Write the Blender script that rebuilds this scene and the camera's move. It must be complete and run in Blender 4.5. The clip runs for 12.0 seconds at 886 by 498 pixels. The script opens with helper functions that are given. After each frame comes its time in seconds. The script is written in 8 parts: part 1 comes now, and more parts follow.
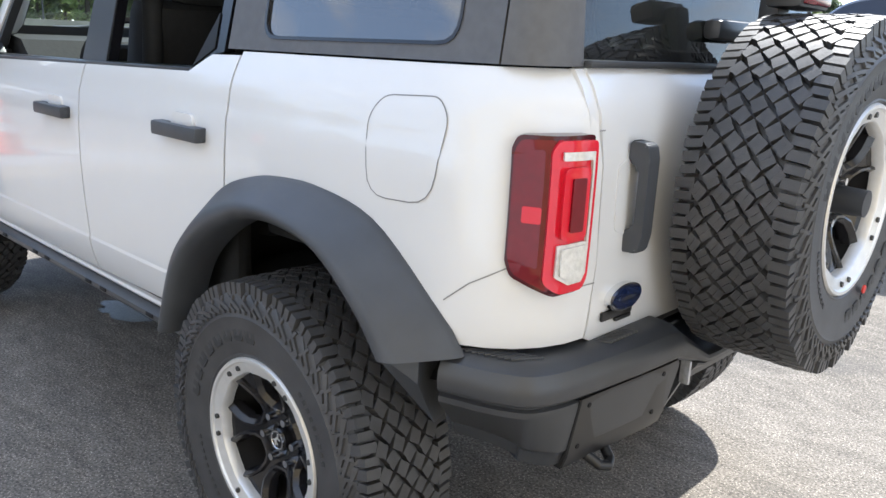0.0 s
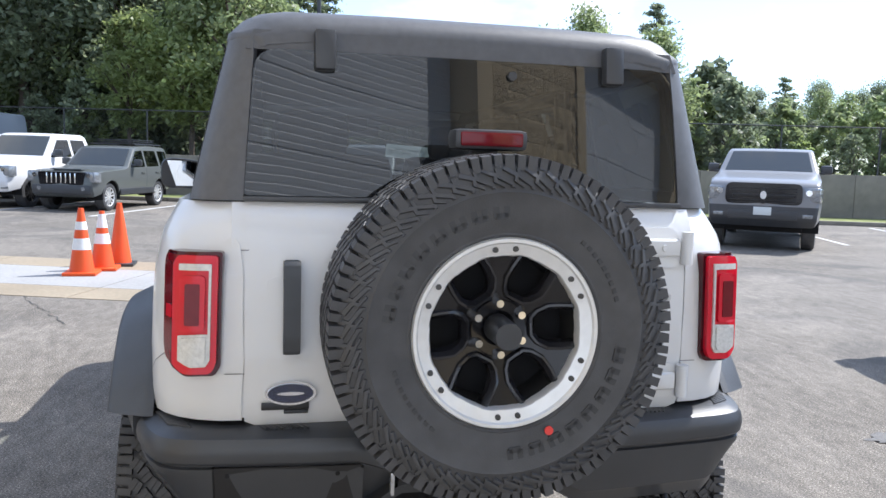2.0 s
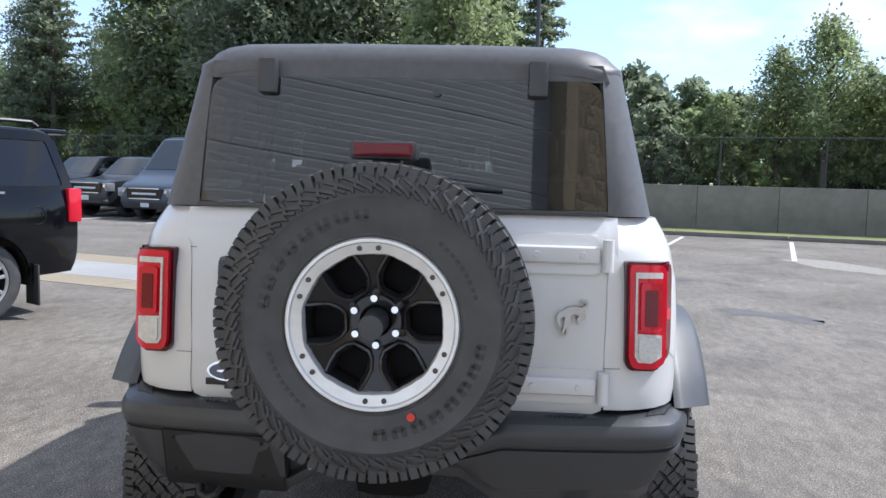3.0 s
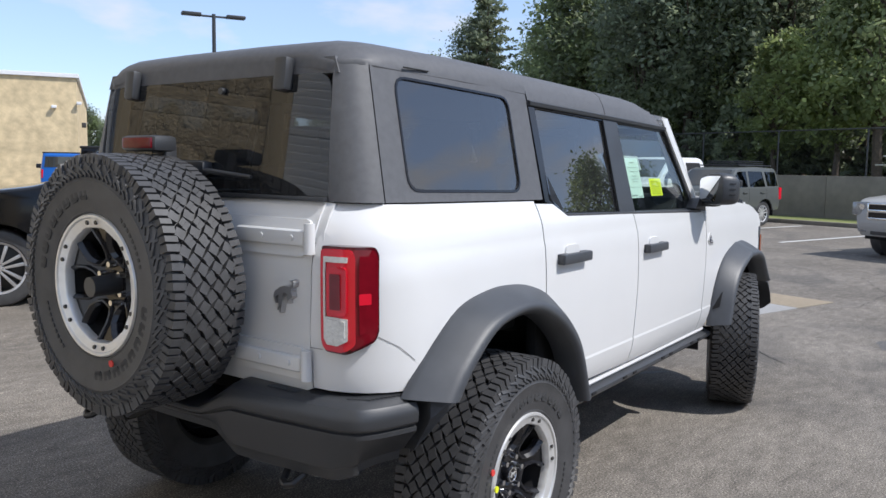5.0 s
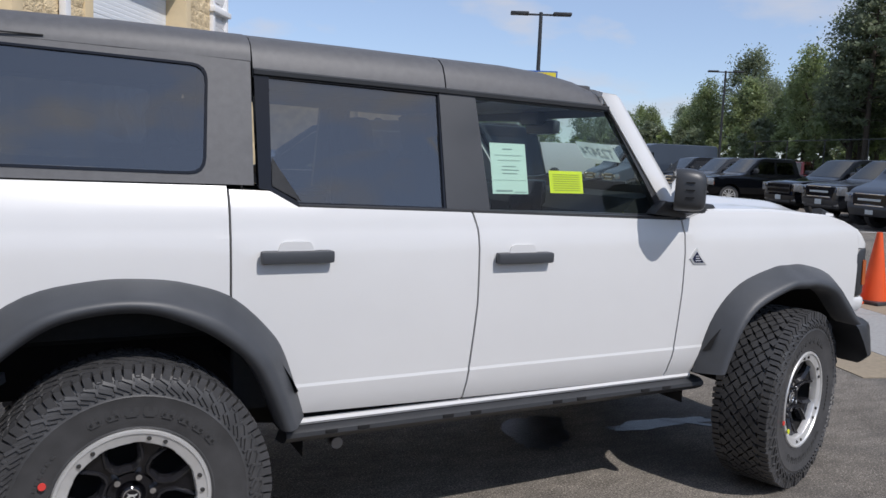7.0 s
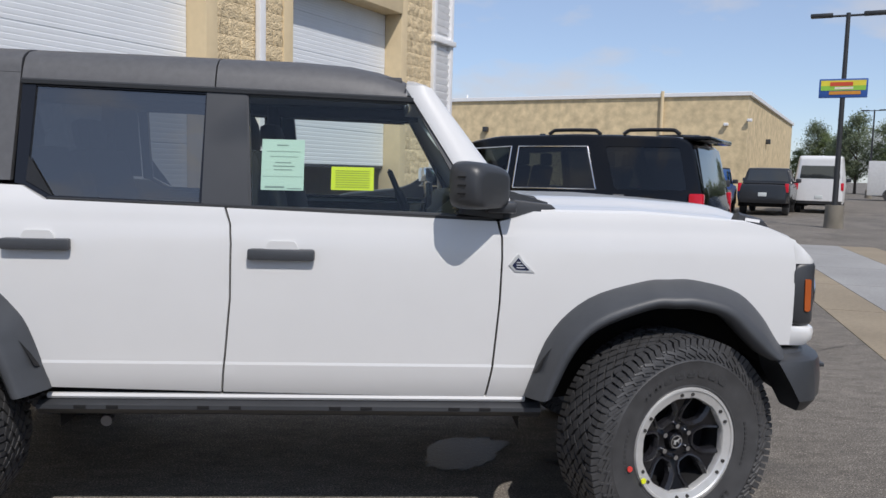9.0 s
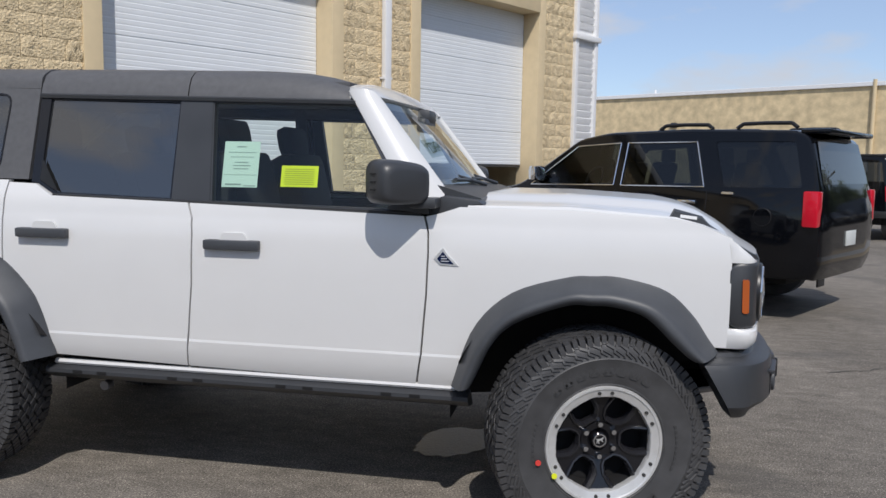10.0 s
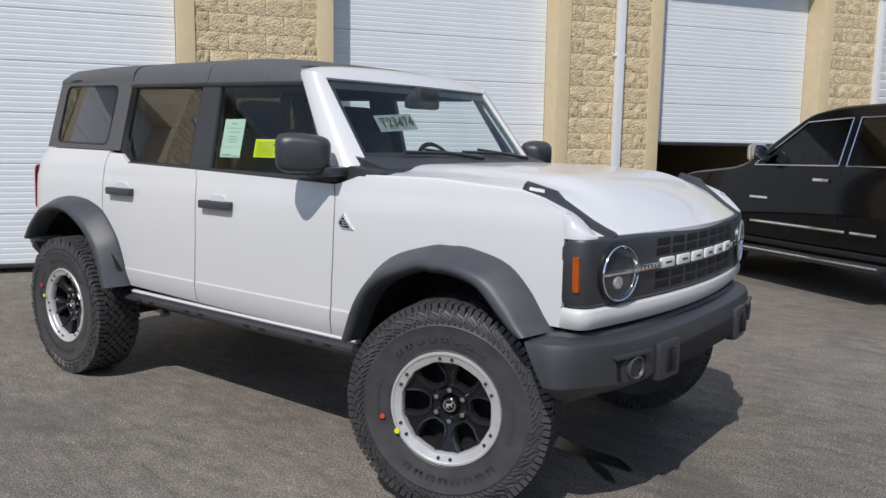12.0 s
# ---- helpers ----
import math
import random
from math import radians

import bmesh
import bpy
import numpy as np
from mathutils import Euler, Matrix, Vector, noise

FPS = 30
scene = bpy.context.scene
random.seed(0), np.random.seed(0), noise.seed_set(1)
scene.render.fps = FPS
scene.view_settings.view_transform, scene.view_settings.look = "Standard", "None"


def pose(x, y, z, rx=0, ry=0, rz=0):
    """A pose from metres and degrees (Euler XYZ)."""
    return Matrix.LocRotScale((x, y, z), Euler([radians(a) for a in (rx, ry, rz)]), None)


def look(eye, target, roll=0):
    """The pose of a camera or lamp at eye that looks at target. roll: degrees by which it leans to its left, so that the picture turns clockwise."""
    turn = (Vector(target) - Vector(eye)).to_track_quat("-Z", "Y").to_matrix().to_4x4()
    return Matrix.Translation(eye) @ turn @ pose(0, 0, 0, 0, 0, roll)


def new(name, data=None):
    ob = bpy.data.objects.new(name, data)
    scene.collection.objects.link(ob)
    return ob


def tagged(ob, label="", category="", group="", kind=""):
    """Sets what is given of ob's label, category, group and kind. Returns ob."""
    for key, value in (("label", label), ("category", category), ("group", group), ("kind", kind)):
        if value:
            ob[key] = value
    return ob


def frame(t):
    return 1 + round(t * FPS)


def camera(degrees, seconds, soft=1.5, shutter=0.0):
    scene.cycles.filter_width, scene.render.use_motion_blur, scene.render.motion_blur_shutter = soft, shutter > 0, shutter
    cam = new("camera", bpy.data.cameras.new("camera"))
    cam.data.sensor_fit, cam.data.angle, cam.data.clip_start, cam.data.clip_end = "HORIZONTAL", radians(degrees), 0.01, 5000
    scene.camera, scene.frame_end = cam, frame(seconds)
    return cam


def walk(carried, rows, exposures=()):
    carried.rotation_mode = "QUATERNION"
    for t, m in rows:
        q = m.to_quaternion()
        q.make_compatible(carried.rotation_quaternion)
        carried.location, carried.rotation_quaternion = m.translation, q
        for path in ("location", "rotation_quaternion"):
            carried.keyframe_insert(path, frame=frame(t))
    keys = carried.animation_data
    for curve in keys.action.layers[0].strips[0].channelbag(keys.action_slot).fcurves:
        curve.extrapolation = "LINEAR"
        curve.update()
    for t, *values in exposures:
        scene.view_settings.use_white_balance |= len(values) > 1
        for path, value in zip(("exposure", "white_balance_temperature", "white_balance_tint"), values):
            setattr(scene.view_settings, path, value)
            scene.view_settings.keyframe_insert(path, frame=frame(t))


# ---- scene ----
cam = camera(58.3, 12.0)
PATH = [
    (0, (-1.537, 1.958, 1.429), (-0.215, 0.547, 0.917), 2.8),
    (0.5, (-1.816, 1.629, 1.49), (-0.289, 0.396, 1.104), 2.8),
    (1, (-2.192, 1.318, 1.494), (-0.479, 0.333, 1.185), 2.6),
    (1.5, (-2.459, 0.959, 1.487), (-0.61, 0.244, 1.221), 2.1),
    (2, (-2.694, 0.563, 1.504), (-0.758, 0.114, 1.282), 1.7),
    (2.5, (-2.915, 0.145, 1.518), (-0.931, -0.005, 1.323), 1.4),
    (2.7, (-2.943, -0.025, 1.496), (-0.952, -0.055, 1.308), 1.4),
    (4.3, (-2.826, -1.612, 1.483), (-1.022, -0.771, 1.293), 1.0),
    (4.5, (-2.705, -1.8, 1.499), (-0.948, -0.864, 1.304), 0.9),
    (5, (-2.352, -2.257, 1.494), (-0.731, -1.103, 1.29), 0.9),
    (5.5, (-1.886, -2.612, 1.464), (-0.432, -1.255, 1.253), 1.0),
    (6, (-1.38, -2.935, 1.453), (-0.103, -1.411, 1.237), 1.3),
    (6.5, (-0.842, -3.208, 1.468), (0.257, -1.551, 1.246), 1.8),
    (7, (-0.257, -3.386, 1.497), (0.662, -1.625, 1.264), 2.3),
    (7.5, (0.27, -3.526, 1.497), (1.026, -1.689, 1.263), 2.6),
    (7.7, (0.489, -3.568, 1.491), (1.168, -1.701, 1.256), 2.6),
    (9.3, (2.163, -3.888, 1.447), (2.13, -1.898, 1.253), 1.2),
    (9.5, (2.381, -3.906, 1.463), (2.244, -1.921, 1.265), 1.1),
    (10, (2.911, -3.927, 1.464), (2.53, -1.975, 1.256), 0.9),
    (10.5, (3.39, -3.847, 1.439), (2.779, -1.956, 1.215), 0.8),
    (11, (3.883, -3.73, 1.446), (3.058, -1.923, 1.207), 0.7),
    (11.5, (4.37, -3.568, 1.455), (3.341, -1.873, 1.201), 0.8),
    (12, (4.778, -3.316, 1.455), (3.563, -1.75, 1.188), 0.9),
]
LIGHTNESS = [(0, 2.24, 6240, 9), (2.5, 1.55, 6080, 11), (4.5, 1.13, 6210, 11), (5.5, 0.79, 6320, 12), (7, 0.51, 6370, 13), (9.5, 0.46, 6500, 12), (12, 0.49, 6460, 11)]
walk(cam, [(t, look(eye, target, roll)) for t, eye, target, roll in PATH], LIGHTNESS)

# ---- light: high sun from the front right of the parked car, hazy sky with broken clouds ----
TO_SUN = Vector((0.245, -0.80, 1.0)).normalized()
world = bpy.data.worlds.new("sky")
scene.world = world
world.use_nodes = True
wt = world.node_tree
wt.nodes.clear()
w_out = wt.nodes.new("ShaderNodeOutputWorld")
w_bg = wt.nodes.new("ShaderNodeBackground")
w_sky = wt.nodes.new("ShaderNodeTexSky")
w_sky.sky_type = "NISHITA"
w_sky.sun_disc = False
w_sky.sun_elevation = math.asin(TO_SUN.z)
w_sky.sun_rotation = math.atan2(TO_SUN.x, TO_SUN.y)
w_sky.air_density, w_sky.dust_density, w_sky.ozone_density = 1.0, 0.8, 1.2
w_sky.altitude = 1200
w_geo = wt.nodes.new("ShaderNodeTexCoord")
w_map = wt.nodes.new("ShaderNodeMapping")
w_map.inputs["Scale"].default_value = (1.0, 1.0, 2.6)
w_map.inputs["Location"].default_value = (3.1, 1.7, 0.4)
w_noise = wt.nodes.new("ShaderNodeTexNoise")
w_noise.inputs["Scale"].default_value = 5.2
w_noise.inputs["Detail"].default_value = 7.0
w_noise.inputs["Roughness"].default_value = 0.52
w_ramp = wt.nodes.new("ShaderNodeValToRGB")
w_ramp.color_ramp.elements[0].position, w_ramp.color_ramp.elements[1].position = 0.49, 0.70
w_mix = wt.nodes.new("ShaderNodeMixRGB")
w_mix.inputs["Color2"].default_value = (2.89, 2.947, 3.117, 1)
wt.links.new(w_geo.outputs["Generated"], w_map.inputs["Vector"])
wt.links.new(w_map.outputs["Vector"], w_noise.inputs["Vector"])
wt.links.new(w_noise.outputs["Fac"], w_ramp.inputs["Fac"])
wt.links.new(w_ramp.outputs["Color"], w_mix.inputs["Fac"])
w_tint = wt.nodes.new("ShaderNodeMixRGB")
w_tint.blend_type = "MULTIPLY"
w_tint.inputs["Fac"].default_value = 1.0
w_tint.inputs["Color2"].default_value = (0.907, 0.952, 1.02, 1)
wt.links.new(w_sky.outputs["Color"], w_tint.inputs["Color1"])
w_veil = wt.nodes.new("ShaderNodeMixRGB")
w_veil.inputs["Fac"].default_value = 0.62
w_veil.inputs["Color2"].default_value = (1.473, 1.813, 2.403, 1)
wt.links.new(w_tint.outputs["Color"], w_veil.inputs["Color1"])
wt.links.new(w_veil.outputs["Color"], w_mix.inputs["Color1"])
wt.links.new(w_mix.outputs["Color"], w_bg.inputs["Color"])
w_bg.inputs["Strength"].default_value = 0.15
wt.links.new(w_bg.outputs["Background"], w_out.inputs["Surface"])

sun = new("sun", bpy.data.lights.new("sun", "SUN"))
sun.data.energy, sun.data.angle, sun.data.color = 2.38, radians(0.6), (1.0, 0.96, 0.90)
sun.matrix_world = look((0, 0, 30), Vector((0, 0, 30)) - TO_SUN)

from mathutils import geometry

# ---- materials ----


def material(name, color, rough=0.5, metal=0.0, var=0.08, scale=6.0, bump=0.0, bump_scale=60.0, coat=0.0, spec=0.5, blotch=0.0, blotch_scale=0.7, object_var=0.0):
    """A surface with variation at two scales and fine relief."""
    m = bpy.data.materials.new(name)
    m.use_nodes = True
    nt = m.node_tree
    b = nt.nodes["Principled BSDF"]
    b.inputs["Roughness"].default_value = rough
    b.inputs["Metallic"].default_value = metal
    b.inputs["Coat Weight"].default_value = coat
    b.inputs["Coat Roughness"].default_value = 0.03
    b.inputs["Specular IOR Level"].default_value = spec
    co = nt.nodes.new("ShaderNodeTexCoord")
    n1 = nt.nodes.new("ShaderNodeTexNoise")
    n1.inputs["Scale"].default_value, n1.inputs["Detail"].default_value = scale, 6.0
    n2 = nt.nodes.new("ShaderNodeTexNoise")
    n2.inputs["Scale"].default_value, n2.inputs["Detail"].default_value = blotch_scale, 3.0
    for n in (n1, n2):
        nt.links.new(co.outputs["Object"], n.inputs["Vector"])

    def ramp(node, amount):
        r = nt.nodes.new("ShaderNodeMapRange")
        r.inputs["From Min"].default_value, r.inputs["From Max"].default_value = 0.3, 0.7
        r.inputs["To Min"].default_value, r.inputs["To Max"].default_value = 1 - amount, 1 + amount
        nt.links.new(node.outputs["Fac"], r.inputs["Value"])
        return r.outputs["Result"]

    fac = ramp(n1, var)
    if blotch:
        mul = nt.nodes.new("ShaderNodeMath")
        mul.operation = "MULTIPLY"
        nt.links.new(fac, mul.inputs[0])
        nt.links.new(ramp(n2, blotch), mul.inputs[1])
        fac = mul.outputs[0]
    if object_var:
        info = nt.nodes.new("ShaderNodeObjectInfo")
        r = nt.nodes.new("ShaderNodeMapRange")
        r.inputs["To Min"].default_value, r.inputs["To Max"].default_value = 1 - object_var, 1 + object_var
        nt.links.new(info.outputs["Random"], r.inputs["Value"])
        mul = nt.nodes.new("ShaderNodeMath")
        mul.operation = "MULTIPLY"
        nt.links.new(fac, mul.inputs[0])
        nt.links.new(r.outputs["Result"], mul.inputs[1])
        fac = mul.outputs[0]
    v = nt.nodes.new("ShaderNodeVectorMath")
    v.operation = "SCALE"
    v.inputs[0].default_value = color[:3]
    nt.links.new(fac, v.inputs["Scale"])
    nt.links.new(v.outputs["Vector"], b.inputs["Base Color"])
    if bump:
        n3 = nt.nodes.new("ShaderNodeTexNoise")
        n3.inputs["Scale"].default_value, n3.inputs["Detail"].default_value = bump_scale, 5.0
        nt.links.new(co.outputs["Object"], n3.inputs["Vector"])
        bp = nt.nodes.new("ShaderNodeBump")
        bp.inputs["Strength"].default_value, bp.inputs["Distance"].default_value = bump, 0.01 if bump < 0.95 else 0.03
        nt.links.new(n3.outputs["Fac"], bp.inputs["Height"])
        nt.links.new(bp.outputs["Normal"], b.inputs["Normal"])
    return m


def glass(name, tint, ior=1.5, rough=0.0, base=None):
    """A pane: tinted transmission with a Fresnel gloss."""
    m = bpy.data.materials.new(name)
    m.use_nodes = True
    nt = m.node_tree
    nt.nodes.clear()
    o = nt.nodes.new("ShaderNodeOutputMaterial")
    t = nt.nodes.new("ShaderNodeBsdfTransparent")
    t.inputs["Color"].default_value = (*tint, 1)
    g = nt.nodes.new("ShaderNodeBsdfGlossy")
    g.inputs["Roughness"].default_value = rough
    g.inputs["Color"].default_value = (1, 1, 1, 1)
    # Schlick's gloss, alike for both faces of the pane
    r0 = ((ior - 1) / (ior + 1)) ** 2
    lw = nt.nodes.new("ShaderNodeLayerWeight")
    lw.inputs["Blend"].default_value = 0.5
    p5 = nt.nodes.new("ShaderNodeMath")
    p5.operation = "POWER"
    p5.inputs[1].default_value = 5.0
    f = nt.nodes.new("ShaderNodeMath")
    f.operation = "MULTIPLY_ADD"
    f.inputs[1].default_value, f.inputs[2].default_value = 1 - r0, r0
    nt.links.new(lw.outputs["Facing"], p5.inputs[0])
    nt.links.new(p5.outputs[0], f.inputs[0])
    x = nt.nodes.new("ShaderNodeMixShader")
    first = t
    if base:
        d = nt.nodes.new("ShaderNodeBsdfDiffuse")
        d.inputs["Color"].default_value = (*base[0], 1)
        y = nt.nodes.new("ShaderNodeMixShader")
        y.inputs[0].default_value = base[1]
        nt.links.new(t.outputs[0], y.inputs[1])
        nt.links.new(d.outputs[0], y.inputs[2])
        first = y
    nt.links.new(f.outputs[0], x.inputs[0])
    nt.links.new(first.outputs[0], x.inputs[1])
    nt.links.new(g.outputs[0], x.inputs[2])
    nt.links.new(x.outputs[0], o.inputs[0])
    return m


WHITE = material("white_paint", (0.67, 0.67, 0.665), 0.32, var=0.01, coat=0.6, blotch=0.012)
TEXTOP = material("textured_grey_hardtop", (0.092, 0.093, 0.098), 0.50, var=0.10, scale=40, bump=0.10, bump_scale=700)
FLARE = material("dark_grey_plastic", (0.052, 0.056, 0.063), 0.46, var=0.10, scale=12, bump=0.08, bump_scale=600, blotch=0.06)
PLASTIC = material("black_plastic", (0.033, 0.035, 0.039), 0.42, var=0.1, spec=0.65, bump=0.06, bump_scale=500)
RUBBER = material("tyre_rubber", (0.054, 0.054, 0.056), 0.50, var=0.20, scale=14, bump=0.10, bump_scale=260, blotch=0.12, blotch_scale=4)
RUBBER_BAR = material("tyre_lettering_rubber", (0.040, 0.040, 0.041), 0.65, var=0.05)
GLOSSBLACK = material("gloss_black", (0.008, 0.008, 0.010), 0.12, var=0.02, spec=0.5)
SATIN = material("satin_black_metal", (0.012, 0.012, 0.013), 0.35, var=0.1)
CHROME = material("chrome", (0.75, 0.76, 0.78), 0.10, 1.0, var=0.02)
ALU = material("machined_aluminium_ring", (0.72, 0.72, 0.71), 0.38, 0.55, var=0.05, scale=30)
STEEL = material("dull_steel", (0.25, 0.25, 0.26), 0.40, 0.9, var=0.1)
# near-black for underbody and joints, and for the shade in slots, recesses and bay
BLACKVOID = material("near_black_parts_and_shade", (0.005, 0.005, 0.006), 0.85, var=0.2)
REDLENS = material("red_lens", (0.60, 0.012, 0.030), 0.10, var=0.03, spec=0.45)
REDDARK = material("dark_red_lens", (0.055, 0.003, 0.007), 0.10, var=0.03, spec=0.4)
REDMID = material("deep_red_lens", (0.145, 0.004, 0.010), 0.10, var=0.10, scale=40, spec=0.4)
CLEARLENS = material("clear_reversing_lens", (0.60, 0.59, 0.56), 0.12, var=0.12, scale=90, coat=1.0, bump=0.3, bump_scale=120)
AMBER = material("amber_lens", (0.42, 0.085, 0.01), 0.15, var=0.05, coat=1.0)
BLUEOVAL = material("blue_badge", (0.006, 0.014, 0.055), 0.15, coat=1.0, var=0.02)
HEADGLASS = material("bright_lamp_glass", (0.55, 0.56, 0.58), 0.15, 0.5, var=0.2, scale=60)
LAMPBOWL = material("dark_lamp_bowl", (0.060, 0.062, 0.066), 0.25, 0.6, var=0.3, scale=50)
SHEET = material("pale_green_paper", (0.62, 0.76, 0.66), 0.7, var=0.02)
PAPERLINE = material("grey_print", (0.30, 0.36, 0.33), 0.7, var=0.02)
YELLOW = material("fluorescent_yellow_paper", (0.80, 0.86, 0.02), 0.7, var=0.02)
YELLOWLINE = material("olive_print", (0.36, 0.38, 0.03), 0.7, var=0.02)
INTERIOR = material("charcoal_cloth", (0.016, 0.017, 0.018), 0.85, var=0.15, scale=40, bump=0.1)
INTERIOR_GREY = material("grey_trim", (0.07, 0.07, 0.075), 0.8, var=0.1, scale=30)
# a little grey diffuse stands in for hazy sky mirrored in both panes
PRIVACY = glass("privacy_glass", (0.13, 0.14, 0.145), 2.2, 0.0, ((0.30, 0.31, 0.32), 0.05))
REARGLASS = glass("rear_privacy_glass", (0.12, 0.13, 0.135), 1.62, 0.0, ((0.30, 0.31, 0.32), 0.05))
FRONTGLASS = glass("green_tinted_glass", (0.80, 0.88, 0.85), 1.5)
LAMPGLASS = glass("clear_lamp_cover", (0.95, 0.96, 0.97), 1.45)
ORANGE = material("orange_cone_plastic", (0.72, 0.085, 0.012), 0.5, var=0.05)
REFLECT = material("white_reflective_band", (0.75, 0.74, 0.72), 0.5, var=0.06, scale=30)
EMBLEM = material("polished_emblem", (0.50, 0.50, 0.51), 0.30, 0.9, var=0.05)
JOINT = material("narrow_panel_joint", (0.22, 0.22, 0.22), 0.7, var=0.05)
MIRRORGLASS = material("mirror", (0.85, 0.87, 0.88), 0.02, 1.0, var=0.0)


def ground_material():
    m = material("asphalt", (0.172, 0.155, 0.134), 0.80, var=0.62, scale=105, bump=0.45, spec=0.18, bump_scale=240, blotch=0.22, blotch_scale=0.55)
    nt = m.node_tree
    b = nt.nodes["Principled BSDF"]
    old = b.inputs["Base Color"].links[0].from_socket
    co = nt.nodes.new("ShaderNodeTexCoord")
    # light aggregate specks
    vo = nt.nodes.new("ShaderNodeTexVoronoi")
    vo.inputs["Scale"].default_value = 95
    nt.links.new(co.outputs["Object"], vo.inputs["Vector"])
    r = nt.nodes.new("ShaderNodeValToRGB")
    r.color_ramp.elements[0].position, r.color_ramp.elements[1].position = 0.13, 0.27
    r.color_ramp.elements[0].color, r.color_ramp.elements[1].color = (1, 1, 1, 1), (0, 0, 0, 1)
    nt.links.new(vo.outputs["Distance"], r.inputs["Fac"])
    mix = nt.nodes.new("ShaderNodeMixRGB")
    mix.inputs["Color2"].default_value = (0.60, 0.54, 0.46, 1)
    k = nt.nodes.new("ShaderNodeMath")
    k.operation = "MULTIPLY"
    k.inputs[1].default_value = 0.75
    nt.links.new(r.outputs["Color"], k.inputs[0])
    nt.links.new(k.outputs[0], mix.inputs["Fac"])
    nt.links.new(old, mix.inputs["Color1"])
    # dark oil and damp stains with shapes of their own
    st = nt.nodes.new("ShaderNodeTexNoise")
    st.inputs["Scale"].default_value, st.inputs["Detail"].default_value, st.inputs["Distortion"].default_value = 0.55, 9, 1.2
    nt.links.new(co.outputs["Object"], st.inputs["Vector"])
    sr = nt.nodes.new("ShaderNodeValToRGB")
    sr.color_ramp.elements[0].position, sr.color_ramp.elements[1].position = 0.55, 0.66
    nt.links.new(st.outputs["Fac"], sr.inputs["Fac"])
    sk = nt.nodes.new("ShaderNodeMath")
    sk.operation = "MULTIPLY"
    sk.inputs[1].default_value = 0.45
    nt.links.new(sr.outputs["Color"], sk.inputs[0])
    # worn and dirty patches at a hand's width, drawn out along the wheel tracks
    mp = nt.nodes.new("ShaderNodeMapping")
    mp.inputs["Scale"].default_value, mp.inputs["Rotation"].default_value = (1.0, 2.2, 1.0), (0, 0, 0.35)
    wn = nt.nodes.new("ShaderNodeTexNoise")
    wn.inputs["Scale"].default_value, wn.inputs["Detail"].default_value, wn.inputs["Roughness"].default_value = 5.0, 9, 0.72
    nt.links.new(co.outputs["Object"], mp.inputs["Vector"])
    nt.links.new(mp.outputs["Vector"], wn.inputs["Vector"])
    wr = nt.nodes.new("ShaderNodeMapRange")
    wr.inputs["From Min"].default_value, wr.inputs["From Max"].default_value = 0.32, 0.68
    wr.inputs["To Min"].default_value, wr.inputs["To Max"].default_value = 0.71, 1.30
    nt.links.new(wn.outputs["Fac"], wr.inputs["Value"])
    worn = nt.nodes.new("ShaderNodeVectorMath")
    worn.operation = "SCALE"
    nt.links.new(mix.outputs["Color"], worn.inputs[0])
    nt.links.new(wr.outputs["Result"], worn.inputs["Scale"])
    mix2 = nt.nodes.new("ShaderNodeMixRGB")
    mix2.inputs["Color2"].default_value = (0.075, 0.073, 0.072, 1)
    nt.links.new(sk.outputs[0], mix2.inputs["Fac"])
    nt.links.new(worn.outputs["Vector"], mix2.inputs["Color1"])
    nt.links.new(mix2.outputs["Color"], b.inputs["Base Color"])
    return m


ASPHALT = ground_material()
CONCRETE_TAN = material("tan_concrete", (0.28, 0.23, 0.162), 0.85, var=0.12, scale=25, bump=0.2, bump_scale=120, blotch=0.12)
CONCRETE_GREY = material("pale_grey_concrete", (0.31, 0.305, 0.295), 0.85, var=0.10, scale=25, bump=0.2, bump_scale=120, blotch=0.10)
WALLGREY = material("weathered_concrete_wall", (0.205, 0.185, 0.150), 0.9, var=0.14, scale=3, bump=0.3, bump_scale=40, blotch=0.22, blotch_scale=0.5)
LINEPAINT = material("worn_white_line_paint", (0.55, 0.55, 0.54), 0.8, var=0.25, scale=30)
GRASS = material("mown_grass", (0.17, 0.19, 0.06), 0.9, var=0.25, scale=4, bump=0.5, bump_scale=90, blotch=0.2)
BLOCK = material("split_face_block", (0.72, 0.575, 0.36), 0.92, var=0.16, scale=14, bump=1.0, bump_scale=44, blotch=0.05, object_var=0.04)
MORTAR = material("tan_mortar", (0.68, 0.545, 0.34), 0.95, var=0.1, scale=30, bump=0.3)
SMOOTHTAN = material("smooth_tan_paint", (0.68, 0.545, 0.34), 0.75, var=0.04, scale=8, bump=0.1, bump_scale=80)
DOORWHITE = material("white_door_panel", (0.74, 0.77, 0.80), 0.45, var=0.02, scale=3, blotch=0.02)
TRIMWHITE = material("white_trim", (0.78, 0.78, 0.78), 0.5, var=0.03)
CAPSTONE = material("grey_metal_coping", (0.60, 0.62, 0.64), 0.4, 0.2, var=0.05)
BARK = material("grey_brown_bark", (0.085, 0.065, 0.05), 0.95, var=0.3, scale=12, bump=0.6, bump_scale=30)
POLE = material("dark_bronze_pole", (0.05, 0.052, 0.055), 0.5, 0.4, var=0.1)


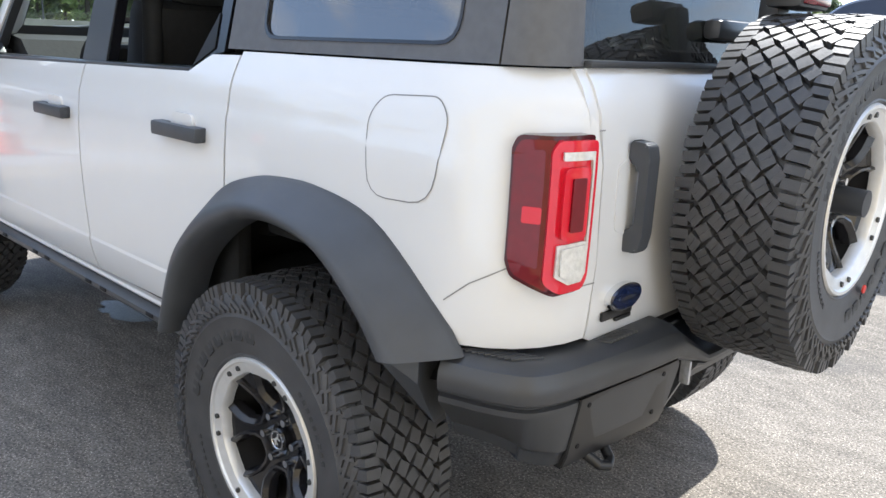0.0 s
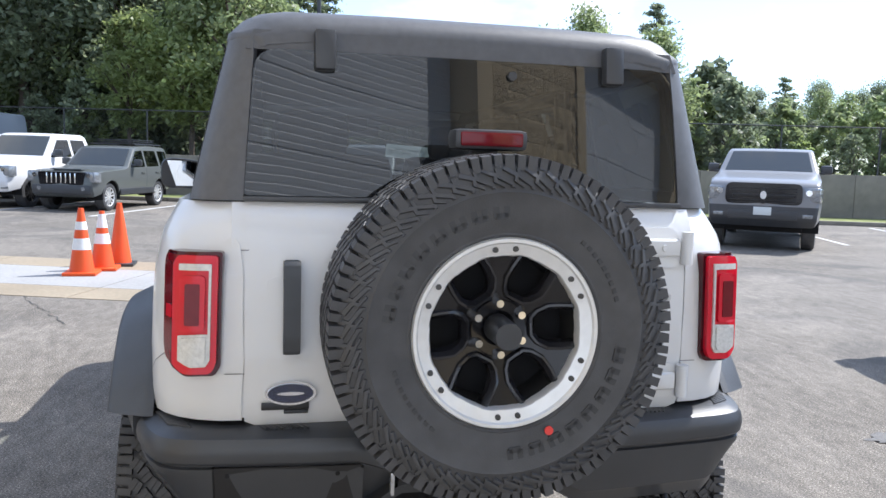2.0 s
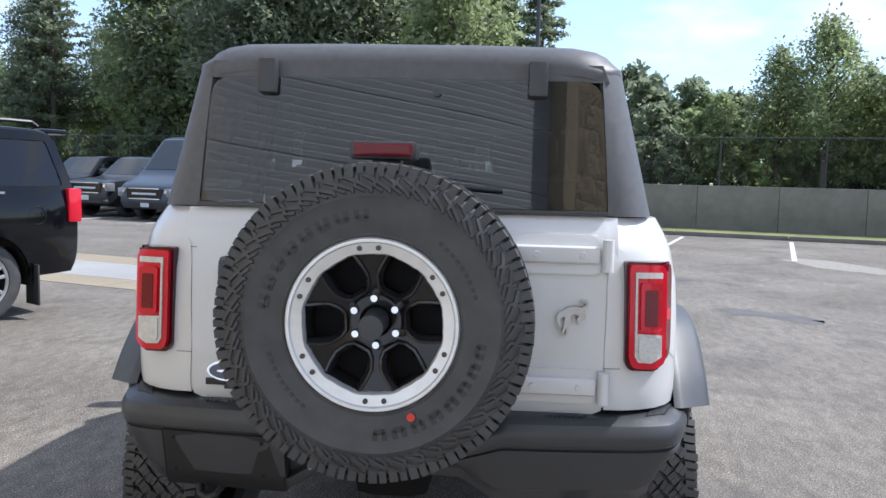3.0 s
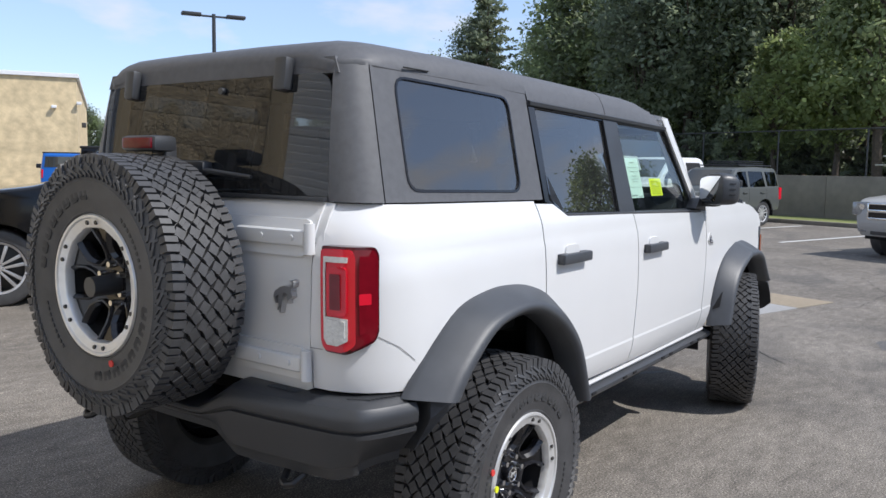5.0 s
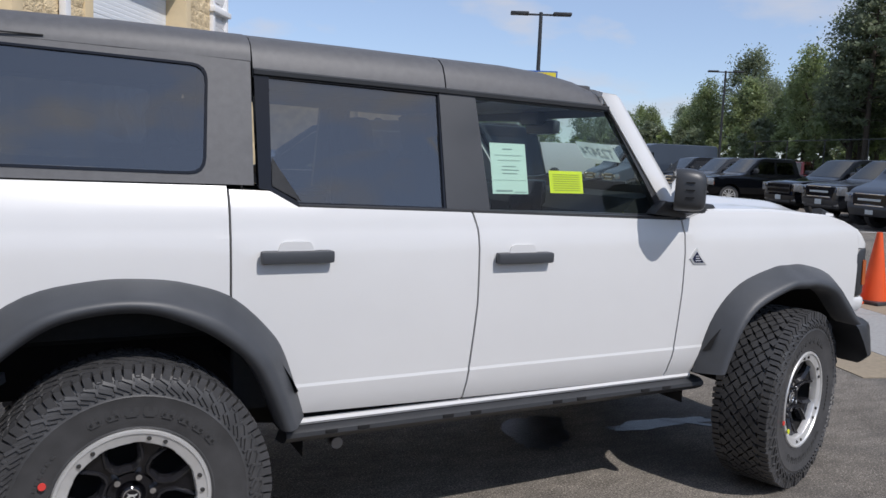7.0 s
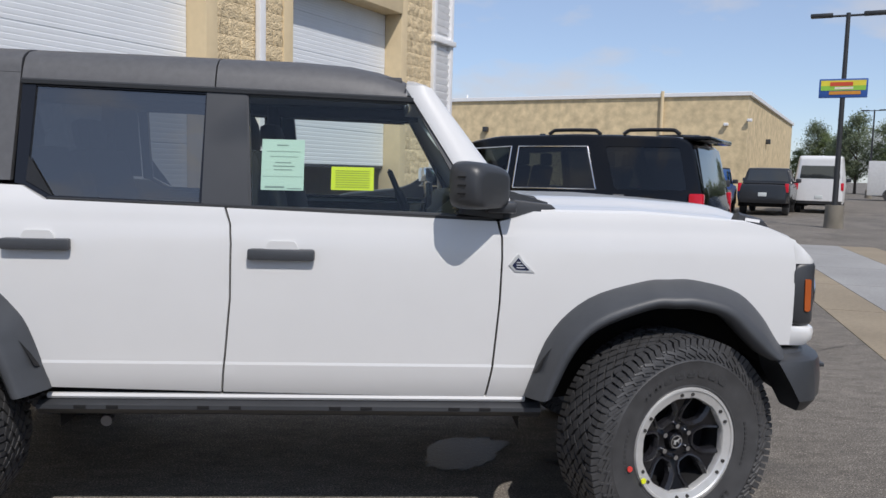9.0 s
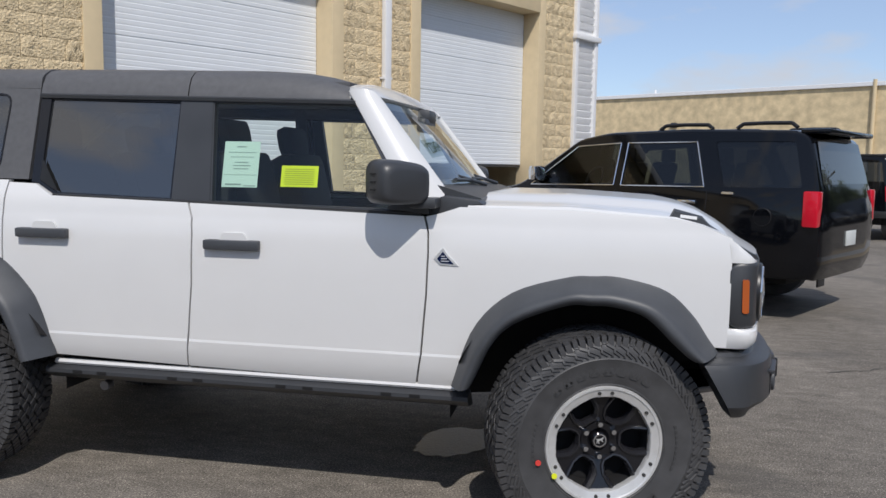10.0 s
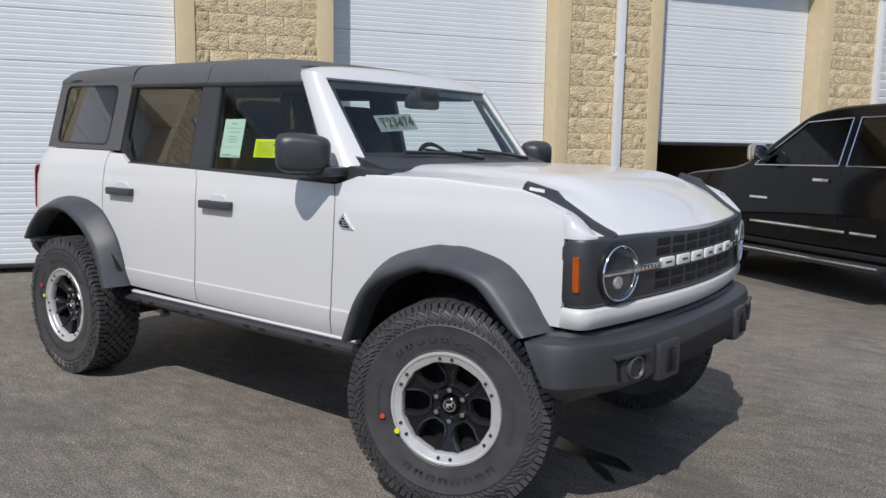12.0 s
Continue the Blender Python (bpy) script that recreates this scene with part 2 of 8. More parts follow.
def leaf_material(name, color):
    m = material(name, color, 0.48, var=0.35, scale=1.2, blotch=0.25, blotch_scale=0.25, object_var=0.15)
    nt = m.node_tree
    b = nt.nodes["Principled BSDF"]
    b.inputs["Specular IOR Level"].default_value = 0.6
    # light that passes through the thin leaf
    tr = nt.nodes.new("ShaderNodeBsdfTranslucent")
    nt.links.new(b.inputs["Base Color"].links[0].from_socket, tr.inputs["Color"])
    mx = nt.nodes.new("ShaderNodeMixShader")
    mx.inputs[0].default_value = 0.6
    nt.links.new(b.outputs[0], mx.inputs[1])
    nt.links.new(tr.outputs[0], mx.inputs[2])
    nt.links.new(mx.outputs[0], nt.nodes["Material Output"].inputs["Surface"])
    return m


LEAF_DARK = leaf_material("dark_pine_foliage", (0.240, 0.280, 0.175))
LEAF_MID = leaf_material("broadleaf_foliage", (0.280, 0.335, 0.160))
LEAF_LIGHT = leaf_material("sunlit_yellow_green_foliage", (0.305, 0.365, 0.14))

# ---- mesh helpers ----


def finish(ob, bm, mat, smooth=35):
    bmesh.ops.recalc_face_normals(bm, faces=bm.faces[:])
    bm.to_mesh(ob.data)
    bm.free()
    if mat:
        ob.data.materials.append(mat)
    if smooth:
        ob.data.shade_smooth()
        ob.data.set_sharp_from_angle(angle=radians(smooth))
    return ob


def part(name, bm, mat, parent=None, label="", smooth=35):
    ob = new(name, bpy.data.meshes.new(name))
    finish(ob, bm, mat, smooth)
    if parent:
        ob.parent = parent
    if label:
        ob["label"] = label
    return ob


def thing(name, label, category, m=None, group="", kind=""):
    ob = new(name)
    ob.empty_display_size = 0.2
    if m is not None:
        ob.matrix_world = m
    return tagged(ob, label, category, group, kind)


def ramp(v, a, c):
    """0 at a, 1 at c."""
    return max(0.0, min(1.0, (v - a) / (c - a)))


def box(c, s, bevel=0.0, seg=2, m=None, bm=None, taper=None):
    """A box with centre c and size s, edges rounded."""
    b = bm or bmesh.new()
    vs = bmesh.ops.create_cube(b, size=1.0)["verts"]
    for v in vs:
        k = 1.0
        if taper and v.co.z > 0:
            v.co.x *= taper[0]
            v.co.y *= taper[1]
        v.co = Vector((v.co.x * s[0], v.co.y * s[1], v.co.z * s[2]))
    if bevel:
        es = list({e for v in vs for e in v.link_edges})
        r = bmesh.ops.bevel(b, geom=es, offset=bevel, segments=seg, affect="EDGES", profile=0.6)
        vs = list({v for f in r["faces"] for v in f.verts} | {v for v in vs if v.is_valid})
    if m is not None:
        bmesh.ops.transform(b, matrix=m, verts=[v for v in vs if v.is_valid])
    bmesh.ops.translate(b, vec=c, verts=[v for v in vs if v.is_valid])
    return b


def rod(p, q, r0, r1=None, n=12, bm=None, cap=True):
    """A round bar from p to q."""
    b = bm or bmesh.new()
    p, q = Vector(p), Vector(q)
    d = q - p
    m = Matrix.Translation((p + q) / 2) @ d.to_track_quat("Z", "Y").to_matrix().to_4x4()
    bmesh.ops.create_cone(b, cap_ends=cap, segments=n, radius1=r0, radius2=r0 if r1 is None else r1, depth=d.length, matrix=m)
    return b


def loft(rings, closed=True, caps=True, bm=None):
    """Skin over rings of points."""
    b = bm or bmesh.new()
    rows = [[b.verts.new(p) for p in ring] for ring in rings]
    n = len(rows[0])
    for a, c in zip(rows, rows[1:]):
        for i in range(n if closed else n - 1):
            j = (i + 1) % n
            b.faces.new((a[i], a[j], c[j], c[i]))
    if caps and closed:
        b.faces.new(rows[0])
        b.faces.new(rows[-1][::-1])
    return b


def prism(poly, axis, a, c, bevel=0.0, bm=None, seg=2):
    """A polygon given in the two other axes, drawn out along axis from a to c."""
    b = bm or bmesh.new()

    def at(p, h):
        return {"x": (h, p[0], p[1]), "y": (p[0], h, p[1]), "z": (p[0], p[1], h)}[axis]

    lo, hi = [b.verts.new(at(p, a)) for p in poly], [b.verts.new(at(p, c)) for p in poly]
    fs = [b.faces.new(lo), b.faces.new(hi[::-1])]
    n = len(poly)
    for i in range(n):
        j = (i + 1) % n
        fs.append(b.faces.new((lo[i], hi[i], hi[j], lo[j])))
    if bevel:
        es = list({e for f in fs for e in f.edges})
        bmesh.ops.bevel(b, geom=es, offset=bevel, segments=seg, affect="EDGES", profile=0.6)
    return b


def revolve(profile, n=64, bm=None, closed=False):
    """Profile of (radius, y) turned about the y axis."""
    b = bm or bmesh.new()
    rows = []
    for i in range(n):
        a = 2 * math.pi * i / n
        rows.append([b.verts.new((r * math.sin(a), y, r * math.cos(a))) for r, y in profile])
    m = len(profile)
    for i in range(n):
        p, q = rows[i], rows[(i + 1) % n]
        for k in range(m if closed else m - 1):
            l = (k + 1) % m
            b.faces.new((p[k], q[k], q[l], p[l]))
    return b


def inside(poly, x, z):
    """Whether a point lies within a polygon."""
    c = False
    for (x0, z0), (x1, z1) in zip(poly, list(poly[1:]) + [poly[0]]):
        if (z0 > z) != (z1 > z) and x < (x1 - x0) * (z - z0) / (z1 - z0) + x0:
            c = not c
    return c


def gridded(poly, step, lines=(), hole=None, more=()):
    """A flat polygon in x and z, cut into a fine mesh along level lines, with a hole if wanted."""
    pts, edges = [], []

    def chain(ps, closed):
        k = len(pts)
        pts.extend(Vector((p[0], p[1])) for p in ps)
        n = len(ps)
        edges.extend((k + i, k + (i + 1) % n) for i in range(n if closed else n - 1))

    def fine(ps):
        out = []
        for p, q in zip(ps, list(ps[1:]) + [ps[0]]):
            p, q = Vector(p), Vector(q)
            m = max(1, int((q - p).length / step))
            out += [p.lerp(q, i / m) for i in range(m)]
        return out

    chain(fine(poly), True)
    holes = ([hole] if hole else []) + list(more)
    for h in holes:
        chain(fine(h), True)
    zs = [p[1] for p in poly]
    levels = sorted(set([z for z in lines if min(zs) + 0.003 < z < max(zs) - 0.003]))
    z = math.floor(min(zs) / step) * step + step
    while z < max(zs) - 0.01:
        if all(abs(z - l) > 0.012 for l in levels):
            levels.append(z)
        z += step
    for z in levels:
        z += 1e-6
        xs = []
        for (x0, z0), (x1, z1) in zip(poly, list(poly[1:]) + [poly[0]]):
            if (z0 > z) != (z1 > z):
                xs.append((x1 - x0) * (z - z0) / (z1 - z0) + x0)
        xs.sort()
        for a, c in zip(xs[::2], xs[1::2]):
            m = max(1, round((c - a) / step))
            chain([(a + (c - a) * i / m, z) for i in range(m + 1)], False)
    vs, _, fs, _, _, _ = geometry.delaunay_2d_cdt(pts, edges, [], 1, 2e-4)
    b = bmesh.new()
    bv = [b.verts.new((v.x, 0, v.y)) for v in vs]
    for f in fs:
        m = sum((vs[i] for i in f), Vector((0, 0))) / len(f)
        if not any(inside(h, m.x, m.y) for h in holes):
            b.faces.new([bv[i] for i in f])
    bmesh.ops.delete(b, geom=[v for v in b.verts if not v.link_faces], context="VERTS")
    bmesh.ops.holes_fill(b, edges=b.edges[:], sides=7)
    return b


def skin(poly, place, depth, step=0.05, lines=(), lip=0.004):
    """A panel: the polygon laid onto a curved surface, its rim turned inwards by depth. place(x, z) gives the point and the inward way."""
    b = gridded(poly, step, lines)
    return turned_in(b, place, depth, lip)


def turned_in(b, place, depth, lip=0.004):
    """Lay a flat mesh in x and z onto a surface, and turn its rims inwards."""
    inward = {}
    for v in b.verts:
        p, n = place(v.co.x, v.co.z)
        inward[v] = n
        v.co = p
    rim = [e for e in b.edges if e.is_boundary]
    for d in (lip, depth):
        r = bmesh.ops.extrude_edge_only(b, edges=rim)
        vs = [g for g in r["geom"] if isinstance(g, bmesh.types.BMVert)]
        rim = [g for g in r["geom"] if isinstance(g, bmesh.types.BMEdge)]
        near = {}
        for v in vs:
            for e in v.link_edges:
                o = e.other_vert(v)
                if o in inward and (o.co - v.co).length < 1e-6:
                    near[v] = inward[o]
        for v in vs:
            n = near.get(v, Vector((0, 0, 0)))
            inward[v] = n
            v.co = v.co + n * d
    return b


def arc(cx, cz, r, a0, a1, n, rz=None):
    """Points on an arc in x and z; degrees from +x towards +z."""
    return [(cx + r * math.cos(radians(a0 + (a1 - a0) * i / n)), cz + (rz or r) * math.sin(radians(a0 + (a1 - a0) * i / n))) for i in range(n + 1)]


def rounded(poly, r, n=4):
    """A polygon with its corners rounded; r a number or one for each corner."""
    out = []
    k = len(poly)
    rs = r if isinstance(r, (list, tuple)) else [r] * k
    for i in range(k):
        p, q, s = Vector(poly[i - 1]), Vector(poly[i]), Vector(poly[(i + 1) % k])
        if rs[i] <= 0:
            out.append(tuple(q))
            continue
        a, c = (p - q), (s - q)
        d = min(rs[i], a.length * 0.45, c.length * 0.45)
        a, c = q + a.normalized() * d, q + c.normalized() * d
        for j in range(n + 1):
            t = j / n
            out.append(tuple((1 - t) ** 2 * a + 2 * t * (1 - t) * q + t * t * c))
    return out


def turned(b, c, rz):
    """Swing a mesh that was built facing -y about z, and set it at c."""
    bmesh.ops.transform(b, matrix=Matrix.Translation(c) @ pose(0, 0, 0, 0, 0, rz), verts=b.verts[:])
    return b


def flipped(bm):
    """The mirror image across the plane y = 0."""
    bmesh.ops.transform(bm, matrix=Matrix.Diagonal((1, -1, 1, 1)), verts=bm.verts[:])
    bmesh.ops.reverse_faces(bm, faces=bm.faces[:])
    return bm

# ---- the site: axes of the building wall (U along it, N out of it) and of the far retaining wall (A along it, B towards it) ----
U, N = Vector((0.5227, 0.8525, 0)), Vector((0.8525, -0.5227, 0))
WALL0 = Vector((0.339, 6.644, 0)) - N * 0.12
A, B = Vector((0.32, 0.9474, 0)), Vector((0.9474, -0.32, 0))
SITE = Matrix(((U.x, N.x, 0, WALL0.x), (U.y, N.y, 0, WALL0.y), (0, 0, 1, 0), (0, 0, 0, 1)))


def ground():
    b = bmesh.new()
    bmesh.ops.create_grid(b, x_segments=40, y_segments=40, size=700)
    return tagged(part("ground", b, ASPHALT, smooth=0), "worn grey asphalt of a dealer's parking lot", "asphalt", kind="structure")


ground()


def ab(a, b, z=0.0):
    """A place from its reach towards the retaining wall (b) and along it (a)."""
    p = A * a + B * b
    return Vector((p.x, p.y, z))


def pad():
    root = thing("concrete_pad", "strip of tan concrete with pale grey covers let into the asphalt", "concrete pad", kind="structure")
    for b0, b1, mat in ((4.8, 5.45, CONCRETE_TAN), (5.46, 6.80, CONCRETE_GREY), (6.81, 7.55, CONCRETE_TAN)):
        a = 1.85
        while a < 16:
            q = [ab(a, b0), ab(a + 2.38, b0), ab(a + 2.38, b1), ab(a, b1)]
            part("concrete_slab", prism([(p.x, p.y) for p in q][::-1], "z", -0.03, 0.006), mat, root, smooth=0)
            a += 2.4


pad()


def stripes():
    root = thing("parking_lines", "worn white parking lines painted on the asphalt", "road marking", kind="structure")
    for k in range(-4, 9):
        a = -1.56 + 2.75 * k
        q = [ab(a - 0.05, 14.4), ab(a + 0.05, 14.4), ab(a + 0.05, 20.0), ab(a - 0.05, 20.0)]
        part("painted_line", prism([(p.x, p.y) for p in q][::-1], "z", -0.01, 0.004), LINEPAINT, root, smooth=0)


stripes()


def retaining_wall():
    root = thing("retaining_wall", "weathered grey concrete retaining wall with vertical joints", "wall", kind="structure")
    for k in range(-20, 17):
        a = k * 2.4
        b = box((0, 0, 0.71), (2.39, 0.3, 1.42), 0.012, m=None)
        o = part("wall_panel", b, WALLGREY, root)
        o.matrix_local = Matrix.Translation(ab(a, 23.85)) @ Matrix(((A.x, B.x, 0, 0), (A.y, B.y, 0, 0), (0, 0, 1, 0), (0, 0, 0, 1)))
    kerb = thing("kerb", "low concrete kerb before a strip of rough grass", "kerb", kind="structure")
    for k in range(-16, 14):
        b = box((0, 0, 0.06), (2.98, 0.16, 0.12), 0.02)
        o = part("kerb_stone", b, WALLGREY, kerb)
        o.matrix_local = Matrix.Translation(ab(k * 3.0, 20.7)) @ Matrix(((A.x, B.x, 0, 0), (A.y, B.y, 0, 0), (0, 0, 1, 0), (0, 0, 0, 1)))
    q = [ab(-48, 20.8), ab(40, 20.8), ab(40, 23.7), ab(-48, 23.7)]
    tagged(part("grass_strip", prism([(p.x, p.y) for p in q][::-1], "z", -0.02, 0.05), GRASS, smooth=0), "rough green grass strip below the retaining wall", "grass", kind="structure")
    q = [ab(-120, 23.99), ab(90, 23.99), ab(90, 220), ab(-120, 220)]
    tagged(part("upper_lawn", prism([(p.x, p.y) for p in q][::-1], "z", 0.2, 1.36), GRASS, smooth=0), "mown lawn on the level above the retaining wall", "lawn", kind="structure")


retaining_wall()


def fence():
    root = thing("chain_link_fence", "dark chain-link fence on top of the retaining wall", "fence")
    for k in range(-15, 13):
        p = ab(k * 3.05 + 0.6, 24.1)
        part("post", rod((p.x, p.y, 1.3), (p.x, p.y, 2.95), 0.028, n=8), POLE, root)
    for z in (2.93,):
        p, q = ab(-46, 24.1), ab(38, 24.1)
        part("top_rail", rod((p.x, p.y, z), (q.x, q.y, z), 0.02, n=8), POLE, root)
    # wire mesh as crossing diagonal strands
    b = bmesh.new()
    for s in (1, -1):
        k = -46.0
        while k < 38:
            p, q = ab(k, 24.1), ab(k + s * 1.5, 24.1)
            d = B * 0.0025
            vs = [b.verts.new((p.x - d.x, p.y - d.y, 1.42)), b.verts.new((q.x - d.x, q.y - d.y, 2.92)), b.verts.new((q.x + A.x * 0.006, q.y + A.y * 0.006, 2.92)), b.verts.new((p.x + A.x * 0.006, p.y + A.y * 0.006, 1.42))]
            b.faces.new(vs)
            k += 0.14
    tagged(part("wire_mesh", b, POLE, root, smooth=0), kind="stuff")


fence()

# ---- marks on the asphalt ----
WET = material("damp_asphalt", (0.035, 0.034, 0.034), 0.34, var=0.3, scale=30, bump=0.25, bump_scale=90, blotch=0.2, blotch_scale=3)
STAIN = material("old_oil_stain", (0.110, 0.105, 0.10), 0.7, var=0.34, scale=55, bump=0.5, bump_scale=160, blotch=0.2, blotch_scale=3)
CRACK = material("dark_crack_filler", (0.045, 0.043, 0.041), 0.8, var=0.3, scale=12)
PALEPATCH = material("pale_dried_silt", (0.26, 0.245, 0.215), 0.9, var=0.25, scale=18)


def blot(name, c, rx, ry, turn, mat, label, seed, z=0.003, rough=0.55):
    """A flat patch with a ragged outline."""
    b = bmesh.new()
    n = 60
    vs = []
    for i in range(n):
        a = 2 * math.pi * i / n
        k = 1 + rough * noise.noise((math.cos(a) * 1.3 + seed, math.sin(a) * 1.3, seed * 0.7)) + 0.5 * rough * noise.noise((math.cos(a) * 4 + seed, math.sin(a) * 4, 3.1))
        x, y = rx * k * math.cos(a), ry * k * math.sin(a)
        vs.append(b.verts.new((c[0] + x * math.cos(turn) - y * math.sin(turn), c[1] + x * math.sin(turn) + y * math.cos(turn), z)))
    b.faces.new(vs)
    bmesh.ops.triangulate(b, faces=b.faces[:])
    return tagged(part(name, b, mat, smooth=0), label, "stain")


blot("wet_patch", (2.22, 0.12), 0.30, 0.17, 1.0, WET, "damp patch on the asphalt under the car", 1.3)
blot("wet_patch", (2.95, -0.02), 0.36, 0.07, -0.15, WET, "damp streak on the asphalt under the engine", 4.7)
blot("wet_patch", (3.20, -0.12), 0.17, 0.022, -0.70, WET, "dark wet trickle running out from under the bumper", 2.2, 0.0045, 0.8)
blot("silt_patch", (12.4, -6.6), 1.3, 0.5, 0.4, PALEPATCH, "pale dried silt on the asphalt near the pickup", 6.1)
for k, (x, y, r) in enumerate(((5.6, -1.6, 0.30), (6.3, -3.4, 0.45), (1.0, -3.0, 0.16), (8.8, -2.6, 0.5))):
    blot("oil_stain", (x, y), r, r * 0.55, k * 0.9, STAIN, "old dark oil stain on the asphalt", k * 3.3 + 0.4, 0.0022 + 0.0002 * k, 0.8)


def crack(pts, w, seed, label="thin crack wandering across the asphalt"):
    rnd = random.Random(seed)
    b = bmesh.new()
    rows = []
    for p, q in zip(pts, pts[1:]):
        p, q = Vector(p), Vector(q)
        m = max(2, int((q - p).length / 0.07))
        for i in range(m):
            c = p.lerp(q, i / m) + Vector((rnd.uniform(-1, 1), rnd.uniform(-1, 1))) * 0.022
            d = (q - p).normalized()
            o = Vector((-d.y, d.x)) * w * rnd.uniform(0.3, 1.0)
            rows.append((b.verts.new((c.x - o.x, c.y - o.y, 0.0035)), b.verts.new((c.x + o.x, c.y + o.y, 0.0035))))
    for r, q in zip(rows, rows[1:]):
        b.faces.new((r[0], r[1], q[1], q[0]))
    tagged(part("asphalt_crack", b, CRACK, smooth=0), label, "crack")


crack([(6.2, 0.6), (7.06, -0.43), (7.5, -0.94), (7.7, -1.48), (7.6, -2.06), (8.1, -3.4)], 0.007, 1)
crack([(7.5, -0.94), (8.9, -1.1), (10.4, -0.6), (12.5, -1.0)], 0.007, 2)
crack([(4.2, -0.9), (5.0, -0.2), (6.0, 0.4), (7.4, 0.2)], 0.007, 4)
crack([(4.6, 2.2), (6.2, 3.0), (8.4, 4.8), (11.0, 9.5)], 0.008, 5)

# ---- the near building: split-face block piers between white sectional doors ----
DOORS = ((-9.15, -5.80), (-4.10, -1.25), (0.33, 3.05), (-14.2, -10.9))
EAVE = 5.2


def block_wall():
    root = thing("wall_workshop", "tan split-face block wall of a workshop with smooth door jambs", "wall", SITE, kind="structure")
    piers = [(-19.0, -14.4), (-10.7, -9.35), (-5.66, -4.26), (-1.05, 0.20), (3.25, 4.10)]
    # backing masonry behind the blocks
    for s0, s1 in piers:
        part("masonry_core", box(((s0 + s1) / 2, -0.35, 2.6), (s1 - s0 - 0.01, 0.62, 5.2)), MORTAR, root, smooth=0)
    shapes = []
    for k in range(6):
        # a rough-hewn face: a grid pushed out unevenly
        b = bmesh.new()
        nx, nz = 10, 5
        g = [[b.verts.new(((i / nx - 0.5) * 0.397, (0.012 + 0.028 * noise.noise((i * 0.8 + k * 9, j * 0.9, k * 3.3)) + 0.016 * noise.noise((i * 2.3, j * 2.1, k * 5.1 + 7))) if 0 < i < nx and 0 < j < nz else 0.004, (j / nz - 0.5) * 0.197)) for j in range(nz + 1)] for i in range(nx + 1)]
        for i in range(nx):
            for j in range(nz):
                b.faces.new((g[i][j], g[i + 1][j], g[i + 1][j + 1], g[i][j + 1]))
        rim = [e for e in b.edges if e.is_boundary]
        r = bmesh.ops.extrude_edge_only(b, edges=rim)
        for v in r["geom"]:
            if isinstance(v, bmesh.types.BMVert):
                v.co.y -= 0.05
        me = bpy.data.meshes.new("block")
        bmesh.ops.recalc_face_normals(b, faces=b.faces[:])
        b.to_mesh(me)
        b.free()
        me.materials.append(BLOCK)
        me.shade_smooth()
        me.set_sharp_from_angle(angle=radians(50))
        shapes.append(me)
    rnd = random.Random(4)
    rest = []
    for s0, s1 in piers:
        w = s1 - s0
        course = 0
        z = 0.1
        while z < EAVE - 0.05:
            edges = [s0]
            x = s0 + (0.2 if course % 2 else 0.4)
            while x < s1 - 0.12:
                edges.append(x)
                x += 0.4
            edges.append(s1)
            for e0, e1 in zip(edges, edges[1:]):
                me = shapes[rnd.randrange(6)]
                m = Matrix.Translation(((e0 + e1) / 2, 0.0, z)) @ Matrix.Diagonal(((e1 - e0 - 0.002) / 0.4, 1, 1, 1))
                if s0 > -12 and z < 3.6:
                    o = new("block", me)
                    o.parent = root
                    o.matrix_local = m
                else:
                    rest.append((me, m))
            z += 0.2
            course += 1
    b = bmesh.new()
    for me, m in rest:
        t = bmesh.new()
        t.from_mesh(me)
        bmesh.ops.transform(t, matrix=m, verts=t.verts[:])
        tmp = bpy.data.meshes.new("tmp")
        t.to_mesh(tmp)
        t.free()
        b.from_mesh(tmp)
        bpy.data.meshes.remove(tmp)
    tagged(part("upper_blocks", b, BLOCK, root, smooth=50), kind="stuff")
    # smooth jambs and lintels around the doors
    for d0, d1 in DOORS:
        top = 3.95
        for s, w in ((d0 - 0.10, 0.20), (d1 + 0.10, 0.20)):
            part("door_jamb", box((s, -0.17, 2.6), (w - 0.012, 0.40, 5.2), 0.008), SMOOTHTAN, root)
        part("lintel", box(((d0 + d1) / 2, -0.16, (top + EAVE) / 2), (d1 - d0 + 0.0, 0.44, EAVE - top), 0.01), SMOOTHTAN, root)
    part("coping", box((-6.6, -0.25, EAVE + 0.08), (26.0, 0.9, 0.16), 0.02), CAPSTONE, root)
    part("side_wall", box((4.05, -7.4, 2.6), (0.3, 13.4, 5.2)), SMOOTHTAN, root, smooth=0)
    part("back_wall", box((-7.5, -14.0, 2.6), (23.2, 0.3, 5.2)), SMOOTHTAN, root, smooth=0)
    part("roof_deck", box((-7.5, -7.2, 5.1), (23.0, 13.3, 0.12)), CAPSTONE, root, smooth=0)
    return root


block_wall()


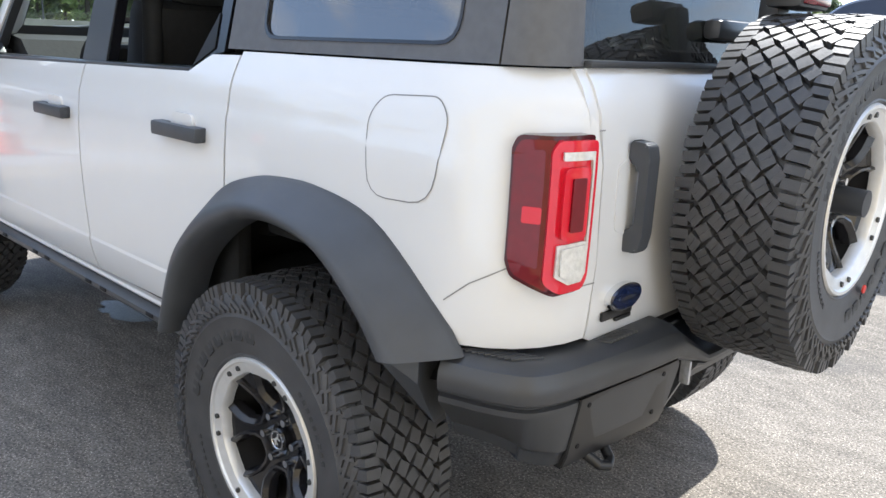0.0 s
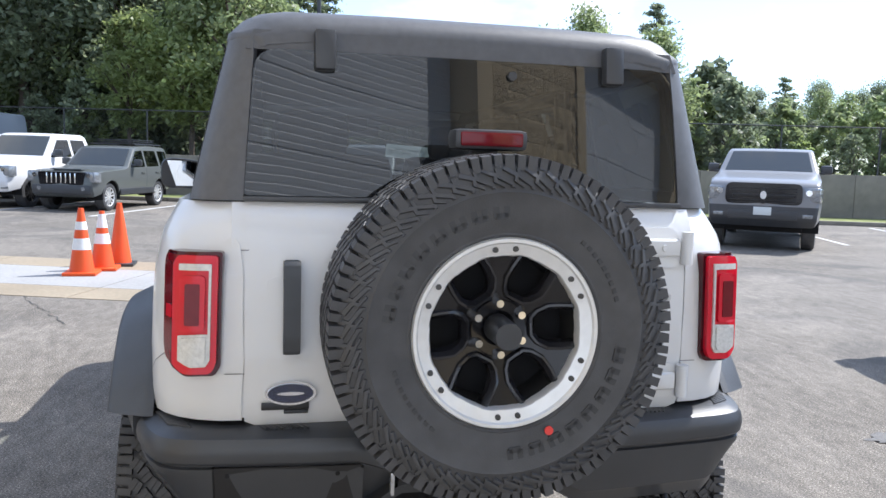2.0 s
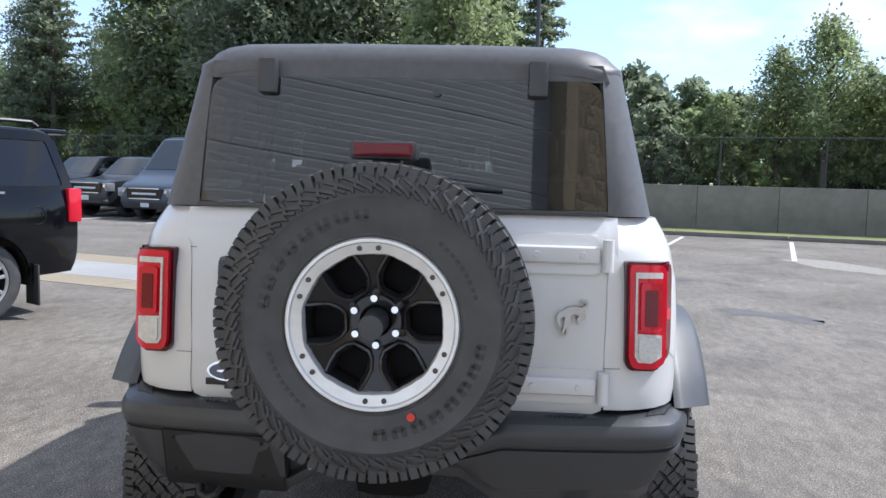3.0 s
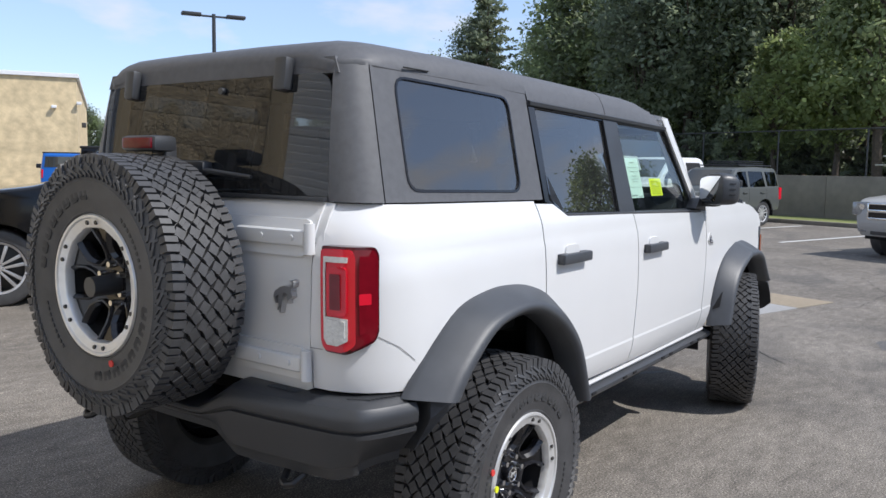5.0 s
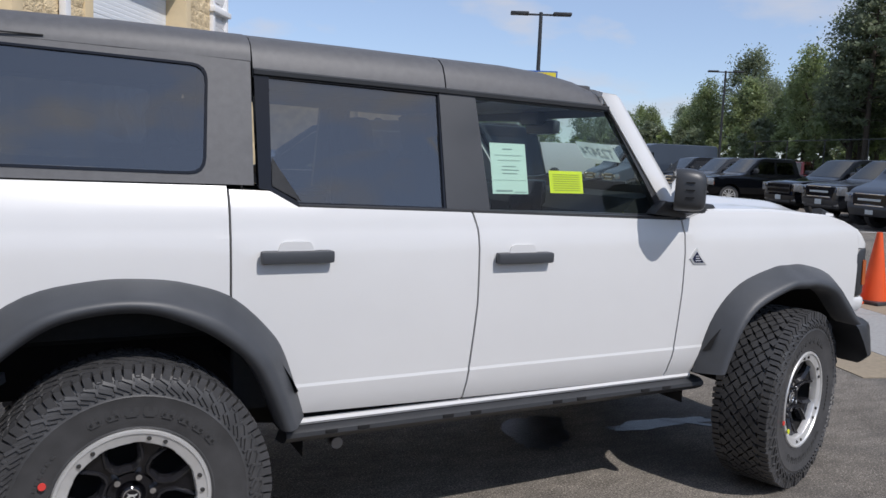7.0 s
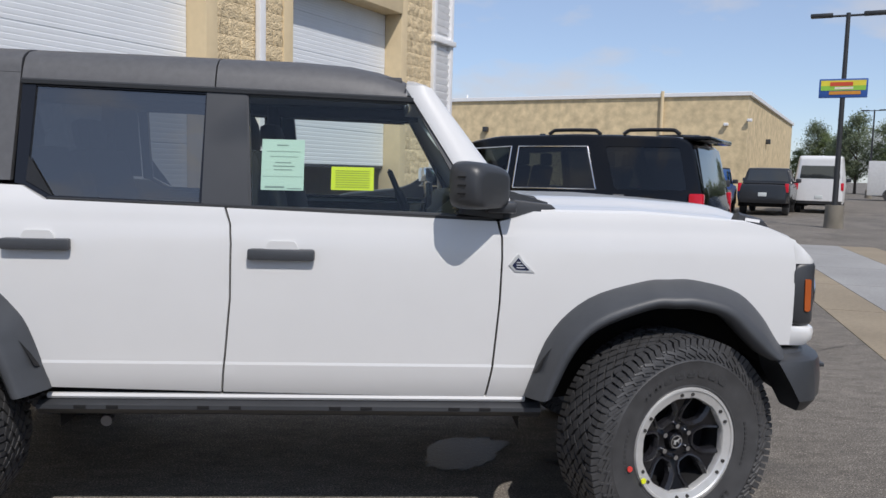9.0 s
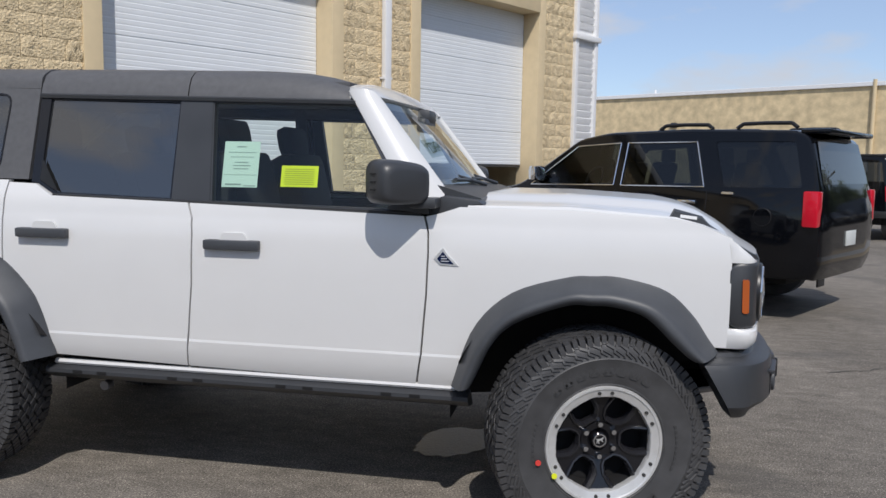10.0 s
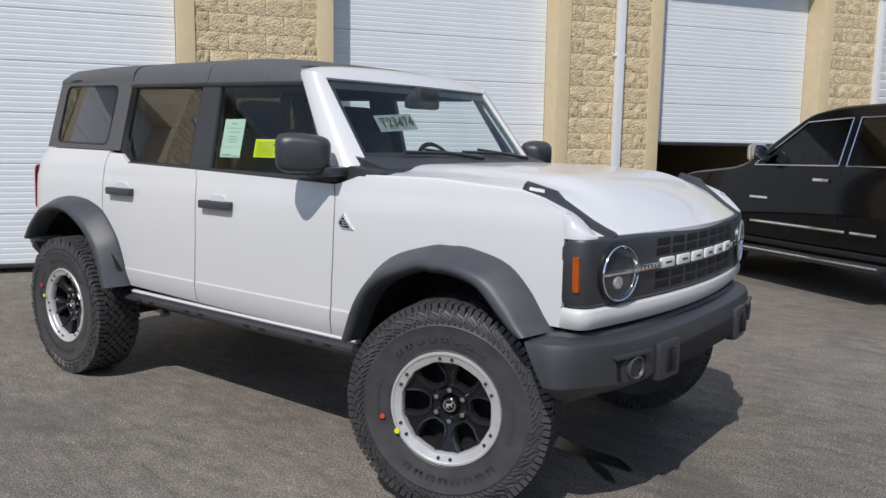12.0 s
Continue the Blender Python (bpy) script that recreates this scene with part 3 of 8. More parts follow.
def sectional_door(s0, s1, bottom, label, top):
    root = thing("garage_door", label, "garage door", SITE @ Matrix.Translation(((s0 + s1) / 2, -0.30, 0)), group="workshop doors")
    w = s1 - s0
    z = bottom
    while z < top - 0.02:
        h = min(0.53, top - z)
        b = bmesh.new()
        # one section: ribs pressed into the sheet, with a step at the joint
        prof = [(0.0, 0.011), (0.004, 0.016)]
        n = 9
        for i in range(n):
            c0, c1 = i / n * h, (i + 1) / n * h
            prof += [(c0 + 0.010, 0.020), (c1 - 0.014, 0.0208), (c1 - 0.007, 0.0178), (c1 - 0.001, 0.0185)]
        prof += [(h - 0.0005, 0.011)]
        prof = sorted(set(prof))
        rows = [[b.verts.new((-w / 2, y, z + zz)) for zz, y in prof], [b.verts.new((w / 2, y, z + zz)) for zz, y in prof]]
        for i in range(len(prof) - 1):
            b.faces.new((rows[0][i], rows[1][i], rows[1][i + 1], rows[0][i + 1]))
        part("door_section", b, DOORWHITE, root, smooth=0)
        part("backing_sheet", box((0, -0.03, z + h / 2), (w, 0.03, h - 0.004)), DOORWHITE, root, smooth=0)
        z += h
    part("bottom_seal", box((0, -0.005, bottom - 0.02), (w, 0.04, 0.04), 0.008), PLASTIC, root)
    return root


sectional_door(-9.15, -5.80, 0.10, "closed white ribbed sectional garage door", 3.95)
sectional_door(-4.10, -1.25, 0.10, "closed white sectional garage door with pressed ribs", 3.95)
sectional_door(0.33, 3.05, 1.50, "white sectional garage door raised half way over a dark bay", 3.95)
sectional_door(-14.2, -10.9, 0.10, "closed white ribbed sectional garage door", 3.95)


def bay_inside():
    root = thing("workshop_bay", "dark workshop bay behind the half raised door", "room", SITE, kind="structure")
    part("bay_floor", box((1.7, -4.5, 0.02), (6.0, 8.0, 0.03)), CONCRETE_GREY, root, smooth=0)
    # near-black walls put the bay's shade into their colour
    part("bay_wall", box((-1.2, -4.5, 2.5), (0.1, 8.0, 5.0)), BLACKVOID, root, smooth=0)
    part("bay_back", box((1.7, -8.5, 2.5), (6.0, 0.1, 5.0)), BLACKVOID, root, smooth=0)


bay_inside()


def downpipe(s, h=EAVE, name="downpipe"):
    root = thing("downpipe", "white rainwater downpipe strapped to the block pier", "pipe", SITE @ Matrix.Translation((s, 0.07, 0)))
    part("pipe", box((0, 0, h / 2 + 0.05), (0.11, 0.08, h - 0.2), 0.012), TRIMWHITE, root)
    for z in (1.1, 2.6, 4.2):
        part("strap", box((0, -0.01, z), (0.15, 0.085, 0.03), 0.004), TRIMWHITE, root)


downpipe(-0.36)


def louvred_trim():
    root = thing("corner_trim", "white louvred corner trim at the end of the workshop wall", "trim", SITE @ Matrix.Translation((4.45, 0.0, 0)))
    part("backing", box((0, -0.06, 2.6), (0.70, 0.10, 5.2), 0.004), TRIMWHITE, root)
    part("edge_board", box((-0.31, 0.02, 2.6), (0.09, 0.09, 5.2), 0.008), TRIMWHITE, root)
    part("edge_board", box((0.31, 0.02, 2.6), (0.09, 0.09, 5.2), 0.008), TRIMWHITE, root)
    part("band", box((0, 0.03, 3.72), (0.78, 0.16, 0.09), 0.015), TRIMWHITE, root)
    z = 0.3
    while z < 5.1:
        if abs(z - 3.72) > 0.1:
            part("slat", box((0, 0.0, z), (0.52, 0.05, 0.10), 0.004, m=pose(0, 0, 0, -16, 0, 0)), TRIMWHITE, root)
        z += 0.125


louvred_trim()


def far_building():
    """The lower block building across the yard."""
    c = Vector((19.0, 34.8, 0))
    m = Matrix(((-N.x, U.x, 0, c.x), (-N.y, U.y, 0, c.y), (0, 0, 1, 0), (0, 0, 0, 1)))
    root = thing("warehouse", "low tan block warehouse with white roof edge across the yard", "building", m)
    h = 5.5
    part("wall", prism([(0, 0), (44, 0), (44, 24), (0, 24)], "z", 0, h), material("tan_block_far", (0.64, 0.51, 0.31), 0.92, var=0.22, scale=2.2, bump=0.9, bump_scale=9, blotch=0.08), root, smooth=0)
    part("roof_edge", prism([(-0.12, -0.12), (44.1, -0.12), (44.1, 24.1), (-0.12, 24.1)], "z", h, h + 0.2, 0.02), TRIMWHITE, root, smooth=0)
    part("pipe", rod((4.2, -0.1, 0.1), (4.2, -0.1, h + 0.3), 0.09, n=10), SMOOTHTAN, root)
    for x, z in ((1.0, 4.1), (-0.1, 4.3)):
        part("wall_lamp", box((x, -0.12, z), (0.22, 0.25, 0.14), 0.03), TRIMWHITE, root)
    part("wall_lamp", box((14.2, -0.12, 3.9), (0.3, 0.25, 0.28), 0.03), PLASTIC, root)
    part("wall_lamp", box((-0.12, 8.0, 3.6), (0.25, 0.3, 0.28), 0.03), PLASTIC, root)
    for x in (16, 23, 30):
        part("roof_vent", rod((x, 1.0, h), (x, 1.0, h + 0.5), 0.06, n=8), TRIMWHITE, root)


far_building()

# ---- the white four-door off-roader; x forward from the rear axle, y to its left ----
CAR = thing("off_road_car", "white four-door off-road car with grey hardtop and knobbly tyres", "car")
BODY_Z = (0.48, 0.56, 0.60, 0.655, 0.697, 0.708, 0.85, 1.0, 1.12, 1.205, 1.222, 1.245, 1.28, 1.305, 1.335, 1.36, 1.39)
BODY_Y = (0.790, 0.810, 0.828, 0.842, 0.8465, 0.8440, 0.849, 0.850, 0.846, 0.8385, 0.8335, 0.8300, 0.8240, 0.8165, 0.8035, 0.791, 0.776)
CREASES = (0.60, 0.655, 0.697, 0.708, 1.205, 1.222, 1.245, 1.28, 1.305, 1.335, 1.36)


def body_y(z):
    return float(np.interp(z, BODY_Z, BODY_Y))


def rear_x(z):
    return float(np.interp(z, (0.78, 0.86, 1.0, 1.2, 1.30, 1.35, 1.39), (-0.672, -0.69, -0.696, -0.690, -0.674, -0.652, -0.625)))


def upper_y(z):
    return 0.772 - 0.235 * (z - 1.385)


def wrap(x, z, y0, xc, r):
    """A side surface that turns round the rear corner; x runs on along the arc."""
    if x >= xc:
        return Vector((x, -y0, z)), Vector((0, 1, 0))
    s = xc - x
    a = min(s / r, math.pi / 2)
    over = max(0.0, s - r * math.pi / 2)
    return Vector((xc - r * math.sin(a), -(y0 - r + r * math.cos(a)) + over, z)), Vector((math.sin(a), math.cos(a), 0))


def taper(x, k):
    """How far the flank draws in towards the tail."""
    return k * max(0.0, (0.2 - max(x, -0.5)) / 0.8) ** 1.5


def side(x, z):
    xc = rear_x(z) + 0.24
    return wrap(x, z, body_y(z) - taper(max(x, xc), 0.004), xc, 0.24)


def upper(x, z):
    xc = -0.505 + (z - 1.385) * 0.10
    return wrap(x, z, upper_y(z) - taper(max(x, xc), 0.034), xc, 0.12)


def both(name, make, mat, parent=None, label="", smooth=35):
    """The same part on the right and on the left."""
    return [part(name, make(), mat, parent or CAR, label, smooth), part(name, flipped(make()), mat, parent or CAR, label, smooth)]


REAR_ARCH = [(-0.535, 0.83), (-0.45, 0.925), (-0.285, 1.045), (-0.10, 1.083), (0.15, 1.063), (0.27, 1.015)]
FRONT_ARCH = [(3.345, 0.80), (3.26, 0.915), (3.16, 1.00), (3.0, 1.04), (2.80, 1.03), (2.595, 0.96), (2.45, 0.815), (2.365, 0.60)]
both("quarter_panel", lambda: skin([(-0.821, 0.835)] + REAR_ARCH + [(0.303, 0.99), (0.303, 1.372), (-0.677, 1.383), (-0.722, 1.335), (-0.755, 1.305), (-0.784, 1.28), (-0.820, 1.20), (-0.839, 1.0)], side, 0.03, 0.05, CREASES), WHITE, smooth=14)
rear_doors = both("rear_door", lambda: skin([(0.311, 1.362), (0.311, 0.985), (0.40, 0.905), (0.46, 0.80), (0.53, 0.60), (1.183, 0.585), (1.20, 0.75), (1.218, 0.95), (1.220, 1.16), (1.216, 1.23), (1.195, 1.292), (0.535, 1.308), (0.445, 1.358)], side, 0.03, 0.06, CREASES), WHITE, smooth=14)
front_doors = both("front_door", lambda: skin([(1.191, 0.585), (2.197, 0.568), (2.220, 0.70), (2.240, 0.95), (2.245, 1.12), (2.243, 1.20), (2.226, 1.262), (1.205, 1.291), (1.224, 1.23), (1.228, 1.16), (1.226, 0.95), (1.208, 0.75)], side, 0.03, 0.06, CREASES), WHITE, smooth=14)
both("front_fender", lambda: skin([(2.205, 0.565), (2.352, 0.562)] + FRONT_ARCH[::-1] + [(3.398, 0.80), (3.400, 0.872), (3.404, 0.878), (3.404, 1.126), (3.404, 1.208), (3.40, 1.214), (3.30, 1.255), (3.20, 1.279), (2.80, 1.301), (2.37, 1.302), (2.29, 1.275), (2.236, 1.262), (2.251, 1.20), (2.253, 1.12), (2.248, 0.95), (2.228, 0.70)], side, 0.03, 0.06, CREASES), WHITE, smooth=14)
both("sill_strip", lambda: loft([[(x, -0.803, 0.575), (x, -0.816, 0.572), (x, -0.820, 0.562), (x, -0.813, 0.552), (x, -0.78, 0.55)] for x in (0.53, 0.9, 1.4, 1.9, 2.36)]), WHITE)


def rail():
    b = loft([[(x, -0.77, 0.55), (x, -0.822, 0.548), (x, -0.843, 0.535), (x, -0.845, 0.520), (x, -0.83, 0.505), (x, -0.79, 0.485), (x, -0.70, 0.47)] for x in (0.50, 0.56, 1.0, 1.5, 2.0, 2.37, 2.42)])
    return b


both("rock_rail", rail, PLASTIC, label="black rock rail below the doors")


def rail_slot(x):
    return box((x, -0.8455, 0.529), (0.045, 0.004, 0.013), 0.0015)


for x in (0.66, 0.78, 1.12, 1.24, 1.62, 1.74, 2.08, 2.20):
    both("rail_slot", lambda: rail_slot(x), BLACKVOID)


def handle(x0, x1, z, parent, s):
    xm, w = (x0 + x1) / 2, x1 - x0
    b = box((xm, -0.868, z), (w, 0.026, 0.042), 0.010)
    box((x0 + 0.035, -0.854, z), (0.06, 0.03, 0.042), 0.008, bm=b)
    box((x1 - 0.035, -0.854, z), (0.06, 0.03, 0.042), 0.008, bm=b)
    c = prism(rounded([(xm - 0.065, z + 0.01), (xm + 0.065, z + 0.01), (xm + 0.05, z + 0.05), (xm - 0.05, z + 0.05)], 0.015), "y", -0.8490, -0.840)
    for bm, nm, mt in ((b, "handle", FLARE), (c, "handle_cup", WHITE)):
        part(nm, flipped(bm) if s > 0 else bm, mt, parent, "dark grey pull handle" if nm == "handle" else "")


for s, doors in ((-1, 0), (1, 1)):
    handle(0.397, 0.646, 1.146, rear_doors[doors], s)
    handle(1.290, 1.540, 1.122, front_doors[doors], s)

# wheel arch flares
FLARE_R_OUT = [(-0.560, 0.815), (-0.46, 0.922), (-0.287, 1.046), (-0.097, 1.087), (0.06, 1.087), (0.18, 1.068), (0.313, 1.018), (0.433, 0.905), (0.490, 0.808), (0.556, 0.60)]
FLARE_R_IN = [(-0.440, 0.800), (-0.36, 0.89), (-0.23, 0.985), (-0.09, 1.020), (0.04, 1.018), (0.14, 0.987), (0.245, 0.932), (0.350, 0.845), (0.410, 0.75), (0.474, 0.59)]
FLARE_F_OUT = [(3.372, 0.782), (3.335, 0.83), (3.27, 0.923), (3.169, 1.009), (3.005, 1.051), (2.90, 1.052), (2.797, 1.042), (2.585, 0.971), (2.438, 0.824), (2.352, 0.585)]
FLARE_F_IN = [(3.30, 0.765), (3.265, 0.79), (3.205, 0.845), (3.105, 0.935), (2.985, 0.970), (2.90, 0.972), (2.80, 0.966), (2.60, 0.884), (2.495, 0.77), (2.42, 0.60)]


def dense(pts, n=40):
    """Points of a smooth curve through pts."""
    out = []
    k = len(pts)
    for i in range(n + 1):
        t = i / n * (k - 1)
        j = min(int(t), k - 2)
        f = t - j
        p0, p1, p2, p3 = (Vector(pts[max(j - 1, 0)]), Vector(pts[j]), Vector(pts[j + 1]), Vector(pts[min(j + 2, k - 1)]))
        out.append(0.5 * ((2 * p1) + (p2 - p0) * f + (2 * p0 - 5 * p1 + 4 * p2 - p3) * f * f + (3 * p1 - p0 - 3 * p2 + p3) * f ** 3))
    return out


def flare(outer, inner):
    o, i = dense(outer), dense(inner)
    rings = []
    for p, q in zip(o, i):
        d = q - p
        w = (q - p).normalized()
        rings.append([(p.x, -0.835, p.y), (p.x, -0.852, p.y), (p.x + d.x * 0.06, -0.866, p.y + d.y * 0.06), (p.x + d.x * 0.30, -0.903, p.y + d.y * 0.30), (p.x + d.x * 0.58, -0.944, p.y + d.y * 0.58), (p.x + d.x * 0.68, -0.956, p.y + d.y * 0.68), (p.x + d.x * 0.76, -0.962, p.y + d.y * 0.76), (q.x - w.x * 0.008, -0.967, q.y - w.y * 0.008), (q.x, -0.966, q.y), (q.x + w.x * 0.008, -0.960, q.y + w.y * 0.008), (q.x + w.x * 0.020, -0.945, q.y + w.y * 0.020), (q.x + w.x * 0.020, -0.850, q.y + w.y * 0.020)])
    return loft(rings, closed=False, caps=False)


both("rear_arch_flare", lambda: flare(FLARE_R_OUT, FLARE_R_IN), FLARE, label="wide matt grey wheel arch flare", smooth=50)
both("front_arch_flare", lambda: flare(FLARE_F_OUT, FLARE_F_IN), FLARE, label="wide matt grey wheel arch flare", smooth=50)


def liner(cx, a0, a1, r, first, last):
    """The dark bowl over a wheel, with its inner wall."""
    pts = arc(cx, 0.47, r, first, last, 34)
    rings = []
    for i, (x, z) in enumerate(pts):
        a = first + (last - first) * i / 34
        k = 0.90 if a0 < a < a1 else 0.80
        rings.append([(x, -k, z), (x, -0.42, z), (cx + (x - cx) * 0.5, -0.38, 0.47 + (z - 0.47) * 0.5), (cx, -0.38, 0.47)])
    return loft(rings, closed=False, caps=False)


# the liners' black is deepened to hold the shade inside the arches
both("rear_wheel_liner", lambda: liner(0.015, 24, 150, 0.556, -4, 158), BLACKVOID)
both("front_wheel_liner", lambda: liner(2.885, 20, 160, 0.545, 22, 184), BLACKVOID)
# underbody parts share the near-black, shade under the car included in it
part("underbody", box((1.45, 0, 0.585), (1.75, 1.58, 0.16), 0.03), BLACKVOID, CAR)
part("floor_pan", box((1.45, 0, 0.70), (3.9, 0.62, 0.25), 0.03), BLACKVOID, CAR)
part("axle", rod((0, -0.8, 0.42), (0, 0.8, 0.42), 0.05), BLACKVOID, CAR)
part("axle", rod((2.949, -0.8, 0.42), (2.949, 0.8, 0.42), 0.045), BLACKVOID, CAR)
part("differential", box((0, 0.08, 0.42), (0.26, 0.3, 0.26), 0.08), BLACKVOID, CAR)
part("exhaust_pipe", rod((0.3, -0.42, 0.50), (-0.55, -0.48, 0.52), 0.035), STEEL, CAR)
part("skid_plate", box((3.25, 0, 0.50), (0.55, 0.9, 0.03), 0.01, m=pose(0, 0, 0, 0, -12, 0)), STEEL, CAR)
both("side_step_bolt", lambda: rod((0.72, -0.70, 0.44), (0.72, -0.74, 0.44), 0.022, n=10), STEEL)

# ---- roof and upper body ----


def holed(poly, hole, place, depth, step=0.06):
    """A panel with an opening cut through it."""
    return turned_in(gridded(poly, step, (), hole), place, depth)


QW = rounded([(-0.405, 1.425), (0.235, 1.415), (0.255, 1.755), (-0.385, 1.772)], 0.05)
both("hardtop_side", lambda: holed([(-0.522, 1.386), (0.395, 1.376), (0.402, 1.79), (-0.488, 1.808)], QW, upper, 0.02, 0.08), TEXTOP, label="textured dark grey hardtop side")
both("hardtop_rear_corner", lambda: skin([(-0.527, 1.386), (-0.713, 1.388), (-0.702, 1.42), (-0.612, 1.76), (-0.595, 1.806), (-0.493, 1.808)], upper, 0.02, 0.03), TEXTOP, label="textured dark grey hardtop corner post")


def pane(poly, off=0.006, lip=0.012, th=0.004, step=0.12):
    def put(x, z):
        p, n = upper(x, z)
        return p + n * off, n
    return skin(poly, put, th, step)


both("quarter_window", lambda: pane(QW, 0.004), PRIVACY, label="dark tinted quarter window")
both("window_seal", lambda: holed(rounded([(-0.413, 1.417), (0.243, 1.407), (0.263, 1.763), (-0.393, 1.780)], 0.055), QW, lambda x, z: (upper(x, z)[0] - upper(x, z)[1] * 0.003, upper(x, z)[1]), 0.008, 0.05), GLOSSBLACK)
RW = [(0.455, 1.372), (0.545, 1.322), (1.095, 1.308), (1.100, 1.722), (0.462, 1.737)]
FW = [(1.292, 1.300), (2.135, 1.285), (2.075, 1.405), (1.902, 1.708), (1.262, 1.722)]
both("door_frame", lambda: holed([(0.412, 1.366), (0.445, 1.361), (0.535, 1.311), (1.19, 1.294), (1.19, 1.738), (0.412, 1.752)], RW, upper, 0.03, 0.3), GLOSSBLACK)
both("door_frame", lambda: holed([(1.192, 1.294), (2.225, 1.265), (2.17, 1.36), (2.10, 1.412), (1.922, 1.722), (1.192, 1.738)], FW, upper, 0.03, 0.3), PLASTIC)
# the door windows on the left are wound down
part("rear_door_window", pane(RW, 0.010), PRIVACY, CAR, "dark tinted rear door window")
part("front_door_window", pane(FW, 0.010), FRONTGLASS, CAR, "clear green tinted front door window")
both("window_corner_cover", lambda: skin([(0.455, 1.375), (0.458, 1.47), (0.555, 1.322)], lambda x, z: (upper(x, z)[0] - upper(x, z)[1] * 0.004, upper(x, z)[1]), 0.012, 0.2), PLASTIC)
both("belt_moulding", lambda: loft([[(x, -upper_y(z) - 0.012, z), (x, -upper_y(z) - 0.024, z - 0.004), (x, -upper_y(z) - 0.02, z - 0.016), (x, -upper_y(z) + 0.01, z - 0.018)] for x, z in ((0.54, 1.318), (1.2, 1.303), (2.21, 1.278))]), PLASTIC)
both("b_pillar_cover", lambda: skin([(1.105, 1.305), (1.283, 1.300), (1.256, 1.728), (1.105, 1.732)], lambda x, z: (upper(x, z)[0] - upper(x, z)[1] * 0.003, upper(x, z)[1]), 0.01, 0.2), PLASTIC)


def roof_section(x, drip, top, edge):
    """Half a cross-section, from the drip rail over to the other side."""
    xc, r = -0.505 + (drip - 1.385) * 0.10, 0.12
    tp = taper(max(x, xc), 0.034)
    y = upper_y(drip) + 0.002 - tp
    edge -= tp
    if x < xc:
        y = y - r + math.sqrt(max(0.0, r * r - (xc - x) ** 2))
    H = top - drip
    h = [(y, drip), (y - 0.004, drip + min(0.02, 0.2 * H)), (min(edge, y - 0.006), drip + min(0.055, 0.45 * H)), (min(edge, y) - 0.02, top - min(0.055, 0.35 * H)), (edge - 0.055, top - min(0.025, 0.18 * H)), (edge - 0.12, top - min(0.010, 0.06 * H)), (0.40, top - 0.003), (0.2, top), (0.0, top)]
    return [(x, -a, z) for a, z in h] + [(x, a, z) for a, z in h[-2::-1]]


def roof_panel(stations):
    rings = [roof_section(*s) for s in stations]
    b = loft(rings, closed=False, caps=False)
    rim = [e for e in b.edges if e.is_boundary]
    r = bmesh.ops.extrude_edge_only(b, edges=rim)
    c = Vector((sum(s[0] for s in stations) / len(stations), 0, 1.6))
    for v in r["geom"]:
        if isinstance(v, bmesh.types.BMVert):
            v.co.z -= 0.02
            v.co.y *= 0.985
    return b


part("roof_rear", roof_panel([(-0.580, 1.800, 1.818, 0.540), (-0.574, 1.800, 1.842, 0.560), (-0.555, 1.800, 1.866, 0.592), (-0.52, 1.800, 1.882, 0.622), (-0.47, 1.800, 1.892, 0.645), (-0.40, 1.798, 1.897, 0.656), (0.0, 1.793, 1.899, 0.664), (0.403, 1.786, 1.894, 0.668)]), TEXTOP, CAR, "textured dark grey hardtop roof")
part("roof_middle", roof_panel([(0.409, 1.752, 1.894, 0.672), (0.8, 1.745, 1.890, 0.674), (1.132, 1.738, 1.884, 0.676)]), TEXTOP, CAR, "textured dark grey roof panel")
part("roof_front", roof_panel([(1.138, 1.738, 1.884, 0.676), (1.45, 1.731, 1.879, 0.678), (1.65, 1.727, 1.866, 0.678), (1.76, 1.724, 1.846, 0.676), (1.84, 1.722, 1.822, 0.672), (1.875, 1.722, 1.806, 0.668)]), TEXTOP, CAR, "textured dark grey roof panel")
both("drip_rail", lambda: loft([[(x, -upper_y(z) - 0.002, z + 0.012), (x, -upper_y(z) - 0.014, z + 0.006), (x, -upper_y(z) - 0.012, z - 0.008), (x, -upper_y(z) + 0.01, z - 0.012)] for x, z in ((0.41, 1.752), (1.15, 1.738), (1.90, 1.722))]), PLASTIC)
both("hardtop_latch_slot", lambda: box((-0.28, -0.664, 1.808), (0.13, 0.005, 0.004)), BLACKVOID)
both("hardtop_latch_slot", lambda: box((0.22, -0.668, 1.803), (0.12, 0.005, 0.004)), BLACKVOID)

# rear glass and its frame


def rear_up(y, z):
    return Vector((-0.628 + (z - 1.385) * 0.105 + 0.012 * (y / 0.6) ** 4, y, z)), Vector((1, 0, 0))


def rear_low(y, z):
    return Vector((rear_x(z), y, z)), Vector((1, 0, 0))


def rear_skin(poly, f, depth, step=0.08, off=0.0, lines=()):
    return skin(poly, lambda y, z: (f(y, z)[0] - Vector((off, 0, 0)), f(y, z)[1]), depth, step, lines)


part("rear_top_frame", rear_skin([(-0.60, 1.772), (0.60, 1.772), (0.580, 1.822), (-0.580, 1.822)], rear_up, 0.03, 0.1, -0.002), TEXTOP, CAR)
part("rear_window", rear_skin(rounded([(-0.604, 1.402), (0.604, 1.402), (0.578, 1.774), (-0.578, 1.774)], [0.01, 0.01, 0.06, 0.06]), rear_up, 0.006, 0.12, 0.004), REARGLASS, CAR, "dark tinted flip-up rear window")
part("window_seal", box((-0.634, 0, 1.394), (0.02, 1.21, 0.014), 0.004), PLASTIC, CAR)


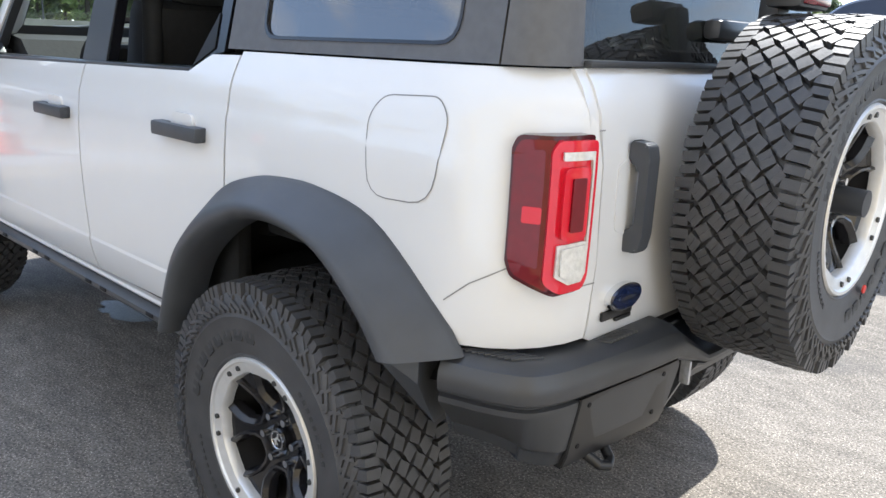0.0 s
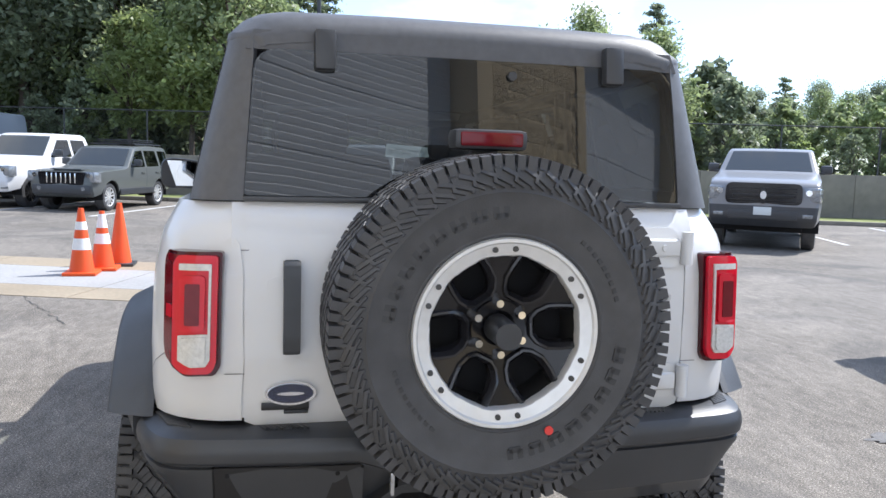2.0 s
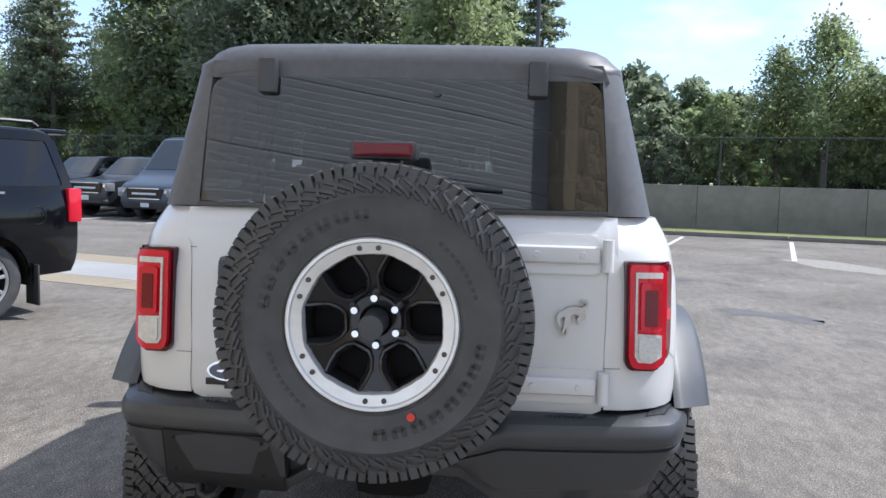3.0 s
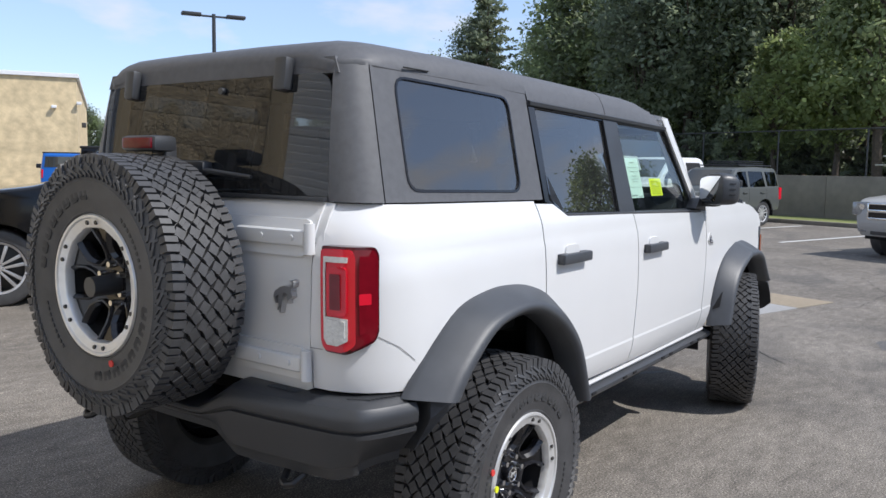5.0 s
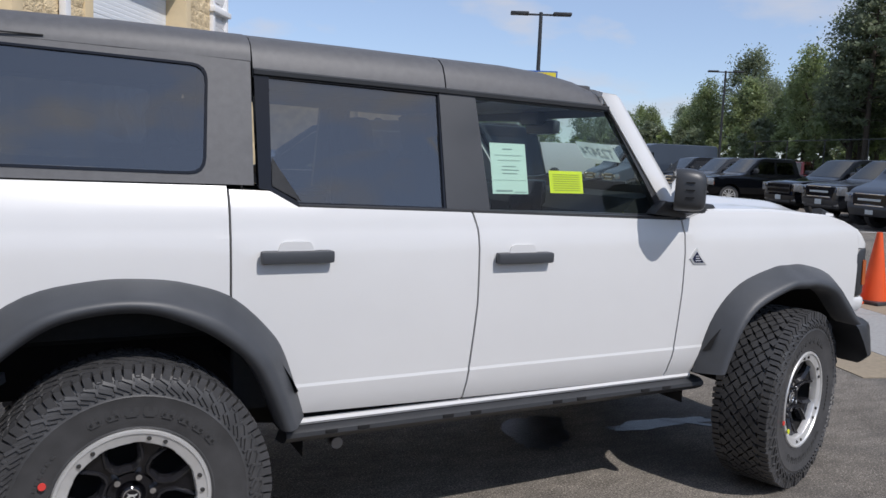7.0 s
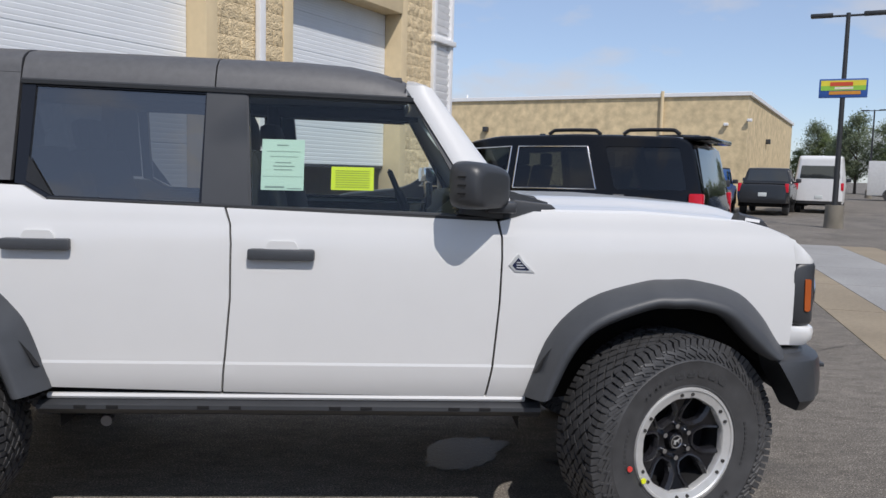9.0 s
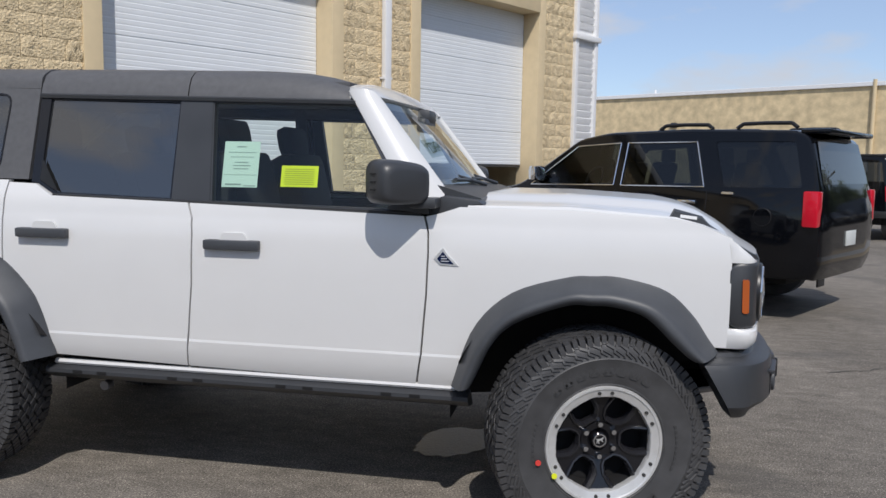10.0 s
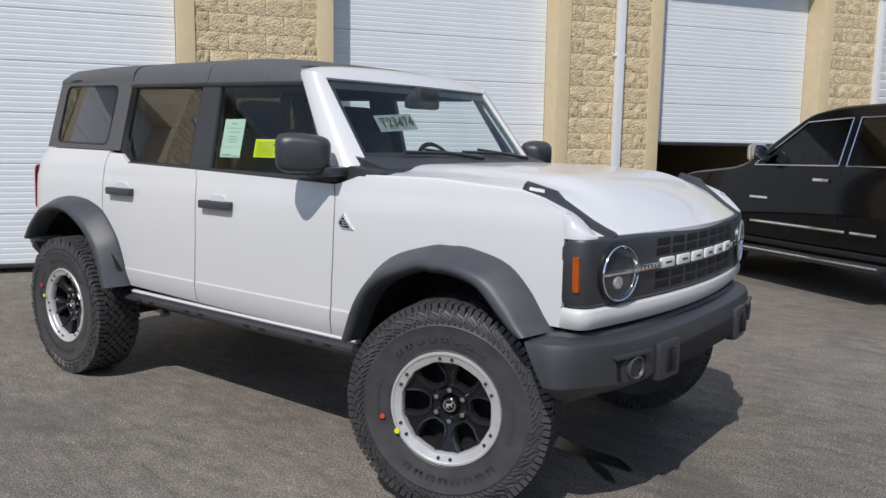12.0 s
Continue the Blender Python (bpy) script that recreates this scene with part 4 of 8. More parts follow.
def glass_hinge(y):
    b = box((-0.600, y, 1.775), (0.040, 0.056, 0.105), 0.012, m=pose(0, 0, 0, 0, 6, 0))
    return b


for y in (0.402, -0.392):
    part("rear_window_hinge", glass_hinge(y), PLASTIC, CAR, "black rear window hinge")
part("wiper_motor_cover", box((-0.645, 0.02, 1.48), (0.05, 0.20, 0.05), 0.02), PLASTIC, CAR)
part("wiper_arm", rod((-0.655, -0.02, 1.475), (-0.655, -0.30, 1.455), 0.012, 0.006), PLASTIC, CAR)
part("washer_nozzle", rod((-0.585, -0.10, 1.735), (-0.609, -0.10, 1.735), 0.012), PLASTIC, CAR)

# tailgate
TG = [(-0.600, 0.832), (-0.545, 0.806), (0.545, 0.806), (0.600, 0.832), (0.600, 1.386), (-0.600, 1.386)]
gate = part("tailgate", rear_skin(TG, rear_low, 0.03, 0.05, 0.0), WHITE, CAR, "white side-hinged tailgate")
both("gate_reveal", lambda: rear_skin([(-0.632, 0.84), (-0.590, 0.84), (-0.590, 1.384), (-0.632, 1.384)], rear_low, 0.01, 0.05, -0.006), WHITE)
part("hinge_panel", rear_skin(rounded([(-0.585, 1.225), (-0.20, 1.225), (-0.20, 1.335), (-0.585, 1.335)], 0.03), rear_low, 0.02, 0.08, 0.009), WHITE, gate)
part("hinge_panel", rear_skin(rounded([(-0.585, 0.855), (-0.20, 0.855), (-0.20, 0.955), (-0.585, 0.955)], 0.03), rear_low, 0.02, 0.08, 0.009), WHITE, gate)
for z in (1.280, 0.905):
    part("hinge_strap", box((rear_x(z) - 0.014, -0.43, z), (0.024, 0.30, 0.050), 0.011, 3), WHITE, gate)
    part("hinge_knuckle", rod((rear_x(z) - 0.020, -0.600, z - 0.045), (rear_x(z) - 0.020, -0.600, z + 0.045), 0.017, n=14), WHITE, gate)
    for y in (-0.40, -0.53):
        part("hinge_bolt", rod((rear_x(z) - 0.022, y, z), (rear_x(z) - 0.030, y, z), 0.011, 0.009, n=12), WHITE, gate)


def gate_handle():
    x = -0.70
    b = prism(rounded([(x + 0.01, 1.010), (x - 0.030, 1.012), (x - 0.038, 1.05), (x - 0.038, 1.21), (x - 0.030, 1.242), (x + 0.01, 1.245), (x + 0.01, 1.20), (x - 0.016, 1.19), (x - 0.016, 1.065), (x + 0.01, 1.055)], 0.008), "y", 0.464, 0.506, 0.006)
    return b


part("handle_recess", rear_skin(rounded([(0.500, 1.045), (0.545, 1.06), (0.545, 1.195), (0.500, 1.21)], 0.015), rear_low, 0.01, 0.1, 0.002), WHITE, gate)
part("handle", gate_handle(), FLARE, gate, "dark grey upright tailgate handle")


def ellipse(cy, cz, ry, rz, n=36):
    return [(cy + ry * math.cos(2 * math.pi * i / n), cz + rz * math.sin(2 * math.pi * i / n)) for i in range(n)]


badge = part("oval_badge", prism(ellipse(0.486, 0.908, 0.064, 0.031), "x", -0.708, -0.690), CHROME, gate, "blue oval maker's badge with chrome rim")
part("badge_face", prism(ellipse(0.486, 0.908, 0.057, 0.025), "x", -0.711, -0.705), BLUEOVAL, badge)
part("badge_bar", prism(ellipse(0.486, 0.908, 0.034, 0.0045, 16), "x", -0.713, -0.708), CHROME, badge)
part("dealer_badge", box((-0.695, 0.499, 0.872), (0.008, 0.120, 0.020), 0.003), SATIN, gate, "small dark dealer badge")
part("dealer_badge", box((-0.695, 0.472, 0.856), (0.008, 0.062, 0.010), 0.003), SATIN, gate)


def emblem_mesh():
    """A small raised figure of rounded strokes on the gate."""
    b = bmesh.new()
    # strokes as (u, v, half width) on a grid of half millimetres
    strokes = (((57, -72, 22), (85, -60, 20), (118, -62, 19)), ((60, -72, 20), (32, -84, 15), (18, -104, 10)), ((18, -104, 10), (26, -138, 7)),
               ((56, -84, 11), (50, -145, 7), (40, -176, 6)), ((66, -88, 11), (60, -160, 7), (56, -190, 6)), ((114, -66, 14), (132, -94, 8), (106, -114, 6), (108, -132, 5)),
               ((104, -72, 12), (118, -92, 7), (100, -106, 5)), ((120, -52, 7), (140, -36, 7), (143, -16, 6), (122, -8, 3)))
    lift = 0.0
    for st in strokes:
        for (u0, v0, w0), (u1, v1, w1) in zip(st, st[1:]):
            lift += 0.00012
            p, q = Vector((-0.455 - u0 * 0.000647, 1.158 + v0 * 0.000554)), Vector((-0.455 - u1 * 0.000647, 1.158 + v1 * 0.000554))
            t = (q - p).normalized()
            n = Vector((-t.y, t.x))
            ring = []
            for c, w, a0 in ((p, w0, 90), (q, w1, -90)):
                for k in range(7):
                    a = math.radians(a0 + 30 * k)
                    ring.append(c + (t * math.cos(a) + n * math.sin(a)) * w * 0.0006)
            low = [b.verts.new((-0.690, c.x, c.y)) for c in ring]
            mid = (p + q) / 2
            top = [b.verts.new((-0.712 - lift, *(mid + (c - mid) * 0.86))) for c in ring]
            b.faces.new(top)
            for k in range(14):
                m = (k + 1) % 14
                b.faces.new((low[k], low[m], top[m], top[k]))
    bmesh.ops.recalc_face_normals(b, faces=b.faces[:])
    return b


part("emblem", emblem_mesh(), EMBLEM, gate, "small chrome emblem")

# tail lamps


LAMP_W = (0.0, 0.080, 0.118, 0.190)
LAMP_X = (-0.704, -0.694, -0.674, -0.612)
LAMP_Y = (0.655, 0.735, 0.766, 0.795)


def lamp_skin(poly, off, depth, step=0.03, r=0.012):
    """A piece of the tail lamp; its outline runs outwards from the gate side and upwards."""
    def at(w):
        return Vector((float(np.interp(w, LAMP_W, LAMP_X)), -float(np.interp(w, LAMP_W, LAMP_Y)), 0))

    def put(w, z):
        t = (at(w + 0.012) - at(w - 0.012)).normalized()
        n = Vector((-t.y, t.x, 0))
        if n.x < 0:
            n = -n
        lean = Vector((0.06 * (z - 1.0) ** 2 + 0.02 * max(0.0, z - 1.2), 0.025 * (z - 1.1), 0))
        return at(w) + Vector((0, 0, z)) + lean - n * off, n
    return lambda: skin(rounded(poly, r, 3), put, depth, step)


lamps = both("tail_lamp", lamp_skin([(-0.002, 0.985), (0.012, 0.957), (0.085, 0.955), (0.178, 0.990), (0.192, 1.025), (0.192, 1.235), (0.178, 1.264), (-0.002, 1.266)], 0.0, 0.06), REDDARK, label="upright red tail lamp")
for k in (0, 1):
    fl = flipped if k else (lambda b: b)
    L = lamps[k]
    part("lens", fl(lamp_skin([(0.095, 0.965), (0.172, 0.998), (0.184, 1.03), (0.184, 1.23), (0.172, 1.256), (0.095, 1.258)], 0.006, 0.02)()), REDMID, L, "deep red outer lens")
    part("lens_panel", fl(lamp_skin([(0.122, 1.012), (0.160, 1.026), (0.160, 1.238), (0.122, 1.240)], 0.0075, 0.01, r=0.006)()), REDMID, L, "deep red side lens")
    part("lens_rib", fl(lamp_skin([(0.122, 1.100), (0.160, 1.100), (0.160, 1.132), (0.122, 1.132)], 0.009, 0.01, r=0.004)()), REDLENS, L)
    part("lens_frame", fl(lamp_skin([(0.008, 0.990), (0.020, 0.966), (0.080, 0.964), (0.112, 0.985), (0.112, 1.24), (0.100, 1.258), (0.008, 1.258)], 0.016, 0.02)()), REDLENS, L, "red outer lens")
    part("white_line", fl(lamp_skin([(0.022, 1.002), (0.032, 0.985), (0.068, 0.983), (0.092, 1.000), (0.092, 1.062), (0.032, 1.066), (0.028, 1.064), (0.028, 1.222), (0.092, 1.222), (0.092, 1.238), (0.022, 1.238)], 0.022, 0.008, r=0.002)()), CLEARLENS, L, "clear strip round the brake lens")
    part("brake_lens", fl(lamp_skin([(0.036, 1.072), (0.090, 1.072), (0.090, 1.210), (0.036, 1.210)], 0.026, 0.02)()), REDLENS, L)
    part("brake_core", fl(lamp_skin([(0.048, 1.088), (0.078, 1.088), (0.078, 1.19), (0.048, 1.19)], 0.028, 0.02, r=0.004)()), REDMID, L)
    part("clear_lens", fl(lamp_skin([(0.032, 1.004), (0.038, 0.992), (0.066, 0.991), (0.086, 1.004), (0.086, 1.056), (0.032, 1.060)], 0.027, 0.02, r=0.003)()), CLEARLENS, L, "clear reversing lens")


def gap_line(pts, w=0.0026, closed=False):
    """A narrow dark joint along a line on the flank."""
    b = bmesh.new()
    n = len(pts)
    fine = []
    for i in range(n if closed else n - 1):
        p, q = Vector(pts[i]), Vector(pts[(i + 1) % n])
        m = max(1, int((q - p).length / 0.03))
        fine += [p.lerp(q, j / m) for j in range(m)]
    if not closed:
        fine.append(Vector(pts[-1]))
    m = len(fine)
    rows = []
    for i in range(m):
        a, c = (fine[i - 1], fine[(i + 1) % m]) if closed else (fine[max(i - 1, 0)], fine[min(i + 1, m - 1)])
        t = (c - a).normalized()
        o = Vector((-t.y, t.x)) * w / 2
        row = []
        for u in (fine[i] - o, fine[i] + o):
            p, nn = side(u.x, u.y)
            row.append(b.verts.new(p - nn * 0.0012))
        rows.append(row)
    for i in range(m if closed else m - 1):
        j = (i + 1) % m
        b.faces.new((rows[i][0], rows[i][1], rows[j][1], rows[j][0]))
    return b


# fuel filler door on the left, and the joints of the lamp panel
FUEL = rounded([(-0.452, 1.105), (-0.262, 1.095), (-0.238, 1.260), (-0.275, 1.310), (-0.435, 1.318), (-0.470, 1.280)], [0.06, 0.06, 0.05, 0.03, 0.03, 0.05])
part("fuel_door", flipped(skin(FUEL, lambda x, z: (side(x, z)[0] - side(x, z)[1] * 0.0008, side(x, z)[1]), 0.006, 0.04, CREASES, 0.003)), WHITE, CAR, "white fuel filler flap", smooth=14)
part("flap_joint", flipped(gap_line(FUEL, closed=True)), JOINT, CAR)
both("panel_joint", lambda: gap_line([(-0.630, 1.005), (-0.555, 0.965), (-0.50, 0.920)]), JOINT)
both("panel_joint", lambda: gap_line([(-0.79, 1.268), (-0.81, 1.268)]), JOINT)
both("panel_joint", lambda: gap_line([(-0.79, 0.958), (-0.838, 0.958)]), JOINT)

# ---- bumpers ----


def swept(path, section, m=None):
    """A section (outward, z) carried along a plan path of (x, y, nx, ny, scale-out, z shift)."""
    rings = []
    for x, y, nx, ny in path:
        rings.append([(x + nx * o, y + ny * o, z) for o, z in section(x, y)])
    return loft(rings)


def plan(pts, n=48):
    out = []
    d = dense(pts, n)
    for i, p in enumerate(d):
        a, c = d[max(i - 1, 0)], d[min(i + 1, n)]
        t = (c - a).normalized()
        out.append((p.x, p.y, -t.y, t.x))
    return out


def facets(pts, n=4, r=0.03):
    """An angular plan line with its corners slightly rounded, as (x, y, inward x, inward y)."""
    line = []
    k = len(pts)
    for i, p in enumerate(pts):
        p = Vector(p)
        if i in (0, k - 1):
            line.append(p)
            continue
        a, c = (Vector(pts[i - 1]) - p), (Vector(pts[i + 1]) - p)
        a, c = p + a.normalized() * min(r, a.length * 0.4), p + c.normalized() * min(r, c.length * 0.4)
        line += [(1 - t) ** 2 * a + 2 * t * (1 - t) * p + t * t * c for t in (0, 0.33, 0.67, 1.0)]
    out = []
    for i, p in enumerate(line):
        t = (line[min(i + 1, len(line) - 1)] - line[max(i - 1, 0)]).normalized()
        out.append((p.x, p.y, -t.y, t.x))
    return out


REAR_HALF = [(-0.395, 0.930), (-0.45, 0.908), (-0.515, 0.886), (-0.645, 0.846), (-0.712, 0.806), (-0.738, 0.735), (-0.748, 0.66), (-0.766, 0.48), (-0.773, 0.36)]
REAR_MID = [(-0.775, 0.304), (-0.775, 0.298), (-0.777, 0.222), (-0.777, 0.216), (-0.779, 0.10), (-0.780, 0.0), (-0.779, -0.10), (-0.777, -0.22), (-0.775, -0.30)]
REAR_PLAN = facets(REAR_HALF + REAR_MID + [(x, -y) for x, y in REAR_HALF[::-1]], r=0.04)


def rear_section(x, y):
    side = ramp(abs(y), 0.70, 0.86)
    low = 0.566 + 0.030 * side + 0.062 * ramp(-abs(y), -0.30, -0.20)
    lean = 0.024 + 0.055 * side
    # the lamp's niche beside the plate
    niche = 0.045 if 0.217 < y < 0.303 else 0.0
    rows = [(0.20, 0.822), (0.060, 0.820), (0.036, 0.815), (0.014, 0.804), (0.003, 0.787), (0.0, 0.768), (0.003, 0.746), (0.009, 0.739), (0.020, 0.737), (0.020, 0.732), (0.011 + niche, 0.728), (0.012 + niche, 0.715), (0.012 + lean * 0.85 + niche, low + 0.045), (0.016 + lean, low + 0.036), (0.026 + lean, low + 0.006), (0.040 + lean, low), (0.20, low), (0.20, 0.7)]
    # the step dips under the spare wheel
    dip = 1 - 0.62 * ramp(-abs(y), -0.32, -0.17)
    return [(o, z if z < 0.66 else 0.66 + (z - 0.66) * dip) for o, z in rows]


bumper = part("rear_bumper", swept([q for q in REAR_PLAN if q[0] < -0.512], rear_section), PLASTIC, CAR, "black moulded rear bumper", smooth=28)


def end_cap_section(x, y):
    low = min(0.785, max(0.604, 0.785 - 1.9 * (-0.405 - x)))
    k = (0.785 - low) / 0.181
    return [(0.16, 0.814), (0.016, 0.812), (0.004, 0.805), (0.0, 0.797), (0.0, 0.79 - 0.05 * k), (0.10 * k, low - 0.004), (0.17, low - 0.004)]


for keep in (lambda q: q[1] > 0, lambda q: q[1] < 0):
    # the wedge-shaped end cap between bumper and wheel
    cut = [q for q in REAR_PLAN if keep(q) and q[0] > -0.507]
    fine = []
    for a, c in zip(cut, cut[1:]):
        fine += [tuple(u + (v - u) * i / 4 for u, v in zip(a, c)) for i in range(4)]
    part("bumper_end_cap", swept(fine + cut[-1:], end_cap_section), FLARE, bumper, "dark grey bumper end cap", smooth=28)


def plate_section(x, y):
    return [(0.0085, 0.733), (0.0095, 0.727), (0.031, 0.612), (0.034, 0.592), (0.046, 0.560), (0.09, 0.560), (0.09, 0.733)]


def plate_path(y0, y1, n=10):
    return [(-0.748 - 0.025 * ramp(-y, -0.66, -0.36), y, 0.993, -0.115) for y in [y0 + (y1 - y0) * i / n for i in range(n + 1)]]


part("plate_mount", swept(plate_path(0.672, 0.312), plate_section), SATIN, bumper, "flat black plate panel", smooth=20)
part("panel_seam", swept(plate_path(0.6775, 0.6725, 1), lambda x, y: [(o + 0.001, z) for o, z in plate_section(x, y)]), BLACKVOID, bumper)
for y in (0.64, 0.37):
    for z in (0.712, 0.610):
        o = -0.7375 - 0.025 * ramp(-y, -0.66, -0.36) + (0.727 - z) * 0.187
        part("plate_screw", rod((o - 0.003, y, z), (o + 0.006, y, z), 0.006, n=8), BLACKVOID, bumper)
part("plate_lamp", box((-0.745, 0.228, 0.672), (0.026, 0.010, 0.062), 0.003), HEADGLASS, bumper)
for s in (-1, 1):
    for k in range(9):
        # grip ridges on the step
        part("step_ridge", box((0, 0, 0), (0.070, 0.005, 0.005), 0.001, m=pose(-0.555 - 0.013 * k, s * (0.800 - 0.005 * k), 0.8210, 0, 0, s * 60)), PLASTIC, bumper)
        part("step_ridge", box((0, 0, 0), (0.035, 0.005, 0.005), 0.001, m=pose(-0.705, s * (0.45 + 0.013 * k), 0.8205, 0, 0, s * 30)), PLASTIC, bumper)


def hook(x, y, z, r=0.035):
    b = bmesh.new()
    pts = [(x, y - r, z + 0.06), (x - 0.06, y - r, z), (x - 0.09, y - r * 0.6, z - 0.02), (x - 0.10, y, z - 0.025), (x - 0.09, y + r * 0.6, z - 0.02), (x - 0.06, y + r, z), (x, y + r, z + 0.06)]
    for p, q in zip(pts, pts[1:]):
        rod(p, q, 0.012, n=12, bm=b)
        bmesh.ops.create_uvsphere(b, u_segments=10, v_segments=6, radius=0.012, matrix=Matrix.Translation(q))
    return b


part("tow_hook", hook(-0.640, 0.54, 0.560), SATIN, bumper, "black steel tow hook")
part("tow_hook", hook(-0.640, -0.54, 0.560), SATIN, bumper, "black steel tow hook")
FRONT_PLAN = [(3.305, -0.945), (3.41, -0.925), (3.51, -0.86), (3.582, -0.72), (3.618, -0.52), (3.634, -0.30), (3.64, 0), (3.634, 0.30), (3.618, 0.52), (3.582, 0.72), (3.51, 0.86), (3.41, 0.925), (3.305, 0.945)]


def front_section(x, y):
    k = min(1.0, abs(y) / 0.9)
    low = 0.550
    return [(0.14, 0.782), (0.075, 0.780), (0.062, 0.768), (0.018, 0.758), (0.004, 0.748), (-0.002, 0.732), (-0.008, 0.665), (-0.007, 0.602), (0.002, 0.590), (0.040, low + 0.012), (0.06, low), (0.16, low), (0.16, 0.7)]


def front_sweep(path, section):
    """The bumper's sweep, its ends cut back below along the tyre."""
    b = swept(path, section)
    for v in b.verts:
        if v.co.z < 0.763:
            v.co.x += (0.763 - v.co.z) * 0.57 * ramp(3.50 - v.co.x, 0, 0.19)
    return b


fbump = part("front_bumper", front_sweep(plan(FRONT_PLAN, 64), front_section), PLASTIC, CAR, "black moulded front bumper", smooth=24)
for cut in (plan(FRONT_PLAN, 64)[:9], plan(FRONT_PLAN, 64)[-9:]):
    part("bumper_end_cap", front_sweep(cut, lambda x, y: [(o - 0.004, z + (0.003 if z > 0.74 else -0.003 if z < 0.58 else 0.0)) for o, z in front_section(x, y)]), PLASTIC, fbump, smooth=24)
for s in (-1, 1):
    # near-black plate paints the fog lamp's shaded pocket, tow hook on a flush plate
    at = Matrix.Translation((3.594, s * 0.665, 0)) @ pose(0, 0, 0, 0, 0, s * 13)

    def sunk(b):
        bmesh.ops.transform(b, matrix=at, verts=b.verts[:])
        return b

    pk = prism(rounded([(-0.078, 0.598), (0.078, 0.605), (0.085, 0.690), (-0.085, 0.695)], 0.02), "x", -0.03, 0.008)
    pk = sunk(pk if s > 0 else flipped(pk))
    part("fog_lamp_bezel", pk, BLACKVOID, fbump)
    part("fog_lamp_ring", sunk(turned(revolve([(0.034, -0.012), (0.040, -0.022), (0.046, -0.018), (0.048, 0.0)], 32), (0.0, 0.018, 0.647), 90)), FLARE, fbump)
    part("fog_brow", sunk(box((0.008, 0, 0.700), (0.030, 0.20, 0.016), 0.006)), PLASTIC, fbump)
    part("fog_lamp", sunk(rod((0, 0.018, 0.647), (0.012, 0.018, 0.647), 0.035, n=28)), LAMPBOWL, fbump)
    part("hook_mount", box((3.618, s * 0.42, 0.640), (0.07, 0.17, 0.150), 0.018, m=pose(0, 0, 0, 0, 0, s * 4)), PLASTIC, fbump)
    # black box on the mount's face, drawn as a shaded slot
    part("hook_slot", box((3.650, s * 0.42, 0.640), (0.012, 0.062, 0.095), 0.004), BLACKVOID, fbump)
    part("tow_hook", box((3.660, s * 0.42, 0.640), (0.030, 0.026, 0.082), 0.008), SATIN, fbump)
# no opening is cut: a near-black box gives the intake's shade
part("air_intake", box((3.636, 0, 0.640), (0.03, 0.64, 0.085), 0.01), BLACKVOID, fbump)

# ---- bonnet, cowl and windscreen ----


def hood_z(x, y):
    base = float(np.interp(x, (2.30, 2.45, 2.8, 3.2, 3.35, 3.45, 3.54, 3.60), (1.300, 1.318, 1.318, 1.297, 1.270, 1.225, 1.165, 1.13)))
    a = abs(y)
    bulge = 0.035 * (1 - min(1, max(0, (a - 0.42) / 0.16)) ** 2) if a < 0.58 else 0.0
    fade = min(1, max(0, (3.52 - x) / 0.25))
    edge = -0.012 * max(0, (a - 0.66) / 0.08)
    return base + bulge * fade + edge


def hood_front(y):
    return 3.600 - 0.11 * (abs(y) / 0.75) ** 2


def bonnet():
    b = bmesh.new()
    nx, ny = 36, 40
    rows = []
    for j in range(ny + 1):
        y = -0.752 + 1.504 * j / ny
        row = []
        for i in range(nx + 1):
            f = i / nx
            x0 = 2.42 + 0.02 * (abs(y) / 0.75)
            x = x0 + (hood_front(y) - x0) * f
            row.append(b.verts.new((x, y, hood_z(x + 0.11 * (abs(y) / 0.75) ** 2 * f, y))))
        rows.append(row)
    for r, q in zip(rows, rows[1:]):
        for i in range(nx):
            b.faces.new((r[i], q[i], q[i + 1], r[i + 1]))
    rim = [e for e in b.edges if e.is_boundary]
    g = bmesh.ops.extrude_edge_only(b, edges=rim)
    for v in g["geom"]:
        if isinstance(v, bmesh.types.BMVert):
            v.co.z -= 0.035
    return b


hood = part("bonnet", bonnet(), WHITE, CAR, "white bonnet with a raised centre")


def hood_edge(x):
    """Height of the bonnet along its side edge."""
    return hood_z(x + 0.11 * min(1.0, max(0.0, (x - 2.44) / 1.05)), 0.74)


def hood_trim():
    rings = []
    for x, h, yc, w in ((3.18, 0.010, -0.754, 0.030), (3.195, 0.048, -0.752, 0.036), (3.30, 0.050, -0.742, 0.036), (3.33, 0.032, -0.737, 0.030), (3.39, 0.026, -0.724, 0.026), (3.44, 0.022, -0.708, 0.025), (3.49, 0.020, -0.690, 0.024), (3.515, 0.017, -0.680, 0.021), (3.524, 0.004, -0.676, 0.020)):
        f = (x - 2.43) / (hood_front(yc) - 2.43)
        z = hood_z(x + 0.11 * (yc / 0.75) ** 2 * f, yc) - 0.002
        rings.append([(x, yc - w, z - 0.014), (x, yc - w * 0.9, z + h * 0.8), (x, yc - w * 0.3, z + h), (x, yc + w * 0.7, z + h * 0.85), (x, yc + w, z - 0.006)])
    return loft(rings)


trims = both("bonnet_edge_trim", hood_trim, PLASTIC, hood, "black trail sight trim on the bonnet edge")
for k, s in ((0, -1), (1, 1)):
    part("trim_lettering", box((3.248, s * 0.7815, hood_edge(3.25) + 0.024), (0.062, 0.004, 0.012), m=pose(0, 0, 0, 0, 7, s * -5)), TRIMWHITE, trims[k])


